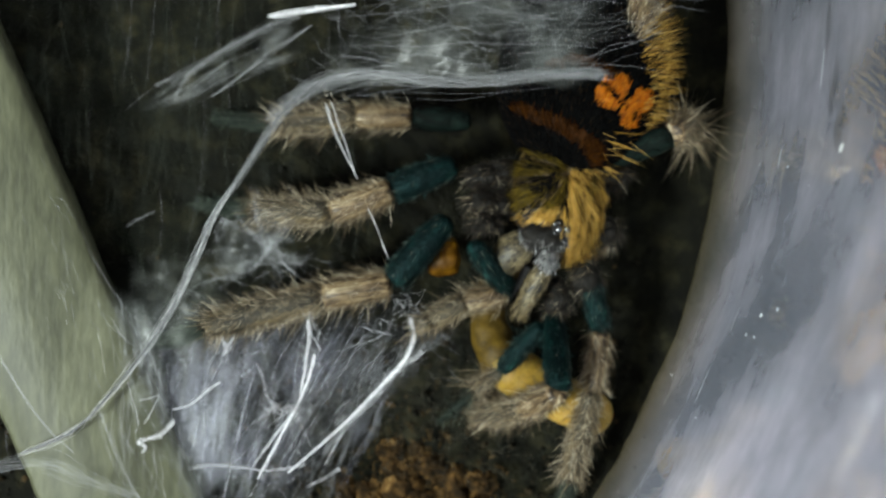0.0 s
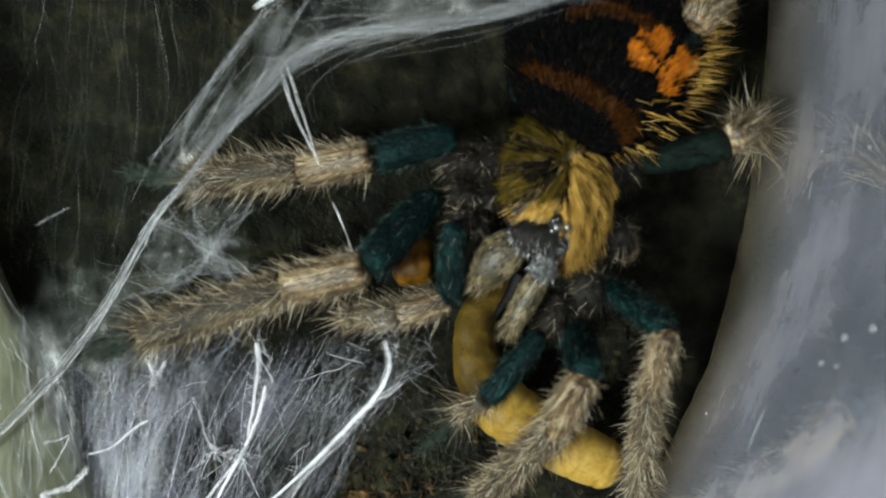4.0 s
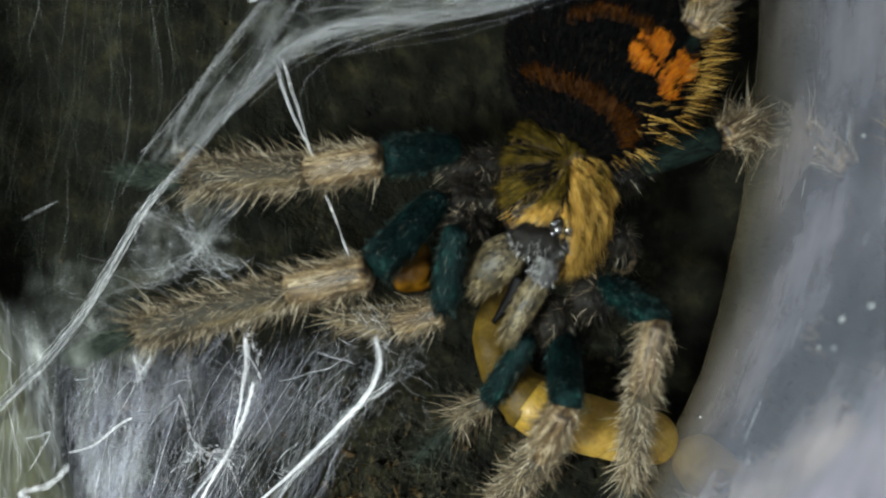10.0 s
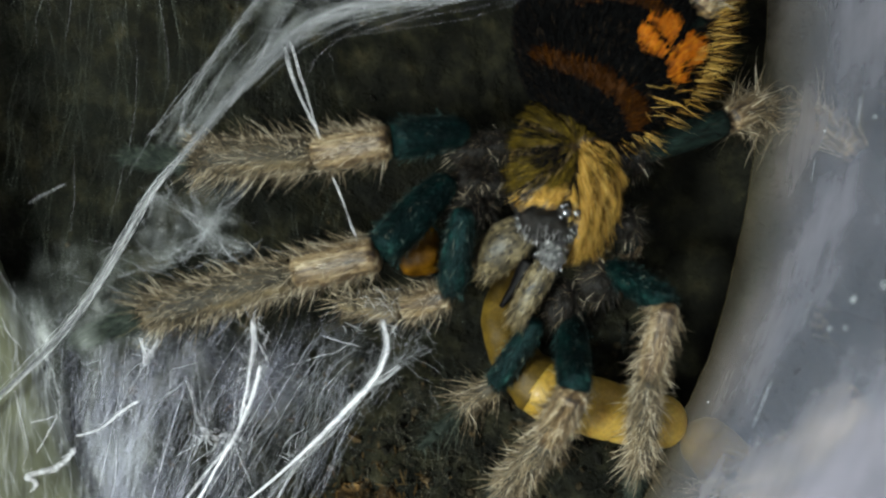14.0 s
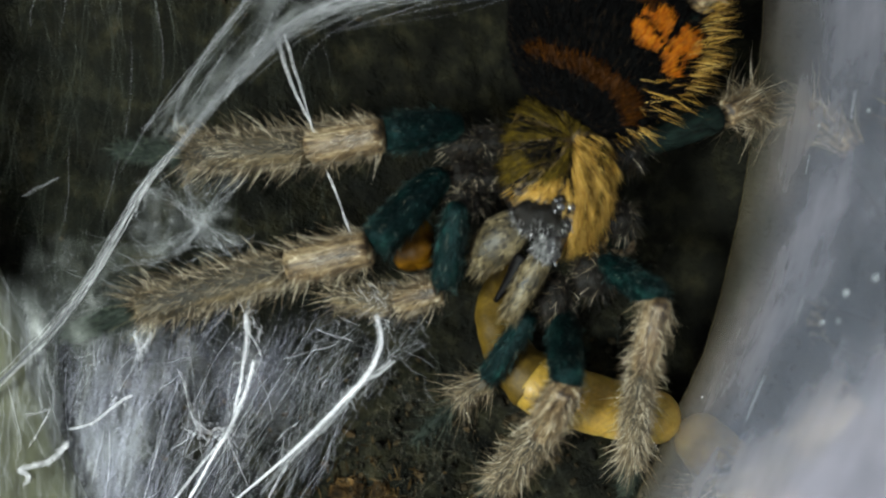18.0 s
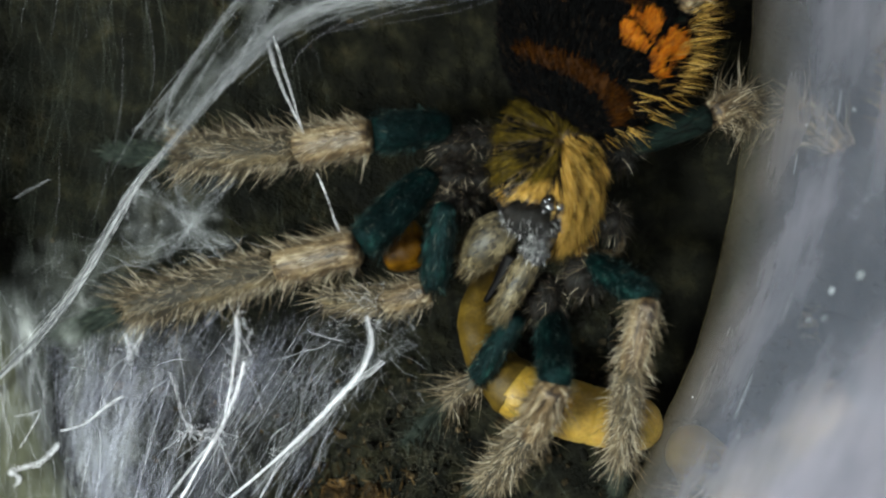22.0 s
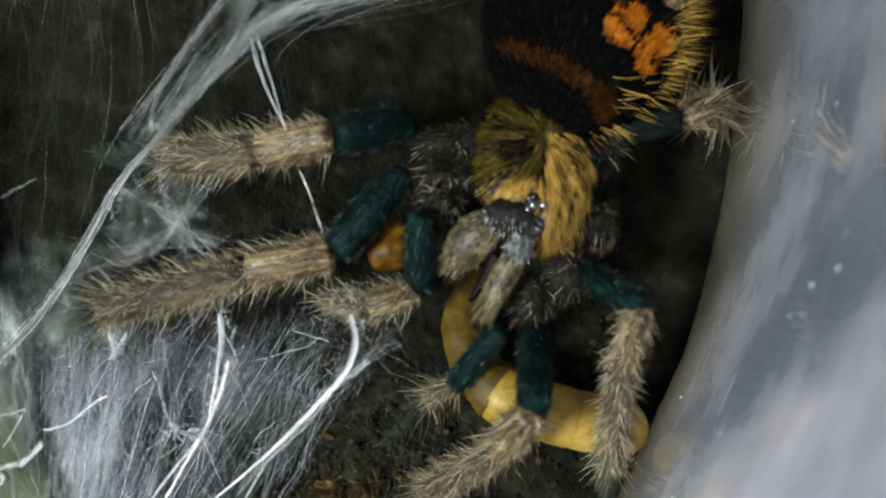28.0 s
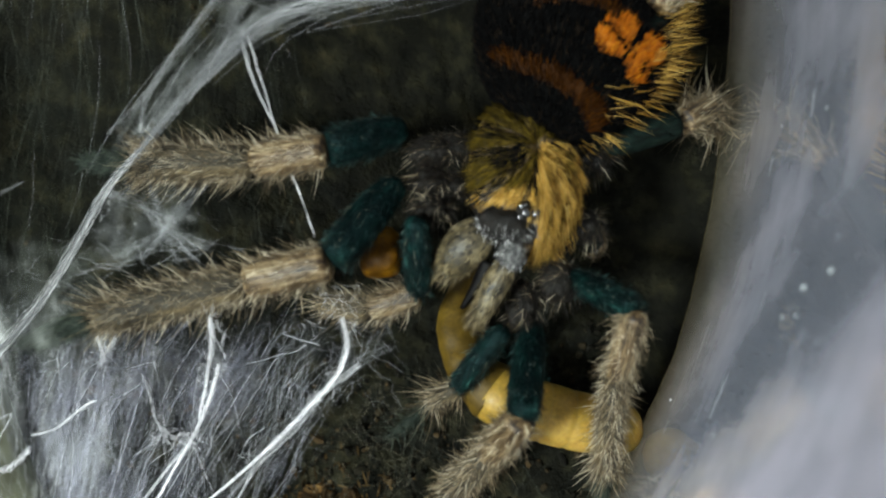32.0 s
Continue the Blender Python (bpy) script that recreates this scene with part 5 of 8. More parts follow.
LOW_SHEET = [(-35.0, -7.4, -2.2), (-4.0, -6.2, -2.9), (-18.8, -30.5, -9.4), (-37.0, -29.7, -4.2)]
veil("silk_sheet", LOW_SHEET, 50, 40, -1.0, VEIL_LOW, "thin white silk sheet hung below the legs", (3.0, 2.0, 3.0, 5), 0.45)
combed("sheet_massed_threads", LOW_SHEET, 125, 0.011, SILK_LILAC, "massed lilac-white threads combed down the silk sheet")
combed("slat_edge_threads", [(-39.0, -6.5, 1.6), (-31.0, -7.4, -0.9), (-31.0, -29.7, -4.4), (-37.0, -30.0, -1.2)], 30, 0.010, SILK_FAINT, "pale threads that tie the slat to the silk sheet")
fan("sheet_threads", LOW_SHEET, 170, 0.008, SILK_FAINT, "fine pale threads woven over the silk sheet", 0.12)
fan("sheet_cross_threads", LOW_SHEET, 70, 0.010, SILK_FAINT, "fine pale threads crossing the silk sheet", 0.55, 0.15)
fan("sheet_bright_threads", LOW_SHEET, 16, 0.010, SILK, "brighter threads woven over the silk sheet", 0.10)


def scribble(name, corners, count, radius, material, label, reach=0.2):
    """Short crooked threads at all angles, some of them forked."""
    paths = []
    for i in range(count):
        u, v = random.uniform(0.02, 0.98), random.uniform(0.0, 1.0)
        a, step = random.gauss(1.57, 0.8), reach * random.uniform(0.3, 1.0) / 10
        path = []
        for k in range(11):
            q = across(*corners, u, v)
            path.append(q + np.array((0, 0, 0.35 + 0.3 * math.sin(k * 0.7 + i))))
            a += random.gauss(0, 0.22)
            u, v = u + step * math.cos(a), v + step * math.sin(a)
        paths.append((path, random.choice((0.6, 0.8, 1.0, 1.5))))
        if random.random() < 0.35:
            k = random.randint(3, 7)
            d = np.array((random.gauss(0, 0.5), random.gauss(-0.4, 0.5), 0.0))
            paths.append(([path[k] + d * s for s in range(4)], 0.7))
    return tagged(threads(name, paths, radius, material), label, "silk", kind="stuff")


scribble("silk_knot", [(-23.0, -16.8, -2.9), (-20.0, -16.7, -3.1), (-19.9, -18.4, -3.6), (-22.8, -18.1, -3.4)], 44, 0.026, SILK, "knotted clump of white silk", 0.28)
scribble("silk_knot", [(-27.6, -9.9, 0.3), (-26.4, -9.9, 0.3), (-26.7, -11.0, -0.4), (-27.6, -11.0, -0.4)], 26, 0.018, SILK, "small clump of white silk", 0.6)
scribble("sheet_fibres", LOW_SHEET, 110, 0.009, SILK_FAINT, "crooked pale fibres in the silk sheet", 0.30)
scribble("sheet_white_fibres", LOW_SHEET, 30, 0.011, SILK, "crooked white fibres in the silk sheet", 0.22)
veil("silk_haze", [(-39.4, 0.5, -0.9), (-24.7, -0.7, -0.1), (-24.3, -10.8, -0.9), (-39.5, -10.9, 1.1)], 30, 24, 0.3, VEIL_EDGE, "greenish silk haze beside the slat")
veil("slat_edge_silk", [(-41.5, -3.2, 2.5), (-27.6, -5.0, 1.2), (-22.8, -30.6, -4.4), (-35.5, -30.3, -2.3)], 24, 40, 0.2, VEIL_EDGE, "greenish silk haze that ties the slat to the sheet")
SIDE_SHEET = [(-35.7, 0.7, -1.9), (-15.7, 0.5, -0.9), (-18.4, -9.8, -1.2), (-36.9, -10.3, -1.8)]
scribble("side_fibres", SIDE_SHEET, 110, 0.013, SILK_FAINT, "thin crooked fibres between the legs", 0.35)
veil("silk_tangle_veil", [(-24.4, 6.0, 2.8), (-18.0, 5.0, 2.0), (-20.9, 1.2, 1.4), (-22.8, 0.3, 1.2)], 14, 14, 0.2, VEIL_BAND, "smoky silk stretched between two threads", (4, 4, 4, 4))
veil("silk_tangle_veil", [(-28.7, 3.6, 1.7), (-19.2, 5.5, 2.5), (-18.1, -1.3, 0.8), (-30.3, -3.7, -0.7)], 24, 24, 0.4, VEIL_BAND, "smoky silk between the tangled threads")
scribble("tangle_fibres", [(-28.7, 3.6, 1.7), (-19.2, 5.5, 2.5), (-18.1, -1.3, 0.8), (-30.3, -3.7, -0.7)], 26, 0.009, SILK_FAINT, "thin crooked fibres of the tangle", 0.5)
RIGHT_SHEET = [(-9.4, -5.6, -2.0), (-2.2, -5.3, -4.0), (-1.6, -13.6, -7.5), (-11.6, -13.7, -4.4)]
scribble("middle_fibres", RIGHT_SHEET, 55, 0.013, SILK_FAINT, "thin crooked fibres beside the mealworm", 0.45)
TOP_VEIL = [(-14.9, 14.7, 8.7), (14.0, 19.5, 12.6), (17.2, 31.3, 14.7), (-10.4, 31.8, 13.7)]
veil_silk += [veil("silk_veil", TOP_VEIL, 50, 24, 1.0, VEIL_TOP, "cloudy grey silk veil stretched over the abdomen", (2.5, 5, 10, 4))]
veil_silk += [fan("veil_threads", [TOP_VEIL[1], TOP_VEIL[2], TOP_VEIL[3], TOP_VEIL[0]], 30, 0.010, SILK_FAINT, "fine threads in the cloudy veil", 0.3)]
veil_silk += [scribble("veil_wisps", TOP_VEIL, 190, 0.026, SILK_SOFT, "curled wisps in the cloudy veil", 0.5)]
veil_silk += [scribble("veil_fibres", TOP_VEIL, 60, 0.010, SILK_FAINT, "thin crooked fibres in the cloudy veil", 0.5)]
BAND = [(-29.2, 5.1, 1.9), (-24.0, 6.7, 3.6), (-10.5, 18.5, 10.4), (-15.3, 23.6, 8.2)]
loose_silk += [veil("silk_band", BAND, 16, 40, 0.0, VEIL_BAND, "thin torn silk between two strands")]
loose_silk += [fan("band_threads", BAND, 9, 0.010, SILK_FAINT, "fine threads between two strands", 0.15)]


def ground_threads(count, radius, material, x0, x1, y0, y1, tall, label, turn=0.13, name="ground_silk"):
    paths = []
    for i in range(count):
        x, y = random.uniform(x0, x1), random.uniform(y0, y1)
        ln, a = random.uniform(7, 26), math.pi / 2 + random.gauss(0, turn)
        lift, ph = random.uniform(0.2, tall), random.uniform(0, 6)
        path = []
        for k in range(11):
            s = (k / 10 - 0.5) * ln
            px, py = x + s * math.cos(a) + 0.35 * math.sin(0.35 * s + ph), y + s * math.sin(a)
            if math.hypot(px - CX, py - CY) > RT - 1:
                break
            path.append((px, py, ground_z(px, py) + lift + 0.6 * math.sin(0.25 * s + ph) ** 2))
        if len(path) > 3:
            paths.append((path, random.choice((0.6, 0.8, 1.0, 1.5))))
    return tagged(threads(name, paths, radius, material), label, "silk", kind="stuff")


ground_threads(420, 0.016, SILK_DIM, -62, -12, -8, 40, 2.2, "dim silk threads combed over the dark ground")
ground_threads(45, 0.024, SILK_DIM, -60, -22, -8, 38, 3.0, "pale silk threads combed over the dark ground")
ground_threads(90, 0.016, SILK_DIM, -14, 20, -26, 2, 3.0, "dim loose silk threads over the hollow", 0.9)
ground_threads(12, 0.007, SILK_FAINT, -46, -18, 2, 38, 3.5, "thin pale threads hung over the dark ground", 0.16)
veil("ground_film", [(-76.0, 40.5, 0), (-1.4, 43.2, 0), (1.0, -4.8, 0), (-64.2, -5.4, 0)], 120, 80, 0.0, VEIL_GROUND, "old grey silk film over the soil", (9, 1.3, 6, 6), 0.6, 1.3)
strand([(-39.4, 3.5, -1.4), (-38.0, 4.2, -0.9), (-36.9, 4.5, -0.4), (-36.1, 4.9, -0.1), (-35.6, 5.1, -0.1)], 6, 0.10, 0.008, SILK_FAINT, "small pale tuft of silk", "silk_tuft")

# specks and dried spots on the tub's wall
def on_wall(q, r, tall, material, name, label, thick=0.08):
    bm = blob(1, 1, 1, 10, 6, 0.25, 2.0)
    a = math.atan2(q[1] - CY, q[0] - CX)
    for v in bm.verts:
        v.co = Vector((v.co.x * thick, v.co.y * r, v.co.z * tall))
    ob = part(name, bm, material, tub, label)
    ob.matrix_basis = mm(q[0] - CX, q[1] - CY, q[2] - FLOOR + 3, 0, 0, math.degrees(a))


for q, r in (((27.0, -4.8, 17.9), 0.11), ((24.8, -10.6, 8.9), 0.11), ((30.8, 9.4, 6.8), 0.16), ((30.4, 7.7, 8.3), 0.12), ((30.0, 5.7, 18.2), 0.18), ((25.7, -8.1, 22.2), 0.28), ((25.1, -9.8, 19.6), 0.26),
             ((26.3, -6.8, 14.4), 0.12), ((25.9, -7.7, 26.2), 0.25), ((25.0, -10.0, 22.4), 0.14), ((23.1, -14.3, -3.9), 0.14), ((21.5, -17.6, 14.4), 0.12), ((32.4, 21.5, 15.2), 0.12), ((29.3, 2.8, 25.5), 0.12)):
    on_wall(q, 0.75 * r, 0.75 * r, SPECK, "speck", "tiny pale speck on the plastic", 0.04)
for q, r, h in (((32.0, 17.3, 24.5), 2.6, 0.7), ((31.1, 11.0, 27.4), 2.6, 0.8), ((30.3, 6.9, 30.2), 1.8, 1.0)):
    on_wall(q, r, h, DRIED, "dried_run", "dried beige run on the plastic", 0.03)
on_wall((29.8, 4.8, 31.5), 0.5, 0.6, SPECK, "dried_drop", "pale dried drop at the end of the run", 0.05)
for q, h in (((30.8, 9.4, 15.7), 1.6), ((30.3, 7.2, 15.1), 1.3), ((30.7, 8.9, 15.9), 1.2), ((32.0, 17.2, 14.2), 1.9), ((30.8, 9.5, 7.7), 1.0), ((31.4, 13.2, 24.0), 2.0), ((29.7, 4.5, 7.1), 1.2), ((23.9, -12.7, 14.1), 2.6), ((25.6, -8.5, 14.1), 2.2), ((22.9, -14.7, 11.5), 2.0)):
    on_wall(q, h, 0.045, SCUFF, "scratch", "long pale scratch in the plastic", 0.015)

scribble("soil_silk", [(-7.0, -9.5, -8.5), (6.0, -11.5, -8.5), (7.0, -25.0, -9.5), (-12.0, -25.0, -9.0)], 150, 0.014, SILK_OLD, "old brownish silk tangled over the soil", 0.35)
scribble("palp_fibres", [(-9.7, -4.6, 2.7), (-4.6, -4.1, 2.3), (-4.7, -7.8, -0.4), (-10.6, -7.9, 0.6)], 36, 0.010, SILK, "white silk fibres clinging to the feeler", 0.5)
SLAT_TOP = [(-50.7, 7.3, 5.6), (-43.3, 7.2, 5.5), (-32.1, -26.0, -1.9), (-50.2, -25.6, -0.5)]
scribble("slat_threads", SLAT_TOP, 70, 0.012, SILK_FAINT, "fine silk threads clinging to the slat", 0.35)
scribble("slat_white_threads", SLAT_TOP, 12, 0.012, SILK, "white silk threads clinging to the slat", 0.25)




# ---- what moves ----
def motions():
    walk(spider, [(0, mm(10.06, 8.30, -7.67, ROOT_TILT)), (0.5, mm(9.62, 9.01, -7.55, ROOT_TILT)), (1, mm(9.80, 8.66, -7.61, ROOT_TILT)), (1.5, mm(10.35, 7.06, -7.89, ROOT_TILT)), (2, mm(10.21, 6.66, -7.96, ROOT_TILT)), (2.5, mm(9.24, 8.05, -7.72, ROOT_TILT)), (4.5, mm(8.92, 8.63, -7.62, ROOT_TILT)), (5, mm(8.94, 8.39, -7.66, ROOT_TILT)), (5.5, mm(9.38, 7.91, -7.74, ROOT_TILT)), (6, mm(9.50, 7.96, -7.73, ROOT_TILT)), (23.5, mm(9.50, 7.96, -7.73, ROOT_TILT)), (24, mm(9.82, 7.89, -7.75, ROOT_TILT)), (24.5, mm(8.87, 7.72, -7.78, ROOT_TILT)), (25, mm(9.08, 8.13, -7.71, ROOT_TILT)), (25.5, mm(9.14, 8.18, -7.70, ROOT_TILT)), (27.5, mm(9.28, 7.82, -7.76, ROOT_TILT)), (28, mm(9.49, 7.93, -7.74, ROOT_TILT)), (28.5, mm(9.17, 7.89, -7.75, ROOT_TILT)), (29, mm(9.28, 7.64, -7.79, ROOT_TILT)), (29.5, mm(9.99, 7.84, -7.76, ROOT_TILT)), (30, mm(9.44, 7.77, -7.77, ROOT_TILT)), (30.5, mm(9.41, 7.31, -7.85, ROOT_TILT)), (31, mm(9.49, 7.46, -7.82, ROOT_TILT)), (31.5, mm(9.42, 7.56, -7.81, ROOT_TILT)), (32, mm(9.53, 7.57, -7.80, ROOT_TILT))])
    walk(leg_a[0], [(0, bone((-11.09, 2.88, 10.50), (-18.15, 0.08, 10.50))), (0.5, bone((-10.72, 2.78, 10.50), (-17.87, 0.20, 10.50))), (1, bone((-10.22, 2.98, 10.50), (-17.54, 0.93, 10.50))), (1.5, bone((-10.38, 3.54, 10.50), (-17.67, 1.39, 10.50))), (2, bone((-9.56, 3.56, 10.50), (-16.90, 1.59, 10.50))), (2.5, bone((-9.40, 3.83, 10.50), (-16.76, 1.95, 10.50))), (4.5, bone((-8.61, 3.95, 10.50), (-15.97, 2.07, 10.50))), (5, bone((-8.67, 4.11, 10.50), (-15.77, 2.06, 12.27))), (6, bone((-8.66, 3.15, 10.50), (-15.03, 1.74, 14.41))), (13, bone((-8.67, 3.16, 10.50), (-15.02, 1.74, 14.42))), (24, bone((-9.01, 3.25, 10.50), (-15.33, 1.80, 14.46))), (24.5, bone((-10.05, 3.55, 10.50), (-15.71, 1.80, 15.26))), (25, bone((-10.09, 3.24, 10.50), (-16.51, 1.73, 14.28))), (25.5, bone((-10.80, 3.01, 10.50), (-17.39, 1.76, 14.08))), (27.5, bone((-10.60, 3.16, 10.50), (-17.01, 1.68, 14.30))), (28, bone((-10.63, 3.24, 10.50), (-17.06, 1.63, 14.22))), (30, bone((-10.43, 3.34, 10.50), (-17.03, 1.35, 13.71))), (32, bone((-10.66, 3.42, 10.50), (-16.99, 1.09, 13.99)))])
    walk(leg_a[1], [(0, bone((-18.15, 0.08, 10.50), (-25.19, -2.20, 10.50))), (0.5, bone((-17.87, 0.20, 10.50), (-24.88, -2.15, 10.50))), (1, bone((-17.54, 0.93, 10.50), (-24.72, -0.88, 10.50))), (1.5, bone((-17.67, 1.39, 10.50), (-24.89, -0.23, 10.50))), (2, bone((-16.90, 1.59, 10.50), (-24.17, 0.22, 10.50))), (2.5, bone((-16.76, 1.95, 10.50), (-24.00, 0.43, 10.50))), (4.5, bone((-15.97, 2.07, 10.50), (-22.82, 1.27, 7.81))), (5, bone((-15.77, 2.06, 12.27), (-22.53, 1.37, 9.34))), (6, bone((-15.03, 1.74, 14.41), (-21.90, 0.89, 11.80))), (13, bone((-15.02, 1.74, 14.42), (-21.91, 0.90, 11.85))), (24, bone((-15.33, 1.80, 14.46), (-22.25, 0.99, 11.96))), (24.5, bone((-15.71, 1.80, 15.26), (-22.57, 1.06, 12.58))), (25, bone((-16.51, 1.73, 14.28), (-23.26, 0.99, 11.34))), (25.5, bone((-17.39, 1.76, 14.08), (-24.19, 1.00, 11.27))), (27.5, bone((-17.01, 1.68, 14.30), (-23.91, 0.79, 11.79))), (28, bone((-17.06, 1.63, 14.22), (-24.01, 0.67, 11.85))), (30, bone((-17.03, 1.35, 13.71), (-24.01, 0.44, 11.41))), (32, bone((-16.99, 1.09, 13.99), (-23.75, 0.41, 11.04)))])
    walk(leg_a[2], [(0, bone((-25.19, -2.20, 10.50), (-34.72, -2.01, 5.86))), (0.5, bone((-24.88, -2.15, 10.50), (-34.54, -1.90, 6.14))), (1, bone((-24.72, -0.88, 10.50), (-34.60, -1.48, 6.70))), (1.5, bone((-24.89, -0.23, 10.50), (-34.59, -0.29, 6.23))), (2, bone((-24.17, 0.22, 10.50), (-34.33, -0.18, 7.48))), (2.5, bone((-24.00, 0.43, 10.50), (-33.12, -0.61, 5.20))), (4.5, bone((-22.82, 1.27, 7.81), (-33.41, 0.70, 7.81))), (5, bone((-22.53, 1.37, 9.34), (-32.62, 0.66, 6.18))), (6, bone((-21.90, 0.89, 11.80), (-32.49, 0.33, 11.80))), (13, bone((-21.91, 0.90, 11.85), (-32.50, 0.36, 11.85))), (24, bone((-22.25, 0.99, 11.96), (-32.84, 0.48, 11.96))), (24.5, bone((-22.57, 1.06, 12.58), (-31.66, 0.70, 7.14))), (25, bone((-23.26, 0.99, 11.34), (-32.66, 0.19, 6.50))), (25.5, bone((-24.19, 1.00, 11.27), (-33.46, 0.47, 6.15))), (27.5, bone((-23.91, 0.79, 11.79), (-33.55, 0.53, 7.38))), (28, bone((-24.01, 0.67, 11.85), (-33.80, 0.36, 7.81))), (30, bone((-24.01, 0.44, 11.41), (-33.98, 0.19, 7.84))), (32, bone((-23.75, 0.41, 11.04), (-34.35, 0.27, 11.04)))])
    walk(leg_a[3], [(0, bone((-34.72, -2.01, 5.86), (-42.36, -1.22, 2.21))), (0.5, bone((-34.54, -1.90, 6.14), (-42.09, -0.60, 2.44))), (1, bone((-34.60, -1.48, 6.70), (-41.82, -0.20, 2.41))), (1.5, bone((-34.59, -0.29, 6.23), (-41.93, 1.01, 2.15))), (2, bone((-34.33, -0.18, 7.48), (-41.25, 0.77, 2.65))), (2.5, bone((-33.12, -0.61, 5.20), (-40.94, 0.37, 2.01))), (4.5, bone((-33.41, 0.70, 7.81), (-40.60, 1.29, 3.32))), (5, bone((-32.62, 0.66, 6.18), (-41.06, 1.62, 6.18))), (6, bone((-32.49, 0.33, 11.80), (-39.82, 1.12, 7.58))), (13, bone((-32.50, 0.36, 11.85), (-39.80, 1.09, 7.56))), (24, bone((-32.84, 0.48, 11.96), (-40.07, 1.13, 7.54))), (24.5, bone((-31.66, 0.70, 7.14), (-38.90, 1.65, 2.79))), (25, bone((-32.66, 0.19, 6.50), (-39.93, 1.38, 2.25))), (25.5, bone((-33.46, 0.47, 6.15), (-40.77, 1.39, 1.91))), (27.5, bone((-33.55, 0.53, 7.38), (-40.84, 1.81, 3.19))), (28, bone((-33.80, 0.36, 7.81), (-41.07, 1.48, 3.55))), (30, bone((-33.98, 0.19, 7.84), (-41.35, 1.44, 3.79))), (32, bone((-34.35, 0.27, 11.04), (-40.63, 1.09, 5.38)))])
    walk(leg_b[0], [(0, bone((-11.99, -2.99, 11.00), (-18.43, -10.11, 11.00))), (0.5, bone((-11.99, -2.65, 11.00), (-17.92, -9.56, 14.04))), (1, bone((-11.78, -2.30, 11.00), (-17.43, -8.72, 15.35))), (1.5, bone((-11.60, -1.66, 11.00), (-18.03, -8.79, 11.00))), (2, bone((-11.02, -1.23, 11.00), (-17.55, -8.26, 11.00))), (2.5, bone((-10.81, -1.10, 11.00), (-17.25, -8.21, 11.00))), (4.5, bone((-10.65, -1.26, 11.00), (-16.27, -7.24, 15.97))), (5, bone((-10.40, -1.03, 11.00), (-16.17, -7.08, 15.71))), (6, bone((-10.05, -1.16, 11.00), (-16.08, -7.69, 14.62))), (13, bone((-10.06, -1.14, 11.00), (-16.08, -7.69, 14.61))), (24, bone((-10.41, -1.05, 11.00), (-16.42, -7.60, 14.62))), (24.5, bone((-10.78, -0.95, 11.00), (-17.01, -7.33, 14.55))), (25, bone((-11.09, -1.25, 11.00), (-17.24, -7.85, 14.29))), (25.5, bone((-11.78, -1.47, 11.00), (-17.52, -8.09, 14.92))), (27.5, bone((-11.07, -0.63, 11.00), (-17.59, -7.68, 11.00))), (28, bone((-11.10, -0.91, 11.00), (-17.42, -8.14, 11.00))), (29, bone((-11.71, -0.56, 11.00), (-17.37, -7.56, 14.32))), (29.5, bone((-10.88, -0.77, 11.00), (-17.45, -7.77, 11.00))), (30, bone((-10.90, -0.99, 11.00), (-17.35, -8.10, 11.00))), (32, bone((-11.12, -1.24, 11.00), (-16.69, -8.38, 14.20)))])
    walk(leg_b[1], [(0, bone((-18.43, -10.11, 11.00), (-26.31, -11.52, 11.00))), (0.5, bone((-17.92, -9.56, 14.04), (-25.52, -11.36, 12.31))), (1, bone((-17.43, -8.72, 15.35), (-25.03, -10.31, 13.42))), (1.5, bone((-18.03, -8.79, 11.00), (-25.90, -10.20, 11.00))), (2, bone((-17.55, -8.26, 11.00), (-25.39, -9.88, 11.00))), (2.5, bone((-17.25, -8.21, 11.00), (-25.06, -9.91, 11.00))), (4.5, bone((-16.27, -7.24, 15.97), (-23.70, -9.07, 13.65))), (5, bone((-16.17, -7.08, 15.71), (-23.61, -8.91, 13.39))), (6, bone((-16.08, -7.69, 14.62), (-23.51, -9.53, 12.30))), (13, bone((-16.08, -7.69, 14.61), (-23.53, -9.51, 12.33))), (24, bone((-16.42, -7.60, 14.62), (-23.89, -9.39, 12.41))), (24.5, bone((-17.01, -7.33, 14.55), (-24.34, -9.03, 11.82))), (25, bone((-17.24, -7.85, 14.29), (-24.69, -9.76, 12.10))), (25.5, bone((-17.52, -8.09, 14.92), (-25.03, -9.76, 12.70))), (27.5, bone((-17.59, -7.68, 11.00), (-25.35, -9.62, 11.00))), (28, bone((-17.42, -8.14, 11.00), (-25.22, -9.90, 11.00))), (29, bone((-17.37, -7.56, 14.32), (-24.85, -9.22, 12.03))), (29.5, bone((-17.45, -7.77, 11.00), (-25.24, -9.57, 11.00))), (30, bone((-17.35, -8.10, 11.00), (-25.15, -9.91, 11.00))), (32, bone((-16.69, -8.38, 14.20), (-24.19, -10.12, 12.02)))])
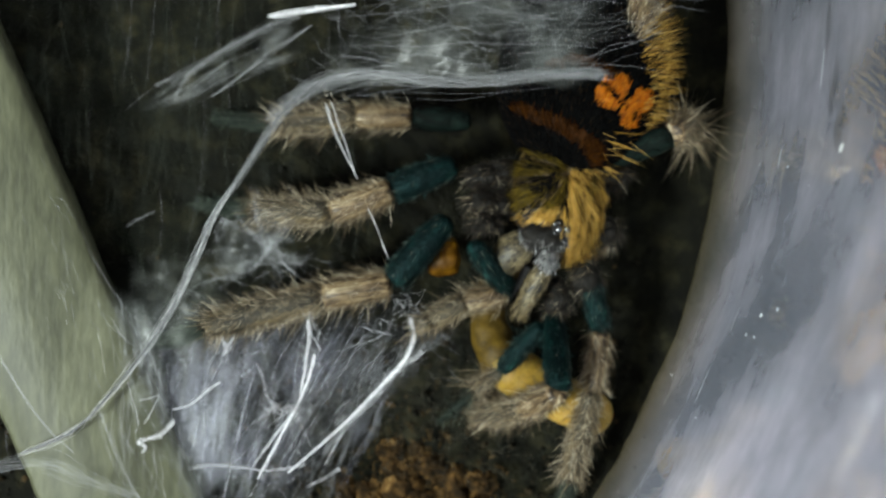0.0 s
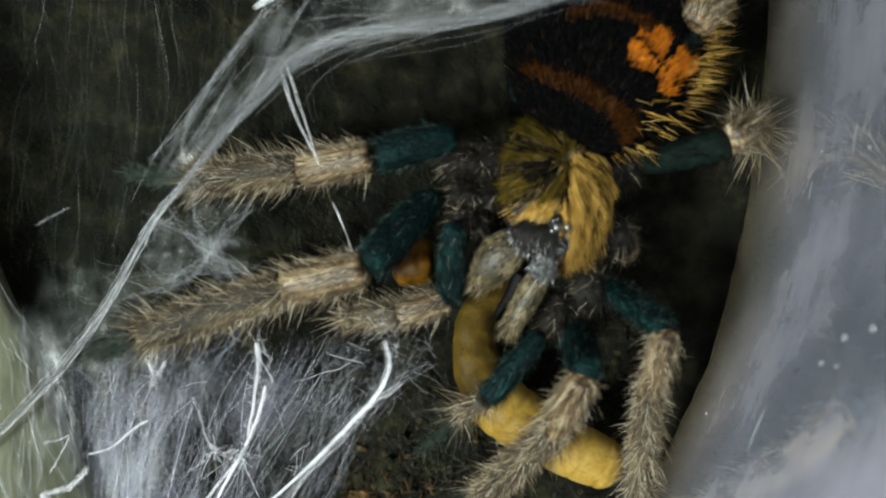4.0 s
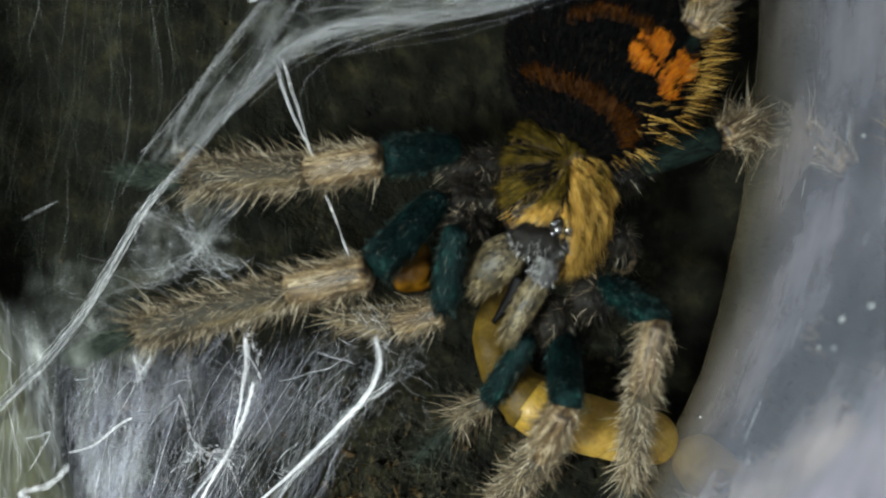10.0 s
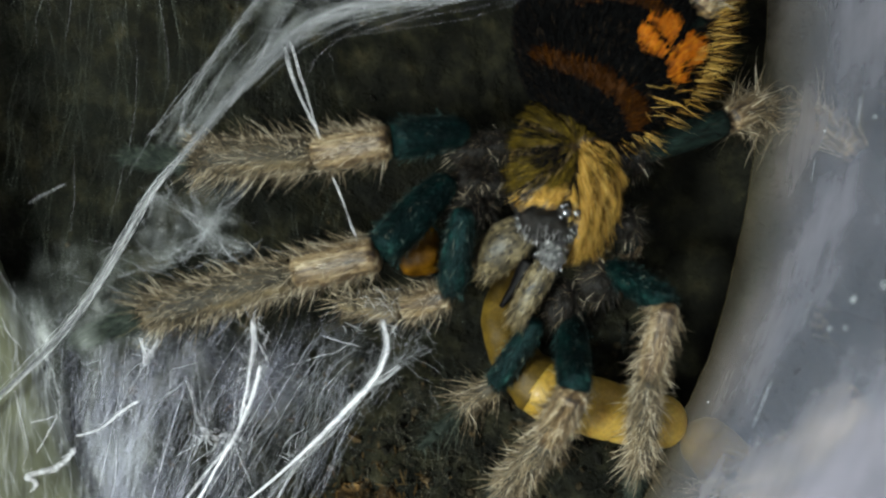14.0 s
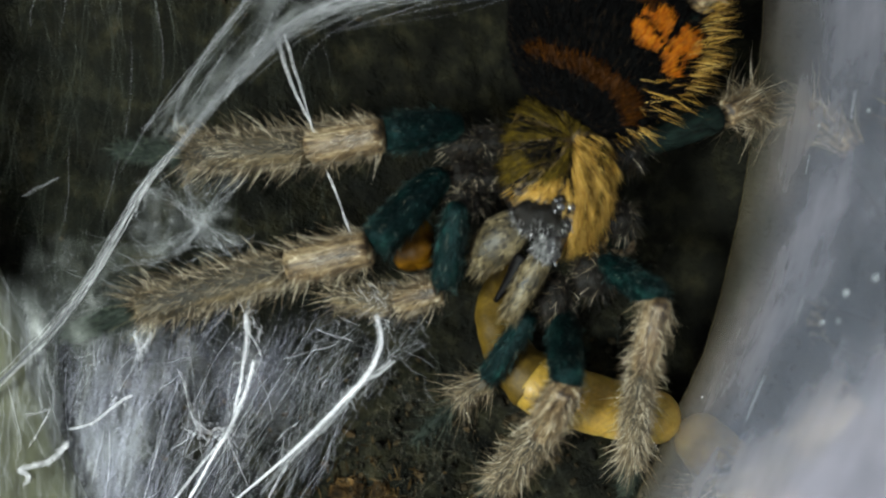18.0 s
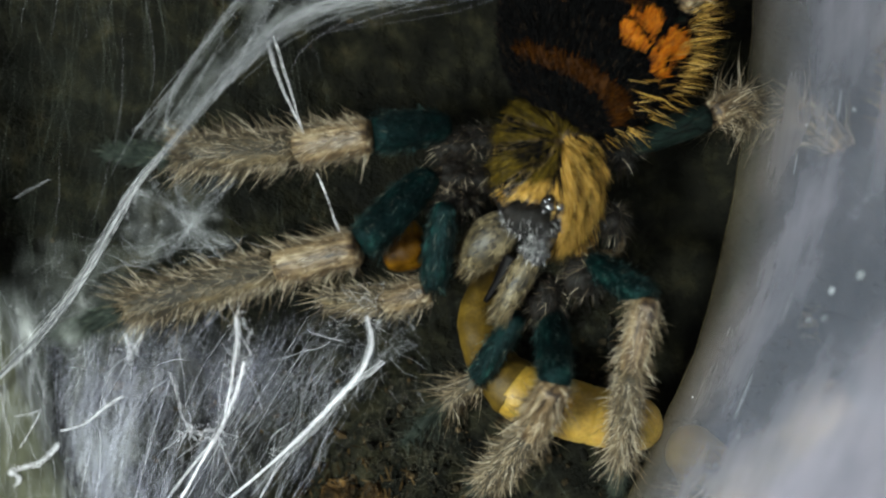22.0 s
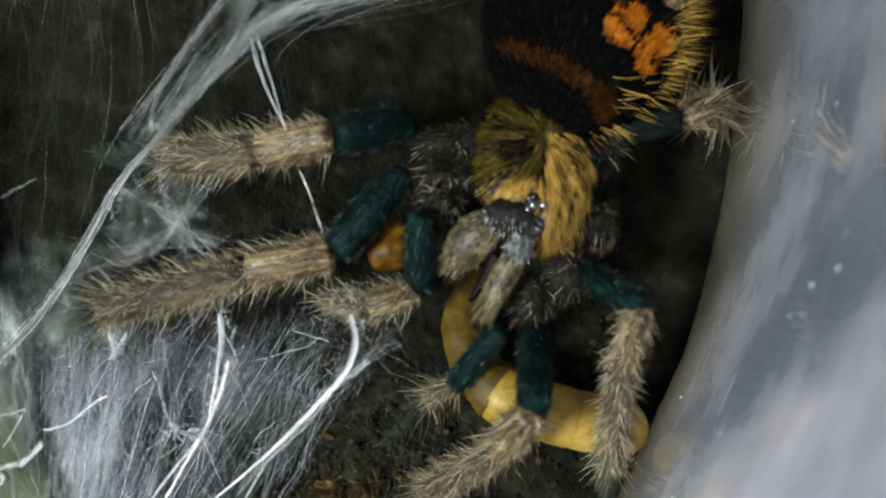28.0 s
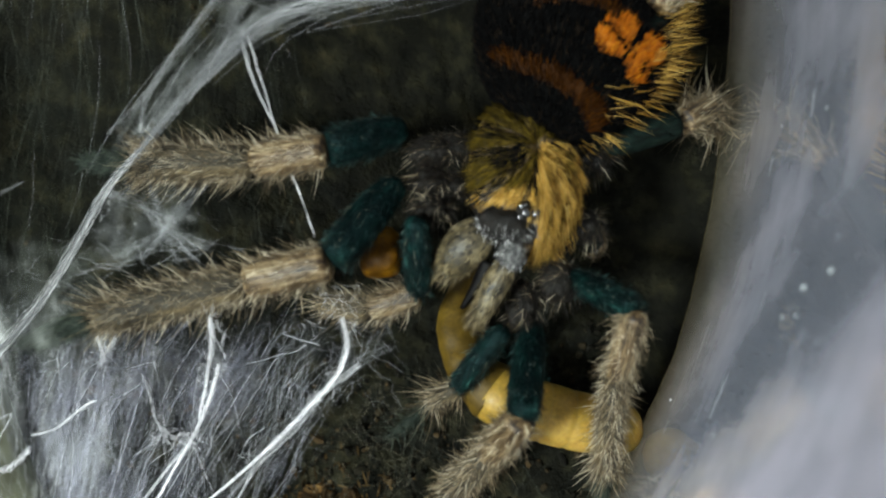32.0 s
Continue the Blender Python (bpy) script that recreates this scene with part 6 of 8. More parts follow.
    walk(leg_b[2], [(0, bone((-26.31, -11.52, 11.00), (-39.51, -14.81, 11.00))), (0.5, bone((-25.52, -11.36, 12.31), (-38.72, -14.65, 12.31))), (1, bone((-25.03, -10.31, 13.42), (-38.09, -14.12, 13.42))), (1.5, bone((-25.90, -10.20, 11.00), (-39.12, -13.42, 11.00))), (2, bone((-25.39, -9.88, 11.00), (-38.65, -12.90, 11.00))), (2.5, bone((-25.06, -9.91, 11.00), (-38.12, -13.70, 11.00))), (4.5, bone((-23.70, -9.07, 13.65), (-36.65, -13.25, 13.65))), (5, bone((-23.61, -8.91, 13.39), (-36.55, -13.11, 13.39))), (6, bone((-23.51, -9.53, 12.30), (-36.61, -13.19, 12.30))), (13, bone((-23.53, -9.51, 12.33), (-36.63, -13.17, 12.33))), (24, bone((-23.89, -9.39, 12.41), (-36.99, -13.05, 12.41))), (24.5, bone((-24.34, -9.03, 11.82), (-37.44, -12.66, 11.82))), (25, bone((-24.69, -9.76, 12.10), (-37.92, -12.94, 12.10))), (25.5, bone((-25.03, -9.76, 12.70), (-38.21, -13.08, 12.70))), (27.5, bone((-25.35, -9.62, 11.00), (-38.46, -13.25, 11.00))), (28, bone((-25.22, -9.90, 11.00), (-38.38, -13.36, 11.00))), (29, bone((-24.85, -9.22, 12.03), (-38.01, -12.64, 12.03))), (29.5, bone((-25.24, -9.57, 11.00), (-38.37, -13.13, 11.00))), (30, bone((-25.15, -9.91, 11.00), (-38.34, -13.20, 11.00))), (32, bone((-24.19, -10.12, 12.02), (-37.42, -13.28, 12.02)))])
    walk(leg_b[3], [(0, bone((-39.51, -14.81, 11.00), (-46.91, -17.41, 7.60))), (0.5, bone((-38.72, -14.65, 12.31), (-46.12, -17.25, 8.91))), (1, bone((-38.09, -14.12, 13.42), (-45.49, -16.72, 10.02))), (1.5, bone((-39.12, -13.42, 11.00), (-46.52, -16.02, 7.60))), (2, bone((-38.65, -12.90, 11.00), (-46.05, -15.50, 7.60))), (2.5, bone((-38.12, -13.70, 11.00), (-45.52, -16.30, 7.60))), (4.5, bone((-36.65, -13.25, 13.65), (-44.05, -15.85, 10.25))), (5, bone((-36.55, -13.11, 13.39), (-43.95, -15.71, 9.99))), (6, bone((-36.61, -13.19, 12.30), (-44.01, -15.79, 8.90))), (13, bone((-36.63, -13.17, 12.33), (-44.03, -15.77, 8.93))), (24, bone((-36.99, -13.05, 12.41), (-44.39, -15.65, 9.01))), (24.5, bone((-37.44, -12.66, 11.82), (-44.84, -15.26, 8.42))), (25, bone((-37.92, -12.94, 12.10), (-45.32, -15.54, 8.70))), (25.5, bone((-38.21, -13.08, 12.70), (-45.61, -15.68, 9.30))), (27.5, bone((-38.46, -13.25, 11.00), (-45.86, -15.85, 7.60))), (28, bone((-38.38, -13.36, 11.00), (-45.78, -15.96, 7.60))), (29, bone((-38.01, -12.64, 12.03), (-45.41, -15.24, 8.63))), (29.5, bone((-38.37, -13.13, 11.00), (-45.77, -15.73, 7.60))), (30, bone((-38.34, -13.20, 11.00), (-45.74, -15.80, 7.60))), (32, bone((-37.42, -13.28, 12.02), (-44.82, -15.88, 8.62)))])
    walk(palp_a[0], [(0, bone((-9.55, -5.61, 14.00), (-5.54, -11.34, 10.12))), (0.5, bone((-9.86, -4.62, 14.00), (-7.25, -11.55, 10.97))), (1, bone((-9.70, -4.52, 14.00), (-8.05, -11.37, 10.20))), (1.5, bone((-9.61, -4.42, 14.00), (-8.20, -11.16, 9.93))), (2, bone((-9.38, -4.47, 14.00), (-9.65, -11.45, 10.09))), (2.5, bone((-9.44, -4.28, 14.00), (-9.98, -11.35, 10.30))), (4.5, bone((-8.96, -3.79, 14.00), (-9.49, -10.68, 9.98))), (5, bone((-9.06, -3.75, 14.00), (-9.70, -10.83, 10.34))), (6, bone((-8.94, -3.82, 14.00), (-10.04, -11.33, 11.48))), (13, bone((-8.93, -3.84, 14.00), (-10.04, -11.34, 11.46))), (24, bone((-9.23, -3.78, 14.00), (-10.35, -11.27, 11.44))), (24.5, bone((-9.78, -2.83, 14.00), (-7.47, -8.41, 8.74))), (25, bone((-10.10, -3.83, 14.00), (-8.28, -9.88, 9.09))), (25.5, bone((-9.96, -4.28, 14.00), (-11.19, -10.91, 9.70))), (27.5, bone((-9.74, -4.03, 14.00), (-10.04, -10.57, 9.40))), (28, bone((-9.89, -4.81, 14.00), (-10.04, -11.45, 9.55))), (28.5, bone((-9.85, -4.01, 14.00), (-9.17, -10.63, 9.56))), (29, bone((-10.17, -3.29, 14.00), (-6.24, -8.10, 8.95))), (29.5, bone((-10.02, -4.00, 14.00), (-9.84, -10.09, 8.82))), (30, bone((-9.92, -4.36, 14.00), (-9.30, -10.43, 8.83))), (32, bone((-9.57, -4.64, 14.00), (-9.30, -11.08, 9.27)))])
    walk(palp_a[1], [(0, bone((-5.54, -11.34, 10.12), (-10.39, -12.56, 10.12))), (0.5, bone((-7.25, -11.55, 10.97), (-12.12, -12.68, 10.97))), (1, bone((-8.05, -11.37, 10.20), (-12.73, -13.14, 10.20))), (1.5, bone((-8.20, -11.16, 9.93), (-13.00, -12.56, 9.93))), (2, bone((-9.65, -11.45, 10.09), (-14.45, -12.83, 10.09))), (2.5, bone((-9.98, -11.35, 10.30), (-14.81, -12.63, 10.30))), (4.5, bone((-9.49, -10.68, 9.98), (-14.11, -12.20, 8.83))), (5, bone((-9.70, -10.83, 10.34), (-14.18, -12.26, 8.62))), (6, bone((-10.04, -11.33, 11.48), (-14.22, -12.67, 9.08))), (13, bone((-10.04, -11.34, 11.46), (-14.23, -12.66, 9.08))), (24, bone((-10.35, -11.27, 11.44), (-14.58, -12.57, 9.11))), (24.5, bone((-7.47, -8.41, 8.74), (-12.02, -10.49, 8.74))), (25, bone((-8.28, -9.88, 9.09), (-13.08, -11.28, 9.09))), (25.5, bone((-11.19, -10.91, 9.70), (-15.13, -12.83, 7.29))), (27.5, bone((-10.04, -10.57, 9.40), (-14.71, -12.35, 9.40))), (28, bone((-10.04, -11.45, 9.55), (-14.74, -13.15, 9.55))), (28.5, bone((-9.17, -10.63, 9.56), (-13.81, -12.51, 9.56))), (29, bone((-6.24, -8.10, 8.95), (-10.83, -10.09, 8.95))), (29.5, bone((-9.84, -10.09, 8.82), (-14.56, -11.73, 8.82))), (30, bone((-9.30, -10.43, 8.83), (-13.98, -12.20, 8.83))), (32, bone((-9.30, -11.08, 9.27), (-13.78, -12.66, 7.73)))])
    walk(palp_a[2], [(0, bone((-10.39, -12.56, 10.12), (-14.30, -14.57, 10.12))), (0.5, bone((-12.12, -12.68, 10.97), (-16.15, -14.44, 10.97))), (1, bone((-12.73, -13.14, 10.20), (-17.13, -13.07, 10.20))), (1.5, bone((-13.00, -12.56, 9.93), (-17.34, -13.32, 9.93))), (2, bone((-14.45, -12.83, 10.09), (-18.85, -12.63, 10.09))), (2.5, bone((-14.81, -12.63, 10.30), (-19.10, -13.07, 9.41))), (4.5, bone((-14.11, -12.20, 8.83), (-18.14, -12.37, 7.05))), (5, bone((-14.18, -12.26, 8.62), (-18.11, -12.19, 6.65))), (6, bone((-14.22, -12.67, 9.08), (-18.36, -12.37, 7.61))), (13, bone((-14.23, -12.66, 9.08), (-18.36, -12.36, 7.60))), (24, bone((-14.58, -12.57, 9.11), (-18.70, -12.28, 7.59))), (24.5, bone((-12.02, -10.49, 8.74), (-15.42, -12.80, 7.18))), (25, bone((-13.08, -11.28, 9.09), (-16.28, -13.41, 6.93))), (25.5, bone((-15.13, -12.83, 7.29), (-18.10, -12.78, 4.05))), (27.5, bone((-14.71, -12.35, 9.40), (-17.82, -11.68, 6.37))), (28, bone((-14.74, -13.15, 9.55), (-17.83, -12.74, 6.44))), (28.5, bone((-13.81, -12.51, 9.56), (-16.94, -11.82, 6.55))), (29, bone((-10.83, -10.09, 8.95), (-14.65, -12.26, 8.95))), (29.5, bone((-14.56, -11.73, 8.82), (-17.90, -11.50, 5.96))), (30, bone((-13.98, -12.20, 8.83), (-17.40, -12.02, 6.07))), (32, bone((-13.78, -12.66, 7.73), (-17.38, -12.34, 5.22)))])
    walk(palp_a[3], [(0, bone((-14.30, -14.57, 10.12), (-16.21, -15.56, 9.04))), (0.5, bone((-16.15, -14.44, 10.97), (-18.12, -15.29, 9.90))), (1, bone((-17.13, -13.07, 10.20), (-19.28, -13.05, 9.13))), (1.5, bone((-17.34, -13.32, 9.93), (-19.45, -13.70, 8.86))), (2, bone((-18.85, -12.63, 10.09), (-20.99, -12.53, 9.02))), (2.5, bone((-19.10, -13.07, 9.41), (-21.04, -13.27, 8.01))), (4.5, bone((-18.14, -12.37, 7.05), (-19.84, -12.45, 5.37))), (5, bone((-18.11, -12.19, 6.65), (-19.76, -12.15, 4.90))), (6, bone((-18.36, -12.37, 7.61), (-20.15, -12.23, 6.02))), (13, bone((-18.36, -12.36, 7.60), (-20.15, -12.23, 6.00))), (24, bone((-18.70, -12.28, 7.59), (-20.47, -12.15, 5.98))), (24.5, bone((-15.42, -12.80, 7.18), (-16.89, -13.80, 5.56))), (25, bone((-16.28, -13.41, 6.93), (-17.60, -14.29, 5.13))), (25.5, bone((-18.10, -12.78, 4.05), (-19.25, -12.76, 1.94))), (27.5, bone((-17.82, -11.68, 6.37), (-19.04, -11.42, 4.32))), (28, bone((-17.83, -12.74, 6.44), (-19.03, -12.57, 4.37))), (28.5, bone((-16.94, -11.82, 6.55), (-18.17, -11.55, 4.51))), (29, bone((-14.65, -12.26, 8.95), (-16.52, -13.32, 7.88))), (29.5, bone((-17.90, -11.50, 5.96), (-19.23, -11.41, 3.96))), (30, bone((-17.40, -12.02, 6.07), (-18.76, -11.94, 4.10))), (32, bone((-17.38, -12.34, 5.22), (-18.84, -12.21, 3.31)))])
    walk(palp_b[0], [(0, bone((-1.84, -15.15, 10.50), (-6.33, -20.89, 7.21))), (0.5, bone((-2.38, -15.67, 10.50), (-5.99, -20.71, 5.44))), (1, bone((-2.12, -13.81, 10.50), (-6.75, -19.96, 8.32))), (1.5, bone((-2.09, -13.51, 10.50), (-6.73, -19.36, 7.64))), (2, bone((-2.03, -13.30, 10.50), (-6.66, -19.25, 7.84))), (2.5, bone((-2.36, -13.89, 10.50), (-6.66, -20.01, 7.66))), (4.5, bone((-0.98, -13.78, 10.50), (-6.16, -19.88, 10.50))), (5, bone((-1.16, -13.39, 10.50), (-5.59, -19.64, 8.18))), (6, bone((-2.11, -13.54, 10.50), (-5.87, -19.77, 7.17))), (13, bone((-2.11, -13.54, 10.50), (-5.88, -19.76, 7.17))), (24, bone((-2.45, -13.45, 10.50), (-6.22, -19.67, 7.17))), (25, bone((-2.06, -13.94, 10.50), (-6.30, -20.36, 8.30))), (25.5, bone((-1.91, -14.88, 10.50), (-6.26, -20.65, 7.07))), (27.5, bone((-1.41, -13.77, 10.50), (-2.98, -19.15, 4.80))), (28, bone((-2.64, -14.79, 10.50), (-6.85, -20.26, 6.45))), (28.5, bone((-1.62, -14.43, 10.50), (-2.92, -18.79, 3.91))), (29, bone((-0.78, -13.68, 10.50), (-2.51, -18.72, 4.53))), (29.5, bone((-1.67, -14.66, 10.50), (-4.65, -19.67, 5.02))), (30, bone((-1.54, -14.39, 10.50), (-4.81, -19.86, 5.66))), (32, bone((-1.66, -14.13, 10.50), (-5.79, -19.80, 6.65)))])
    walk(palp_b[1], [(0, bone((-6.33, -20.89, 7.21), (-9.47, -23.37, 7.21))), (0.5, bone((-5.99, -20.71, 5.44), (-8.60, -23.33, 3.92))), (1, bone((-6.75, -19.96, 8.32), (-8.19, -22.70, 5.78))), (1.5, bone((-6.73, -19.36, 7.64), (-8.55, -22.26, 5.57))), (2, bone((-6.66, -19.25, 7.84), (-8.29, -22.91, 7.84))), (2.5, bone((-6.66, -20.01, 7.66), (-7.92, -23.11, 5.47))), (4.5, bone((-6.16, -19.88, 10.50), (-8.81, -21.72, 8.13))), (5, bone((-5.59, -19.64, 8.18), (-8.42, -21.83, 6.39))), (6, bone((-5.87, -19.77, 7.17), (-8.83, -22.09, 5.82))), (13, bone((-5.88, -19.76, 7.17), (-8.83, -22.09, 5.81))), (24, bone((-6.22, -19.67, 7.17), (-9.16, -22.01, 5.80))), (25, bone((-6.30, -20.36, 8.30), (-8.80, -22.68, 6.21))), (25.5, bone((-6.26, -20.65, 7.07), (-9.01, -22.59, 4.91))), (27.5, bone((-2.98, -19.15, 4.80), (-6.68, -20.67, 4.80))), (28, bone((-6.85, -20.26, 6.45), (-9.51, -22.24, 4.22))), (28.5, bone((-2.92, -18.79, 3.91), (-6.41, -20.74, 3.91))), (29, bone((-2.51, -18.72, 4.53), (-6.22, -20.21, 4.53))), (29.5, bone((-4.65, -19.67, 5.02), (-7.67, -21.09, 2.82))), (30, bone((-4.81, -19.86, 5.66), (-7.98, -21.50, 3.85))), (32, bone((-5.79, -19.80, 6.65), (-8.39, -21.68, 4.26)))])
    walk(palp_b[2], [(0, bone((-9.47, -23.37, 7.21), (-11.99, -25.66, 7.21))), (0.5, bone((-8.60, -23.33, 3.92), (-11.24, -25.47, 3.92))), (1, bone((-8.19, -22.70, 5.78), (-10.41, -25.27, 5.78))), (1.5, bone((-8.55, -22.26, 5.57), (-10.43, -24.54, 3.88))), (2, bone((-8.29, -22.91, 7.84), (-10.12, -24.81, 5.70))), (2.5, bone((-7.92, -23.11, 5.47), (-9.12, -25.17, 3.04))), (4.5, bone((-8.81, -21.72, 8.13), (-11.40, -23.92, 8.13))), (5, bone((-8.42, -21.83, 6.39), (-11.17, -23.82, 6.39))), (6, bone((-8.83, -22.09, 5.82), (-11.23, -24.50, 5.82))), (13, bone((-8.83, -22.09, 5.81), (-11.21, -24.52, 5.81))), (24, bone((-9.16, -22.01, 5.80), (-11.49, -24.49, 5.80))), (25, bone((-8.80, -22.68, 6.21), (-11.22, -24.75, 5.03))), (25.5, bone((-9.01, -22.59, 4.91), (-11.67, -24.72, 4.91))), (27.5, bone((-6.68, -20.67, 4.80), (-9.13, -23.03, 4.80))), (28, bone((-9.51, -22.24, 4.22), (-11.93, -24.64, 4.22))), (28.5, bone((-6.41, -20.74, 3.91), (-8.77, -23.19, 3.91))), (29, bone((-6.22, -20.21, 4.53), (-8.62, -22.53, 3.90))), (29.5, bone((-7.67, -21.09, 2.82), (-10.12, -23.45, 2.82))), (30, bone((-7.98, -21.50, 3.85), (-10.40, -23.89, 3.85))), (32, bone((-8.39, -21.68, 4.26), (-10.81, -23.93, 3.46)))])
    walk(palp_b[3], [(0, bone((-11.99, -25.66, 7.21), (-13.57, -27.10, 6.14))), (0.5, bone((-11.24, -25.47, 3.92), (-12.91, -26.83, 2.85))), (1, bone((-10.41, -25.27, 5.78), (-11.81, -26.90, 4.71))), (1.5, bone((-10.43, -24.54, 3.88), (-11.44, -25.75, 2.07))), (2, bone((-10.12, -24.81, 5.70), (-11.06, -25.79, 3.72))), (2.5, bone((-9.12, -25.17, 3.04), (-9.73, -26.21, 0.96))), (4.5, bone((-11.40, -23.92, 8.13), (-13.04, -25.31, 7.06))), (5, bone((-11.17, -23.82, 6.39), (-12.91, -25.08, 5.31))), (6, bone((-11.23, -24.50, 5.82), (-12.75, -26.02, 4.74))), (13, bone((-11.21, -24.52, 5.81), (-12.71, -26.06, 4.74))), (24, bone((-11.49, -24.49, 5.80), (-12.96, -26.05, 4.73))), (25, bone((-11.22, -24.75, 5.03), (-12.58, -25.91, 3.42))), (25.5, bone((-11.67, -24.72, 4.91), (-13.34, -26.05, 3.83))), (27.5, bone((-9.13, -23.03, 4.80), (-10.68, -24.52, 3.72))), (28, bone((-11.93, -24.64, 4.22), (-13.45, -26.15, 3.15))), (28.5, bone((-8.77, -23.19, 3.91), (-10.25, -24.74, 2.84))), (29, bone((-8.62, -22.53, 3.90), (-10.04, -23.90, 2.53))), (29.5, bone((-10.12, -23.45, 2.82), (-11.67, -24.93, 1.75))), (30, bone((-10.40, -23.89, 3.85), (-11.92, -25.40, 2.78))), (32, bone((-10.81, -23.93, 3.46), (-12.21, -25.24, 2.01)))])
    walk(leg_c[0], [(0, bone((-0.57, -14.12, 9.00), (-0.51, -21.37, 15.89))), (0.5, bone((2.06, -11.58, 9.00), (5.49, -11.73, 18.39))), (1, bone((0.39, -13.45, 9.00), (0.51, -19.84, 16.69))), (1.5, bone((-0.19, -13.75, 9.00), (0.11, -22.45, 13.91))), (2, bone((-0.64, -14.69, 9.00), (-0.63, -22.08, 15.74))), (2.5, bone((1.40, -13.00, 9.00), (1.24, -17.75, 17.80))), (4.5, bone((1.98, -13.60, 9.00), (1.45, -16.26, 18.63))), (5, bone((1.81, -13.59, 9.00), (0.82, -18.45, 17.69))), (6, bone((0.82, -13.66, 9.00), (-0.04, -18.74, 17.57))), (13, bone((0.82, -13.66, 9.00), (0.04, -18.81, 17.54))), (24, bone((0.50, -13.58, 9.00), (-0.11, -18.82, 17.49))), (24.5, bone((1.47, -14.25, 9.00), (0.27, -20.51, 16.71))), (25, bone((2.70, -12.06, 9.00), (3.25, -7.67, 17.96))), (25.5, bone((1.22, -14.53, 9.00), (1.71, -16.01, 18.88))), (27.5, bone((0.21, -14.37, 9.00), (-0.78, -24.32, 9.00))), (28, bone((0.37, -14.63, 9.00), (-0.41, -21.31, 16.39))), (28.5, bone((1.85, -13.74, 9.00), (3.14, -13.31, 18.91))), (29, bone((3.11, -9.70, 9.00), (3.58, -6.00, 18.28))), (29.5, bone((1.31, -13.72, 9.00), (2.34, -13.35, 18.94))), (30, bone((1.19, -13.45, 9.00), (-0.22, -19.83, 16.57))), (31, bone((0.81, -13.58, 9.00), (-0.39, -20.41, 16.20))), (32, bone((0.84, -13.96, 9.00), (-0.64, -21.39, 15.54)))])
    walk(leg_c[1], [(0, bone((-0.51, -21.37, 15.89), (-4.11, -24.87, 9.92))), (0.5, bone((5.49, -11.73, 18.39), (0.56, -17.77, 18.39))), (1, bone((0.51, -19.84, 16.69), (-3.16, -23.94, 11.16))), (1.5, bone((0.11, -22.45, 13.91), (-4.09, -25.40, 8.04))), (2, bone((-0.63, -22.08, 15.74), (-5.25, -25.40, 10.41))), (2.5, bone((1.24, -17.75, 17.80), (-2.06, -23.26, 13.37))), (4.5, bone((1.45, -16.26, 18.63), (-0.62, -21.98, 13.75))), (5, bone((0.82, -18.45, 17.69), (-0.87, -23.64, 12.12))), (6, bone((-0.04, -18.74, 17.57), (-1.51, -23.84, 11.85))), (13, bone((0.04, -18.81, 17.54), (-1.47, -23.89, 11.81))), (24, bone((-0.11, -18.82, 17.49), (-1.72, -23.86, 11.76))), (24.5, bone((0.27, -20.51, 16.71), (-1.46, -25.48, 10.95))), (25, bone((3.25, -7.67, 17.96), (1.94, -14.94, 15.48))), (25.5, bone((1.71, -16.01, 18.88), (-2.25, -21.88, 15.60))), (27.5, bone((-0.78, -24.32, 9.00), (-4.43, -28.20, 3.31))), (28, bone((-0.41, -21.31, 16.39), (-3.13, -25.68, 10.53))), (28.5, bone((3.14, -13.31, 18.91), (-0.35, -20.29, 18.91))), (29, bone((3.58, -6.00, 18.28), (2.35, -13.70, 18.28))), (29.5, bone((2.34, -13.35, 18.94), (-0.99, -20.22, 17.36))), (30, bone((-0.22, -19.83, 16.57), (-2.97, -24.86, 11.29))), (31, bone((-0.39, -20.41, 16.20), (-3.08, -25.12, 10.59))), (32, bone((-0.64, -21.39, 15.54), (-3.08, -25.49, 9.36)))])
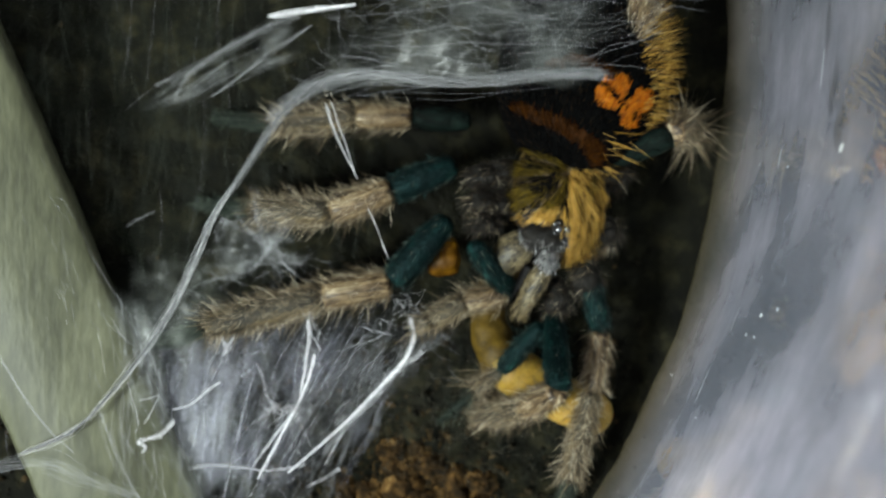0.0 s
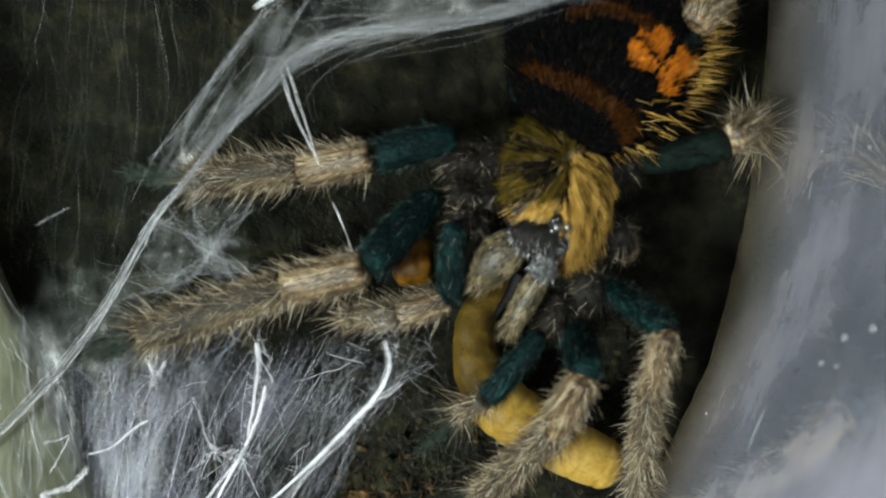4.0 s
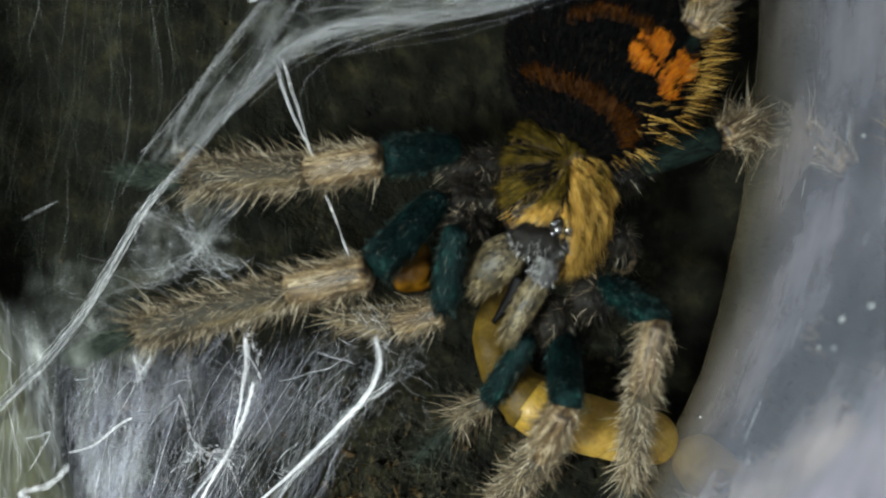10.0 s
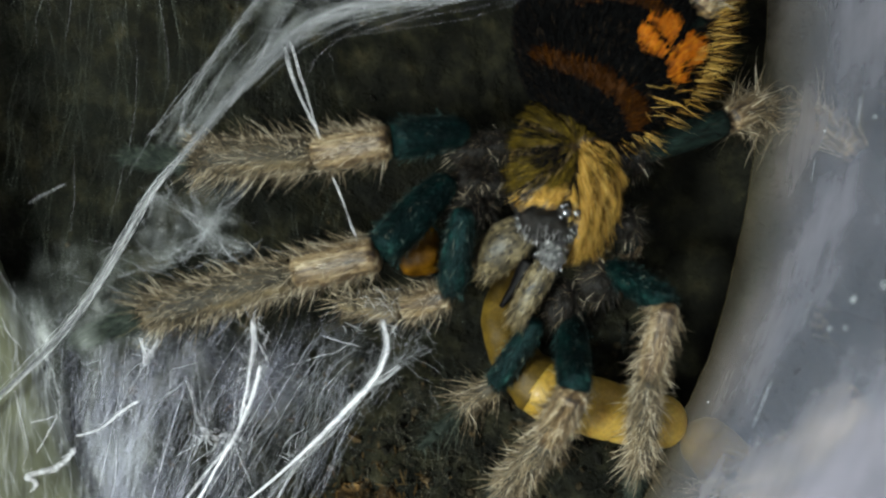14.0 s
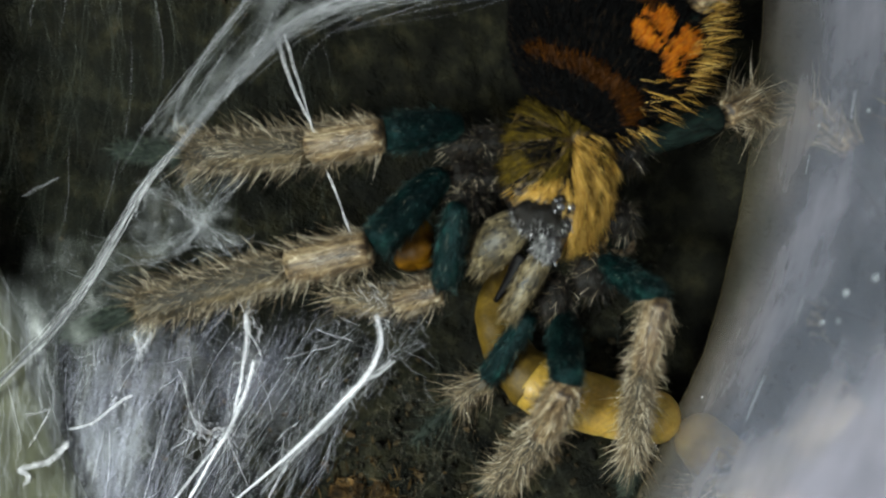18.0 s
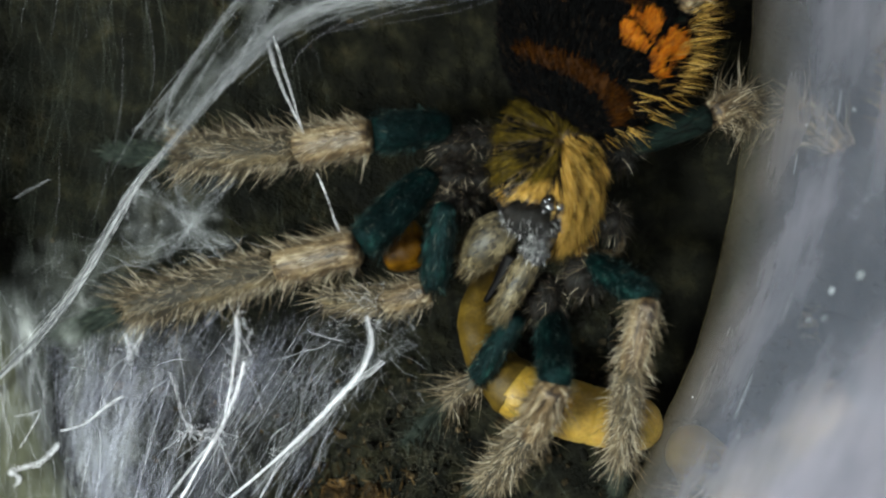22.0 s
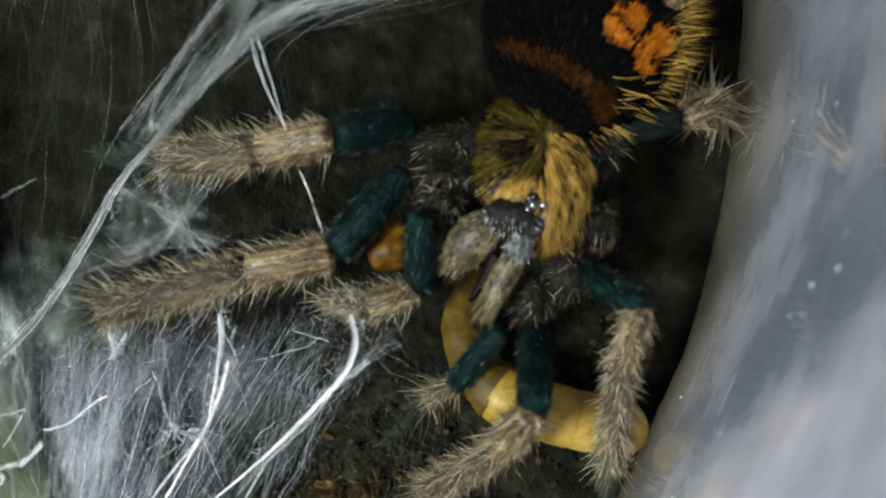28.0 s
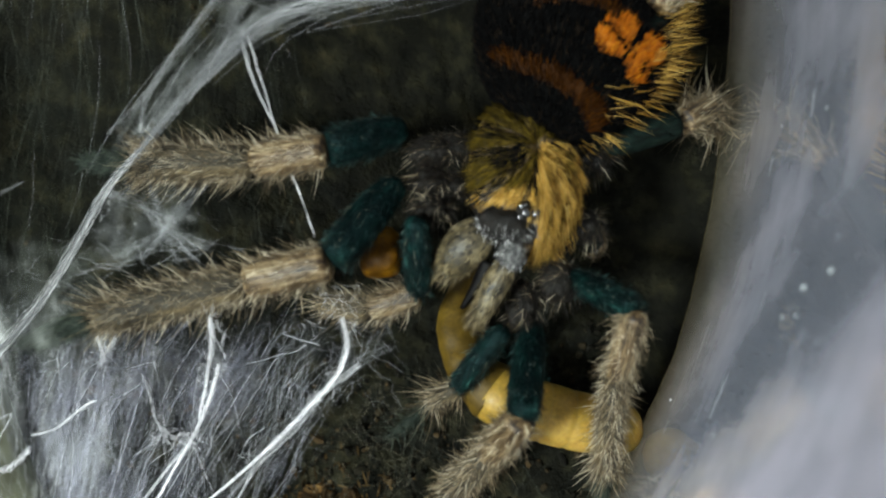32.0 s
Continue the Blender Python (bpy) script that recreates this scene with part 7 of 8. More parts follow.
    walk(leg_c[2], [(0, bone((-4.11, -24.87, 9.92), (-9.67, -28.58, -1.92))), (0.5, bone((0.56, -17.77, 18.39), (-6.09, -23.97, 8.27))), (1, bone((-3.16, -23.94, 11.16), (-8.58, -28.82, -0.31))), (1.5, bone((-4.09, -25.40, 8.04), (-11.82, -28.19, -2.79))), (2, bone((-5.25, -25.40, 10.41), (-11.85, -27.21, -1.34))), (2.5, bone((-2.06, -23.26, 13.37), (-10.63, -30.00, 5.24))), (4.5, bone((-0.62, -21.98, 13.75), (-5.32, -30.79, 4.51))), (5, bone((-0.87, -23.64, 12.12), (-3.33, -31.89, 1.59))), (6, bone((-1.51, -23.84, 11.85), (-4.55, -31.01, 0.70))), (13, bone((-1.47, -23.89, 11.81), (-4.58, -30.99, 0.64))), (24, bone((-1.72, -23.86, 11.76), (-4.98, -30.87, 0.57))), (24.5, bone((-1.46, -25.48, 10.95), (-4.17, -32.98, -0.07))), (25, bone((1.94, -14.94, 15.48), (-3.70, -27.32, 15.48))), (25.5, bone((-2.25, -21.88, 15.60), (-10.05, -27.88, 6.22))), (27.5, bone((-4.43, -28.20, 3.31), (-10.76, -32.72, -7.85))), (28, bone((-3.13, -25.68, 10.53), (-9.89, -31.56, 0.30))), (28.5, bone((-0.35, -20.29, 18.91), (-7.21, -27.48, 9.62))), (29, bone((2.35, -13.70, 18.28), (-3.60, -25.93, 18.28))), (29.5, bone((-0.99, -20.22, 17.36), (-8.12, -28.90, 9.69))), (30, bone((-2.97, -24.86, 11.29), (-7.18, -30.76, -0.22))), (31, bone((-3.08, -25.12, 10.59), (-7.22, -31.63, -0.61))), (32, bone((-3.08, -25.49, 9.36), (-6.98, -31.89, -1.98)))])
    walk(leg_c[3], [(0, bone((-9.67, -28.58, -1.92), (-18.67, -28.72, -1.92))), (0.5, bone((-6.09, -23.97, 8.27), (-14.83, -26.12, 8.27))), (1, bone((-8.58, -28.82, -0.31), (-17.39, -27.79, -1.85))), (1.5, bone((-11.82, -28.19, -2.79), (-19.56, -27.57, -7.35))), (2, bone((-11.85, -27.21, -1.34), (-19.55, -27.02, -6.00))), (2.5, bone((-10.63, -30.00, 5.24), (-16.74, -30.64, -1.34))), (4.5, bone((-5.32, -30.79, 4.51), (-8.82, -35.59, -2.25))), (5, bone((-3.33, -31.89, 1.59), (-7.06, -36.91, -4.88))), (6, bone((-4.55, -31.01, 0.70), (-8.34, -35.52, -6.09))), (13, bone((-4.58, -30.99, 0.64), (-8.42, -35.46, -6.16))), (24, bone((-4.98, -30.87, 0.57), (-8.91, -35.29, -6.21))), (24.5, bone((-4.17, -32.98, -0.07), (-7.62, -37.84, -6.81))), (25, bone((-3.70, -27.32, 15.48), (-6.75, -31.60, 8.17))), (25.5, bone((-10.05, -27.88, 6.22), (-15.84, -31.53, 0.37))), (27.5, bone((-10.76, -32.72, -7.85), (-18.51, -33.18, -12.40))), (28, bone((-9.89, -31.56, 0.30), (-16.01, -33.65, -5.96))), (28.5, bone((-7.21, -27.48, 9.62), (-13.69, -30.01, 3.91))), (29, bone((-3.60, -25.93, 18.28), (-7.19, -30.28, 11.26))), (29.5, bone((-8.12, -28.90, 9.69), (-12.23, -33.29, 3.00))), (30, bone((-7.18, -30.76, -0.22), (-11.95, -35.07, -6.52))), (31, bone((-7.22, -31.63, -0.61), (-12.24, -35.99, -6.67))), (32, bone((-6.98, -31.89, -1.98), (-12.04, -36.29, -7.98)))])
    walk(leg_d[0], [(0, bone((3.08, -8.10, 9.00), (4.81, -16.12, 9.00))), (0.5, bone((3.30, -9.73, 9.00), (5.12, -17.72, 9.00))), (1, bone((3.73, -9.24, 9.00), (5.38, -17.27, 9.00))), (1.5, bone((3.97, -9.02, 9.00), (6.96, -16.66, 9.00))), (2, bone((4.77, -7.19, 9.00), (5.33, -2.90, 15.97))), (2.5, bone((4.49, -9.64, 9.00), (7.94, -10.92, 16.33))), (4.5, bone((4.79, -9.78, 9.00), (8.76, -13.05, 15.39))), (5, bone((4.62, -9.50, 9.00), (8.59, -12.85, 15.35))), (6, bone((4.14, -8.90, 9.00), (7.81, -11.69, 15.78))), (13, bone((4.14, -8.90, 9.00), (7.87, -11.76, 15.71))), (24, bone((3.81, -8.82, 9.00), (7.70, -11.77, 15.59))), (25, bone((4.73, -10.04, 9.00), (8.70, -12.85, 15.60))), (27.5, bone((4.51, -10.07, 9.00), (8.46, -12.52, 15.76))), (28.5, bone((4.63, -9.69, 9.00), (8.73, -12.99, 15.29))), (29, bone((5.39, -9.70, 9.00), (9.12, -12.73, 15.64))), (30, bone((4.49, -9.40, 9.00), (8.57, -12.74, 15.28))), (32, bone((4.29, -9.65, 9.00), (8.80, -12.44, 15.26)))])
    walk(leg_d[1], [(0, bone((4.81, -16.12, 9.00), (3.90, -23.06, 9.00))), (0.5, bone((5.12, -17.72, 9.00), (4.00, -24.64, 9.00))), (1, bone((5.38, -17.27, 9.00), (4.27, -24.18, 9.00))), (1.5, bone((6.96, -16.66, 9.00), (5.76, -23.55, 9.00))), (2, bone((5.33, -2.90, 15.97), (5.87, -9.88, 15.97))), (2.5, bone((7.94, -10.92, 16.33), (6.86, -17.64, 14.69))), (4.5, bone((8.76, -13.05, 15.39), (7.95, -19.19, 12.13))), (5, bone((8.59, -12.85, 15.35), (7.81, -18.96, 12.03))), (6, bone((7.81, -11.69, 15.78), (6.91, -18.17, 13.29))), (13, bone((7.87, -11.76, 15.71), (6.98, -18.24, 13.22))), (24, bone((7.70, -11.77, 15.59), (6.78, -18.25, 13.09))), (25, bone((8.70, -12.85, 15.60), (7.46, -18.75, 12.04))), (27.5, bone((8.46, -12.52, 15.76), (7.18, -18.50, 12.35))), (28.5, bone((8.73, -12.99, 15.29), (7.83, -18.33, 10.86))), (29, bone((9.12, -12.73, 15.64), (7.96, -18.26, 11.50))), (30, bone((8.57, -12.74, 15.28), (7.57, -18.49, 11.41))), (32, bone((8.80, -12.44, 15.26), (7.80, -18.45, 11.81)))])
    walk(leg_d[2], [(0, bone((3.90, -23.06, 9.00), (1.26, -33.32, 9.00))), (0.5, bone((4.00, -24.64, 9.00), (1.85, -35.01, 9.00))), (1, bone((4.27, -24.18, 9.00), (1.69, -34.47, 9.00))), (1.5, bone((5.76, -23.55, 9.00), (2.75, -32.09, 3.48))), (2, bone((5.87, -9.88, 15.97), (5.56, -20.47, 15.97))), (2.5, bone((6.86, -17.64, 14.69), (6.95, -28.24, 14.69))), (4.5, bone((7.95, -19.19, 12.13), (7.61, -28.82, 7.70))), (5, bone((7.81, -18.96, 12.03), (7.24, -28.53, 7.50))), (6, bone((6.91, -18.17, 13.29), (7.14, -27.23, 7.78))), (13, bone((6.98, -18.24, 13.22), (7.21, -27.31, 7.73))), (24, bone((6.78, -18.25, 13.09), (7.04, -27.34, 7.65))), (25, bone((7.46, -18.75, 12.04), (7.12, -28.58, 8.10))), (27.5, bone((7.18, -18.50, 12.35), (7.21, -28.01, 7.67))), (28.5, bone((7.83, -18.33, 10.86), (7.55, -27.85, 6.21))), (29, bone((7.96, -18.26, 11.50), (7.46, -27.74, 6.78))), (30, bone((7.57, -18.49, 11.41), (7.11, -27.78, 6.31))), (32, bone((7.80, -18.45, 11.81), (7.69, -27.78, 6.79)))])
    walk(leg_d[3], [(0, bone((1.26, -33.32, 9.00), (0.31, -39.34, 5.55))), (0.5, bone((1.85, -35.01, 9.00), (0.85, -39.04, 3.36))), (1, bone((1.69, -34.47, 9.00), (0.71, -37.94, 3.00))), (1.5, bone((2.75, -32.09, 3.48), (2.04, -36.75, -1.70))), (2, bone((5.56, -20.47, 15.97), (5.56, -26.60, 12.57))), (2.5, bone((6.95, -28.24, 14.69), (6.75, -31.49, 8.50))), (4.5, bone((7.61, -28.82, 7.70), (7.80, -33.49, 2.50))), (5, bone((7.24, -28.53, 7.50), (7.49, -32.92, 2.06))), (6, bone((7.14, -27.23, 7.78), (7.69, -31.34, 2.15))), (13, bone((7.21, -27.31, 7.73), (7.75, -31.41, 2.09))), (24, bone((7.04, -27.34, 7.65), (7.55, -31.43, 1.99))), (25, bone((7.12, -28.58, 8.10), (7.50, -32.74, 2.48))), (27.5, bone((7.21, -28.01, 7.67), (7.61, -32.01, 1.94))), (28.5, bone((7.55, -27.85, 6.21), (8.17, -31.77, 0.44))), (29, bone((7.46, -27.74, 6.78), (8.08, -31.64, 1.01))), (30, bone((7.11, -27.78, 6.31), (7.74, -31.66, 0.52))), (32, bone((7.69, -27.78, 6.79), (8.17, -31.74, 1.04)))])
    walk(leg_e[0], [(0, bone((4.98, 2.60, 7.00), (12.09, 5.45, 12.45))), (1, bone((6.47, 2.77, 7.00), (13.23, 4.52, 13.29))), (2, bone((7.16, 3.21, 7.00), (12.94, 4.56, 14.29))), (2.5, bone((7.63, 2.14, 7.00), (13.49, 3.67, 14.19))), (4.5, bone((8.24, 1.18, 7.00), (14.80, 3.00, 13.48))), (6, bone((6.79, 1.34, 7.00), (15.62, 4.58, 7.00))), (13, bone((6.79, 1.34, 7.00), (15.62, 4.58, 7.00))), (24, bone((6.47, 1.42, 7.00), (15.29, 4.66, 7.00))), (28, bone((4.80, 2.11, 7.00), (13.93, 4.34, 7.00))), (32, bone((5.91, 1.80, 7.00), (14.87, 4.64, 7.00)))])
    walk(leg_e[1], [(0, bone((12.09, 5.45, 12.45), (14.62, 7.13, 7.87))), (1, bone((13.23, 4.52, 13.29), (16.01, 5.84, 8.74))), (2, bone((12.94, 4.56, 14.29), (15.99, 6.14, 9.99))), (2.5, bone((13.49, 3.67, 14.19), (16.48, 5.25, 9.85))), (4.5, bone((14.80, 3.00, 13.48), (17.82, 4.76, 9.24))), (6, bone((15.62, 4.58, 7.00), (19.40, 6.48, 3.48))), (13, bone((15.62, 4.58, 7.00), (19.40, 6.47, 3.49))), (24, bone((15.29, 4.66, 7.00), (19.09, 6.54, 3.49))), (28, bone((13.93, 4.34, 7.00), (17.75, 6.34, 3.59))), (32, bone((14.87, 4.64, 7.00), (18.49, 6.66, 3.38)))])
    walk(leg_e[2], [(0, bone((14.62, 7.13, 7.87), (17.04, 5.63, 0.39))), (1, bone((16.01, 5.84, 8.74), (18.50, 4.44, 1.26))), (2, bone((15.99, 6.14, 9.99), (18.67, 4.91, 2.55))), (2.5, bone((16.48, 5.25, 9.85), (19.15, 4.45, 2.35))), (4.5, bone((17.82, 4.76, 9.24), (21.04, 3.89, 1.96))), (6, bone((19.40, 6.48, 3.48), (22.67, 6.22, -3.81))), (13, bone((19.40, 6.47, 3.49), (22.65, 6.25, -3.82))), (24, bone((19.09, 6.54, 3.49), (22.28, 6.37, -3.84))), (28, bone((17.75, 6.34, 3.59), (20.61, 6.37, -3.88))), (32, bone((18.49, 6.66, 3.38), (21.59, 6.69, -3.99)))])
    walk(leg_e[3], [(0, bone((17.04, 5.63, 0.39), (18.06, 5.00, -4.46))), (1, bone((18.50, 4.44, 1.26), (19.56, 3.85, -3.59))), (2, bone((18.67, 4.91, 2.55), (19.80, 4.39, -2.29))), (2.5, bone((19.15, 4.45, 2.35), (20.28, 4.11, -2.51))), (4.5, bone((21.04, 3.89, 1.96), (22.40, 3.52, -2.83))), (6, bone((22.67, 6.22, -3.81), (24.07, 6.11, -8.61))), (13, bone((22.65, 6.25, -3.82), (24.04, 6.16, -8.62))), (24, bone((22.28, 6.37, -3.84), (23.64, 6.30, -8.65))), (28, bone((20.61, 6.37, -3.88), (21.82, 6.38, -8.74))), (32, bone((21.59, 6.69, -3.99), (22.90, 6.70, -8.82)))])
    walk(leg_f[0], [(0, bone((1.57, -4.67, 3.00), (5.92, -7.47, -3.11))), (2.5, bone((4.05, -4.42, 3.00), (8.55, -7.11, -3.04))), (6, bone((3.82, -4.29, 3.00), (8.45, -6.81, -3.01))), (13, bone((3.81, -4.27, 3.00), (8.41, -6.75, -3.06))), (24, bone((3.46, -4.18, 3.00), (7.98, -6.59, -3.14))), (32, bone((3.76, -3.84, 3.00), (8.32, -6.17, -3.15)))])
    walk(leg_f[1], [(0, bone((5.92, -7.47, -3.11), (7.18, -8.33, -8.39))), (2.5, bone((8.55, -7.11, -3.04), (9.92, -7.94, -8.30))), (6, bone((8.45, -6.81, -3.01), (9.88, -7.57, -8.27))), (13, bone((8.41, -6.75, -3.06), (9.82, -7.49, -8.32))), (24, bone((7.98, -6.59, -3.14), (9.36, -7.30, -8.42))), (32, bone((8.32, -6.17, -3.15), (9.71, -6.86, -8.42)))])
    walk(leg_f[2], [(0, bone((7.18, -8.33, -8.39), (8.35, -8.82, -14.26))), (2.5, bone((9.92, -7.94, -8.30), (11.20, -8.40, -14.14))), (6, bone((9.88, -7.57, -8.27), (11.20, -7.98, -14.11))), (13, bone((9.82, -7.49, -8.32), (11.13, -7.88, -14.16))), (24, bone((9.36, -7.30, -8.42), (10.64, -7.67, -14.27))), (32, bone((9.71, -6.86, -8.42), (11.00, -7.20, -14.27)))])
    walk(leg_f[3], [(0, bone((8.35, -8.82, -14.26), (8.74, -8.99, -17.23))), (2.5, bone((11.20, -8.40, -14.14), (11.62, -8.56, -17.11))), (6, bone((11.20, -7.98, -14.11), (11.64, -8.12, -17.07))), (13, bone((11.13, -7.88, -14.16), (11.57, -8.01, -17.13))), (24, bone((10.64, -7.67, -14.27), (11.06, -7.79, -17.24))), (32, bone((11.00, -7.20, -14.27), (11.43, -7.31, -17.24)))])
    walk(leg_g[0], [(0, bone((-9.32, 7.88, 2.50), (-16.29, 8.49, 2.50))), (1, bone((-8.39, 7.86, 2.50), (-11.39, 9.96, -3.46))), (2, bone((-5.49, 10.49, 2.50), (-7.65, 12.18, -3.94))), (2.5, bone((-4.67, 8.34, 2.50), (-7.08, 10.27, -3.78))), (4.5, bone((-2.24, 8.24, 2.50), (-0.31, 11.47, -3.40))), (6, bone((-2.03, 8.85, 2.50), (0.01, 11.84, -3.49))), (13, bone((-2.01, 9.04, 2.50), (0.19, 12.61, -3.10))), (24, bone((-2.50, 9.23, 2.50), (-0.38, 12.87, -3.10))), (32, bone((-2.14, 9.69, 2.50), (-0.01, 13.38, -3.05)))])
    walk(leg_g[1], [(0, bone((-16.29, 8.49, 2.50), (-23.09, 8.75, 2.50))), (1, bone((-11.39, 9.96, -3.46), (-18.16, 10.60, -3.46))), (2, bone((-7.65, 12.18, -3.94), (-14.45, 12.45, -3.94))), (2.5, bone((-7.08, 10.27, -3.78), (-13.85, 10.90, -3.78))), (4.5, bone((-0.31, 11.47, -3.40), (1.68, 15.74, -8.31))), (6, bone((0.01, 11.84, -3.49), (1.67, 17.11, -7.46))), (13, bone((0.19, 12.61, -3.10), (2.14, 17.43, -7.49))), (24, bone((-0.38, 12.87, -3.10), (1.51, 17.72, -7.46))), (32, bone((-0.01, 13.38, -3.05), (1.90, 18.27, -7.37)))])
    walk(leg_g[2], [(0, bone((-23.09, 8.75, 2.50), (-33.06, 8.08, 2.50))), (1, bone((-18.16, 10.60, -3.46), (-28.14, 11.33, -3.46))), (2, bone((-14.45, 12.45, -3.94), (-24.45, 12.32, -3.94))), (2.5, bone((-13.85, 10.90, -3.78), (-22.14, 11.93, -9.27))), (4.5, bone((1.68, 15.74, -8.31), (2.94, 21.07, -16.68))), (6, bone((1.67, 17.11, -7.46), (3.32, 22.55, -15.69))), (13, bone((2.14, 17.43, -7.49), (3.72, 22.97, -15.66))), (24, bone((1.51, 17.72, -7.46), (2.95, 23.35, -15.60))), (32, bone((1.90, 18.27, -7.37), (3.38, 23.99, -15.44)))])
    walk(leg_g[3], [(0, bone((-33.06, 8.08, 2.50), (-40.01, 8.90, 2.50))), (1, bone((-28.14, 11.33, -3.46), (-35.09, 12.15, -3.46))), (2, bone((-24.45, 12.32, -3.94), (-31.39, 13.18, -3.94))), (2.5, bone((-22.14, 11.93, -9.27), (-29.11, 12.58, -9.27))), (4.5, bone((2.94, 21.07, -16.68), (3.55, 23.65, -23.15))), (6, bone((3.32, 22.55, -15.69), (4.13, 25.19, -22.12))), (13, bone((3.72, 22.97, -15.66), (4.49, 25.66, -22.08))), (24, bone((2.95, 23.35, -15.60), (3.65, 26.09, -22.01))), (32, bone((3.38, 23.99, -15.44), (4.10, 26.78, -21.82)))])
    walk(leg_h[0], [(0, bone((6.01, 12.90, 11.00), (7.28, 15.37, 12.59))), (2.5, bone((8.30, 12.27, 11.00), (9.73, 14.02, 13.27))), (4.5, bone((10.61, 10.71, 11.00), (11.19, 12.15, 13.80))), (13, bone((10.03, 11.38, 11.00), (10.62, 12.79, 13.81))), (24, bone((9.70, 11.46, 11.00), (10.32, 12.85, 13.82))), (32, bone((10.00, 11.78, 11.00), (10.61, 13.16, 13.82)))])
    walk(leg_h[1], [(0, bone((7.28, 15.37, 12.59), (9.32, 19.93, 12.59))), (2.5, bone((9.73, 14.02, 13.27), (11.77, 18.58, 13.27))), (4.5, bone((11.19, 12.15, 13.80), (13.47, 15.98, 11.54))), (13, bone((10.62, 12.79, 13.81), (12.88, 16.75, 11.77))), (24, bone((10.32, 12.85, 13.82), (12.53, 16.86, 11.81))), (32, bone((10.61, 13.16, 13.82), (13.07, 17.51, 13.82)))])
    walk(leg_h[2], [(0, bone((9.32, 19.93, 12.59), (10.69, 25.60, 7.11))), (2.5, bone((11.77, 18.58, 13.27), (13.68, 23.81, 7.52))), (4.5, bone((13.47, 15.98, 11.54), (15.84, 21.89, 6.69))), (13, bone((12.88, 16.75, 11.77), (15.14, 22.73, 6.97))), (24, bone((12.53, 16.86, 11.81), (14.71, 22.87, 7.00))), (32, bone((13.07, 17.51, 13.82), (14.74, 22.86, 8.12)))])
    walk(leg_h[3], [(0, bone((10.69, 25.60, 7.11), (11.31, 28.14, 2.85))), (2.5, bone((13.68, 23.81, 7.52), (14.52, 26.13, 3.17))), (4.5, bone((15.84, 21.89, 6.69), (16.92, 24.60, 2.64))), (13, bone((15.14, 22.73, 6.97), (16.18, 25.48, 2.92))), (24, bone((14.71, 22.87, 7.00), (15.71, 25.64, 2.96))), (32, bone((14.74, 22.86, 8.12), (15.49, 25.25, 3.79)))])
    # the upper web sags back after the leg that lifted it is drawn in
    hinge, bend_at, slack_at = mm(-35.77, -9.88, 0.29, ROOT_TILT), mm(-16.0, 13.4, 8.7), mm(-13.0, 23.0, 9.0)
    for group, own, keys in ((foot_silk, hinge, ((0, 0), (32, 0))), (veil_silk, bend_at, ((0, -17), (0.3, -15), (0.6, -12), (1, -8), (1.5, -4), (2, -1.5), (2.5, 0), (32, 0))),
                             (loose_silk, slack_at, ((0, -32), (0.3, -30), (0.6, -19), (0.9, -7), (1.2, -4), (1.6, -1), (2, 0), (32, 0)))):
        times = [0, 0.3, 0.6, 1, 1.5, 2, 2.5, 32] if own != hinge else [0, 0.5, 1, 2, 32]
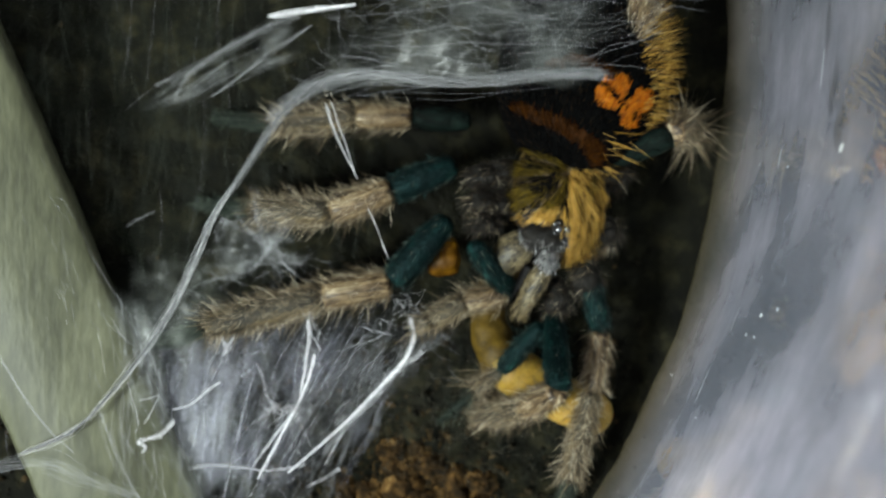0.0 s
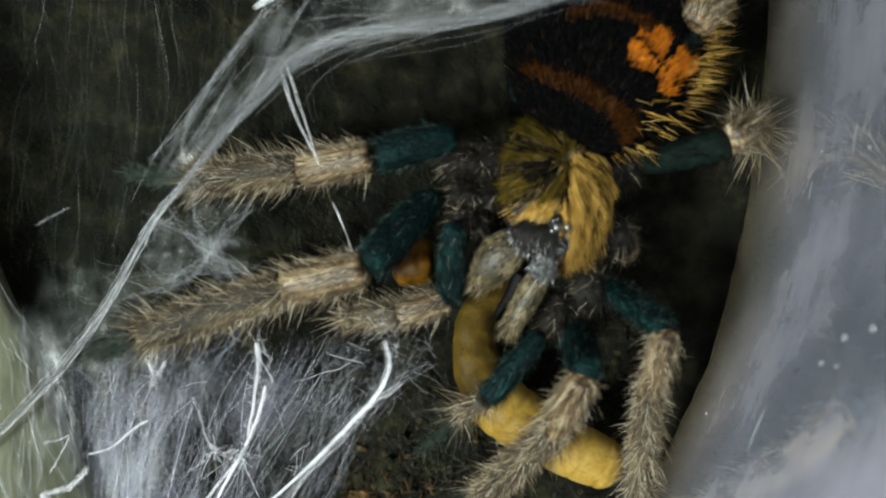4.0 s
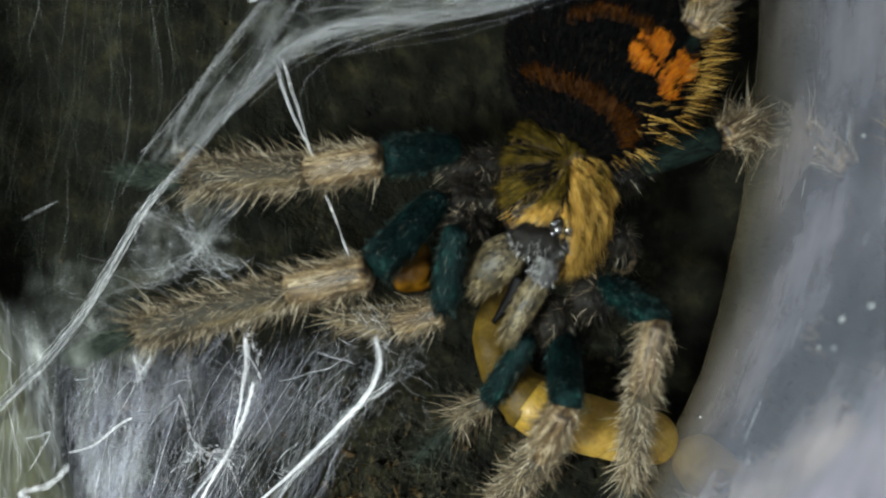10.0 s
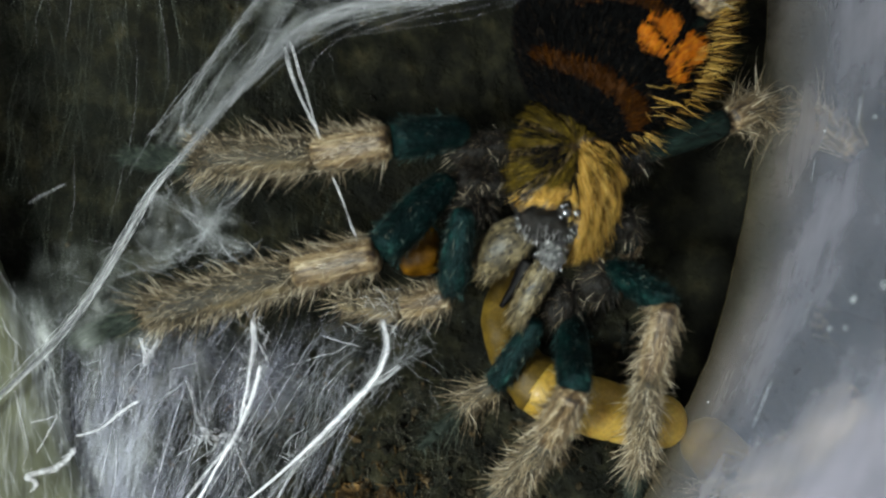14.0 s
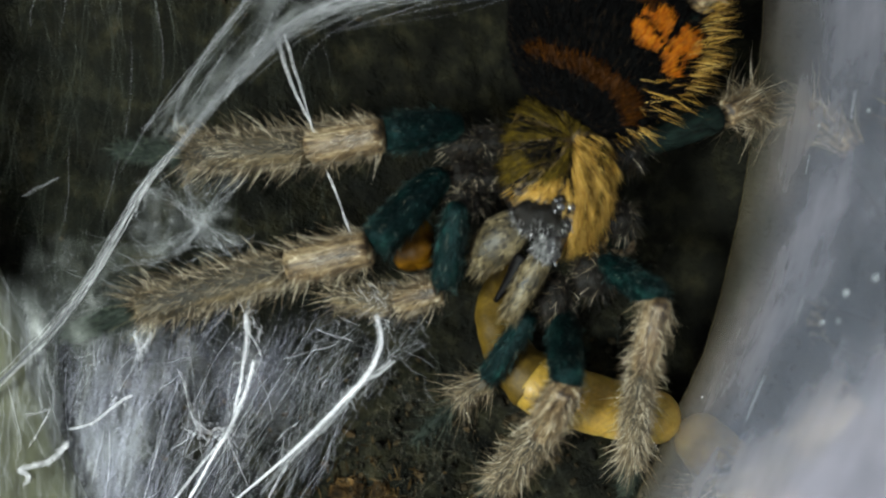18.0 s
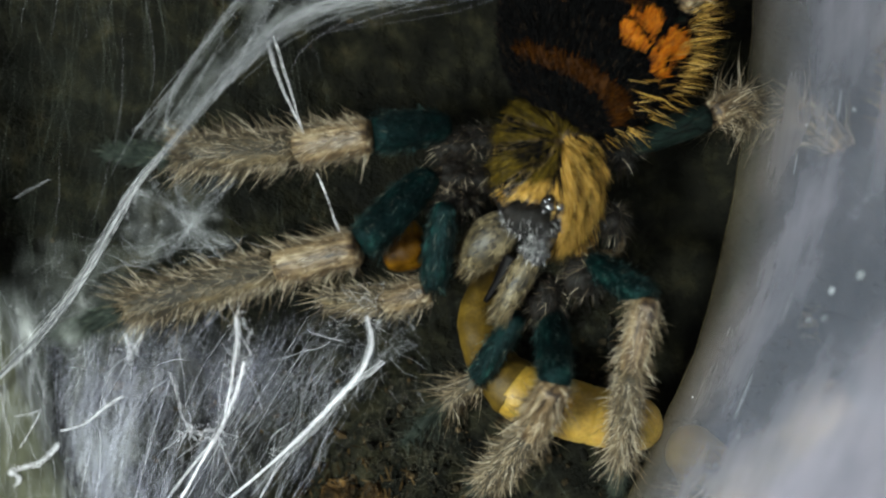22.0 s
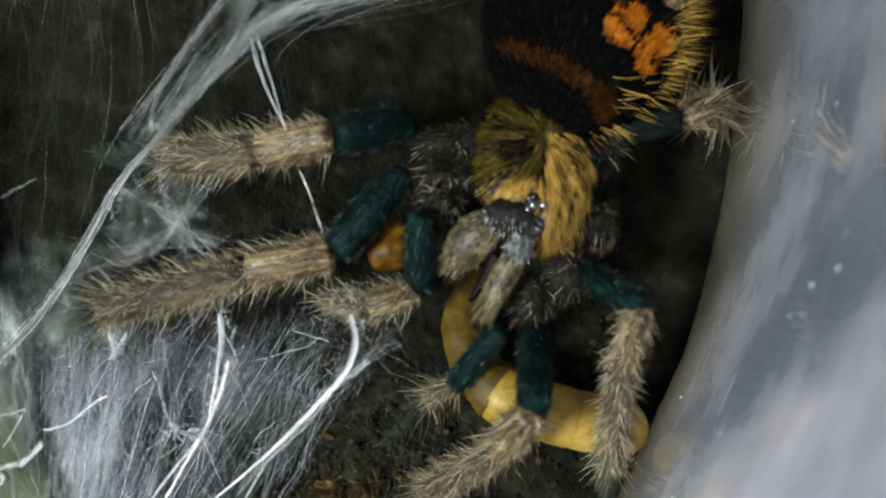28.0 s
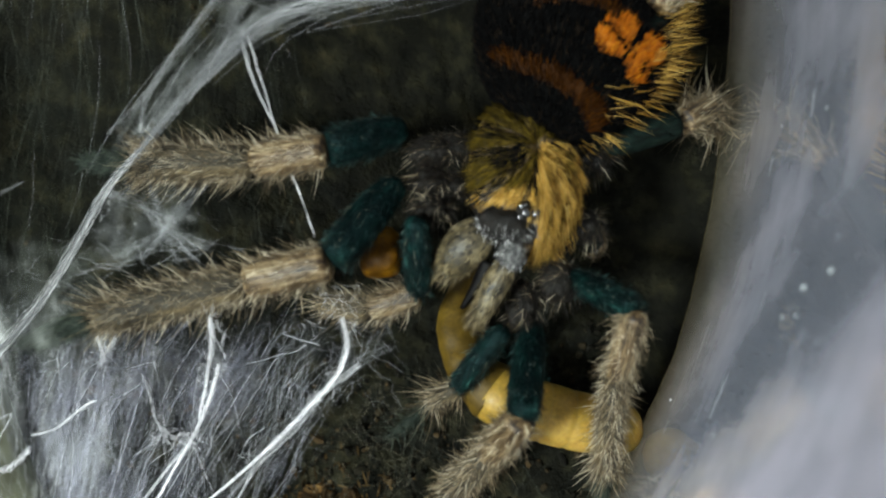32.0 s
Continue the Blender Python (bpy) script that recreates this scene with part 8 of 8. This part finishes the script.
        for silk in group:
            rows = []
            for t in times:
                lift = float(np.interp(t, (0, 0.5, 1, 2), (5.0, 3.2, 1.2, 0.0)))
                swing = float(np.interp(t, [k for k, _ in keys], [v for _, v in keys]))
                rows.append((t, hinge @ pose(0, 0, 0, 0, 0, lift) @ hinge.inverted() @ own @ pose(0, 0, 0, 0, 0, swing) @ own.inverted()))
            walk(silk, rows)
    walk(worm, [(0, mm(7.06, -13.05, -7.76, 0, 0, -16.0)), (0.5, mm(7.30, -11.62, -7.57, 0, 0, -16.0)), (1, mm(7.71, -11.09, -7.55, 0, 0, -16.0)), (2, mm(6.23, -11.06, -7.66, 0, 0, -16.0)), (2.5, mm(6.07, -11.18, -7.75, 0, 0, -16.0)), (4.5, mm(6.49, -13.62, -8.39, 0, 0, -16.0)), (5, mm(6.38, -13.37, -8.35, 0, 0, -16.0)), (5.5, mm(8.34, -13.65, -8.27, 0, 0, -8.8)), (6, mm(10.73, -14.05, -8.26, 0, 0, -3.2)), (7, mm(10.05, -14.38, -8.27)), (8, mm(10.56, -13.36, -8.09)), (9.5, mm(10.83, -12.98, -8.03)), (10, mm(10.87, -12.72, -7.99)), (13, mm(11.02, -12.53, -7.95)), (20.5, mm(10.84, -12.62, -7.97)), (21, mm(10.50, -13.09, -8.05)), (24, mm(9.99, -13.30, -8.09)), (25, mm(10.13, -13.52, -8.14)), (27.5, mm(10.47, -13.24, -8.09)), (28, mm(9.83, -13.54, -8.14)), (29, mm(10.48, -13.43, -8.13)), (30, mm(9.61, -12.62, -7.98)), (32, mm(10.28, -13.26, -8.09))])
    walk(abdomen_part, [(0, Matrix.Translation((-0.00198, -0.00066, 0)) @ ABD), (1, Matrix.Translation((-0.00048, -0.00105, 0)) @ ABD), (2, Matrix.Translation((-0.00010, 0.00000, 0)) @ ABD), (2.5, Matrix.Translation((0.00021, -0.00067, 0)) @ ABD), (4.5, Matrix.Translation((-0.00000, -0.00000, 0)) @ ABD), (6, Matrix.Translation((-0.00000, -0.00000, 0)) @ ABD), (13, Matrix.Translation((0.00000, 0.00000, 0)) @ ABD), (24, Matrix.Translation((-0.00000, 0.00000, 0)) @ ABD), (25, Matrix.Translation((-0.00000, -0.00000, 0)) @ ABD), (28, Matrix.Translation((-0.00000, -0.00000, 0)) @ ABD), (32, Matrix.Translation((-0.00000, 0.00000, 0)) @ ABD)])


motions()
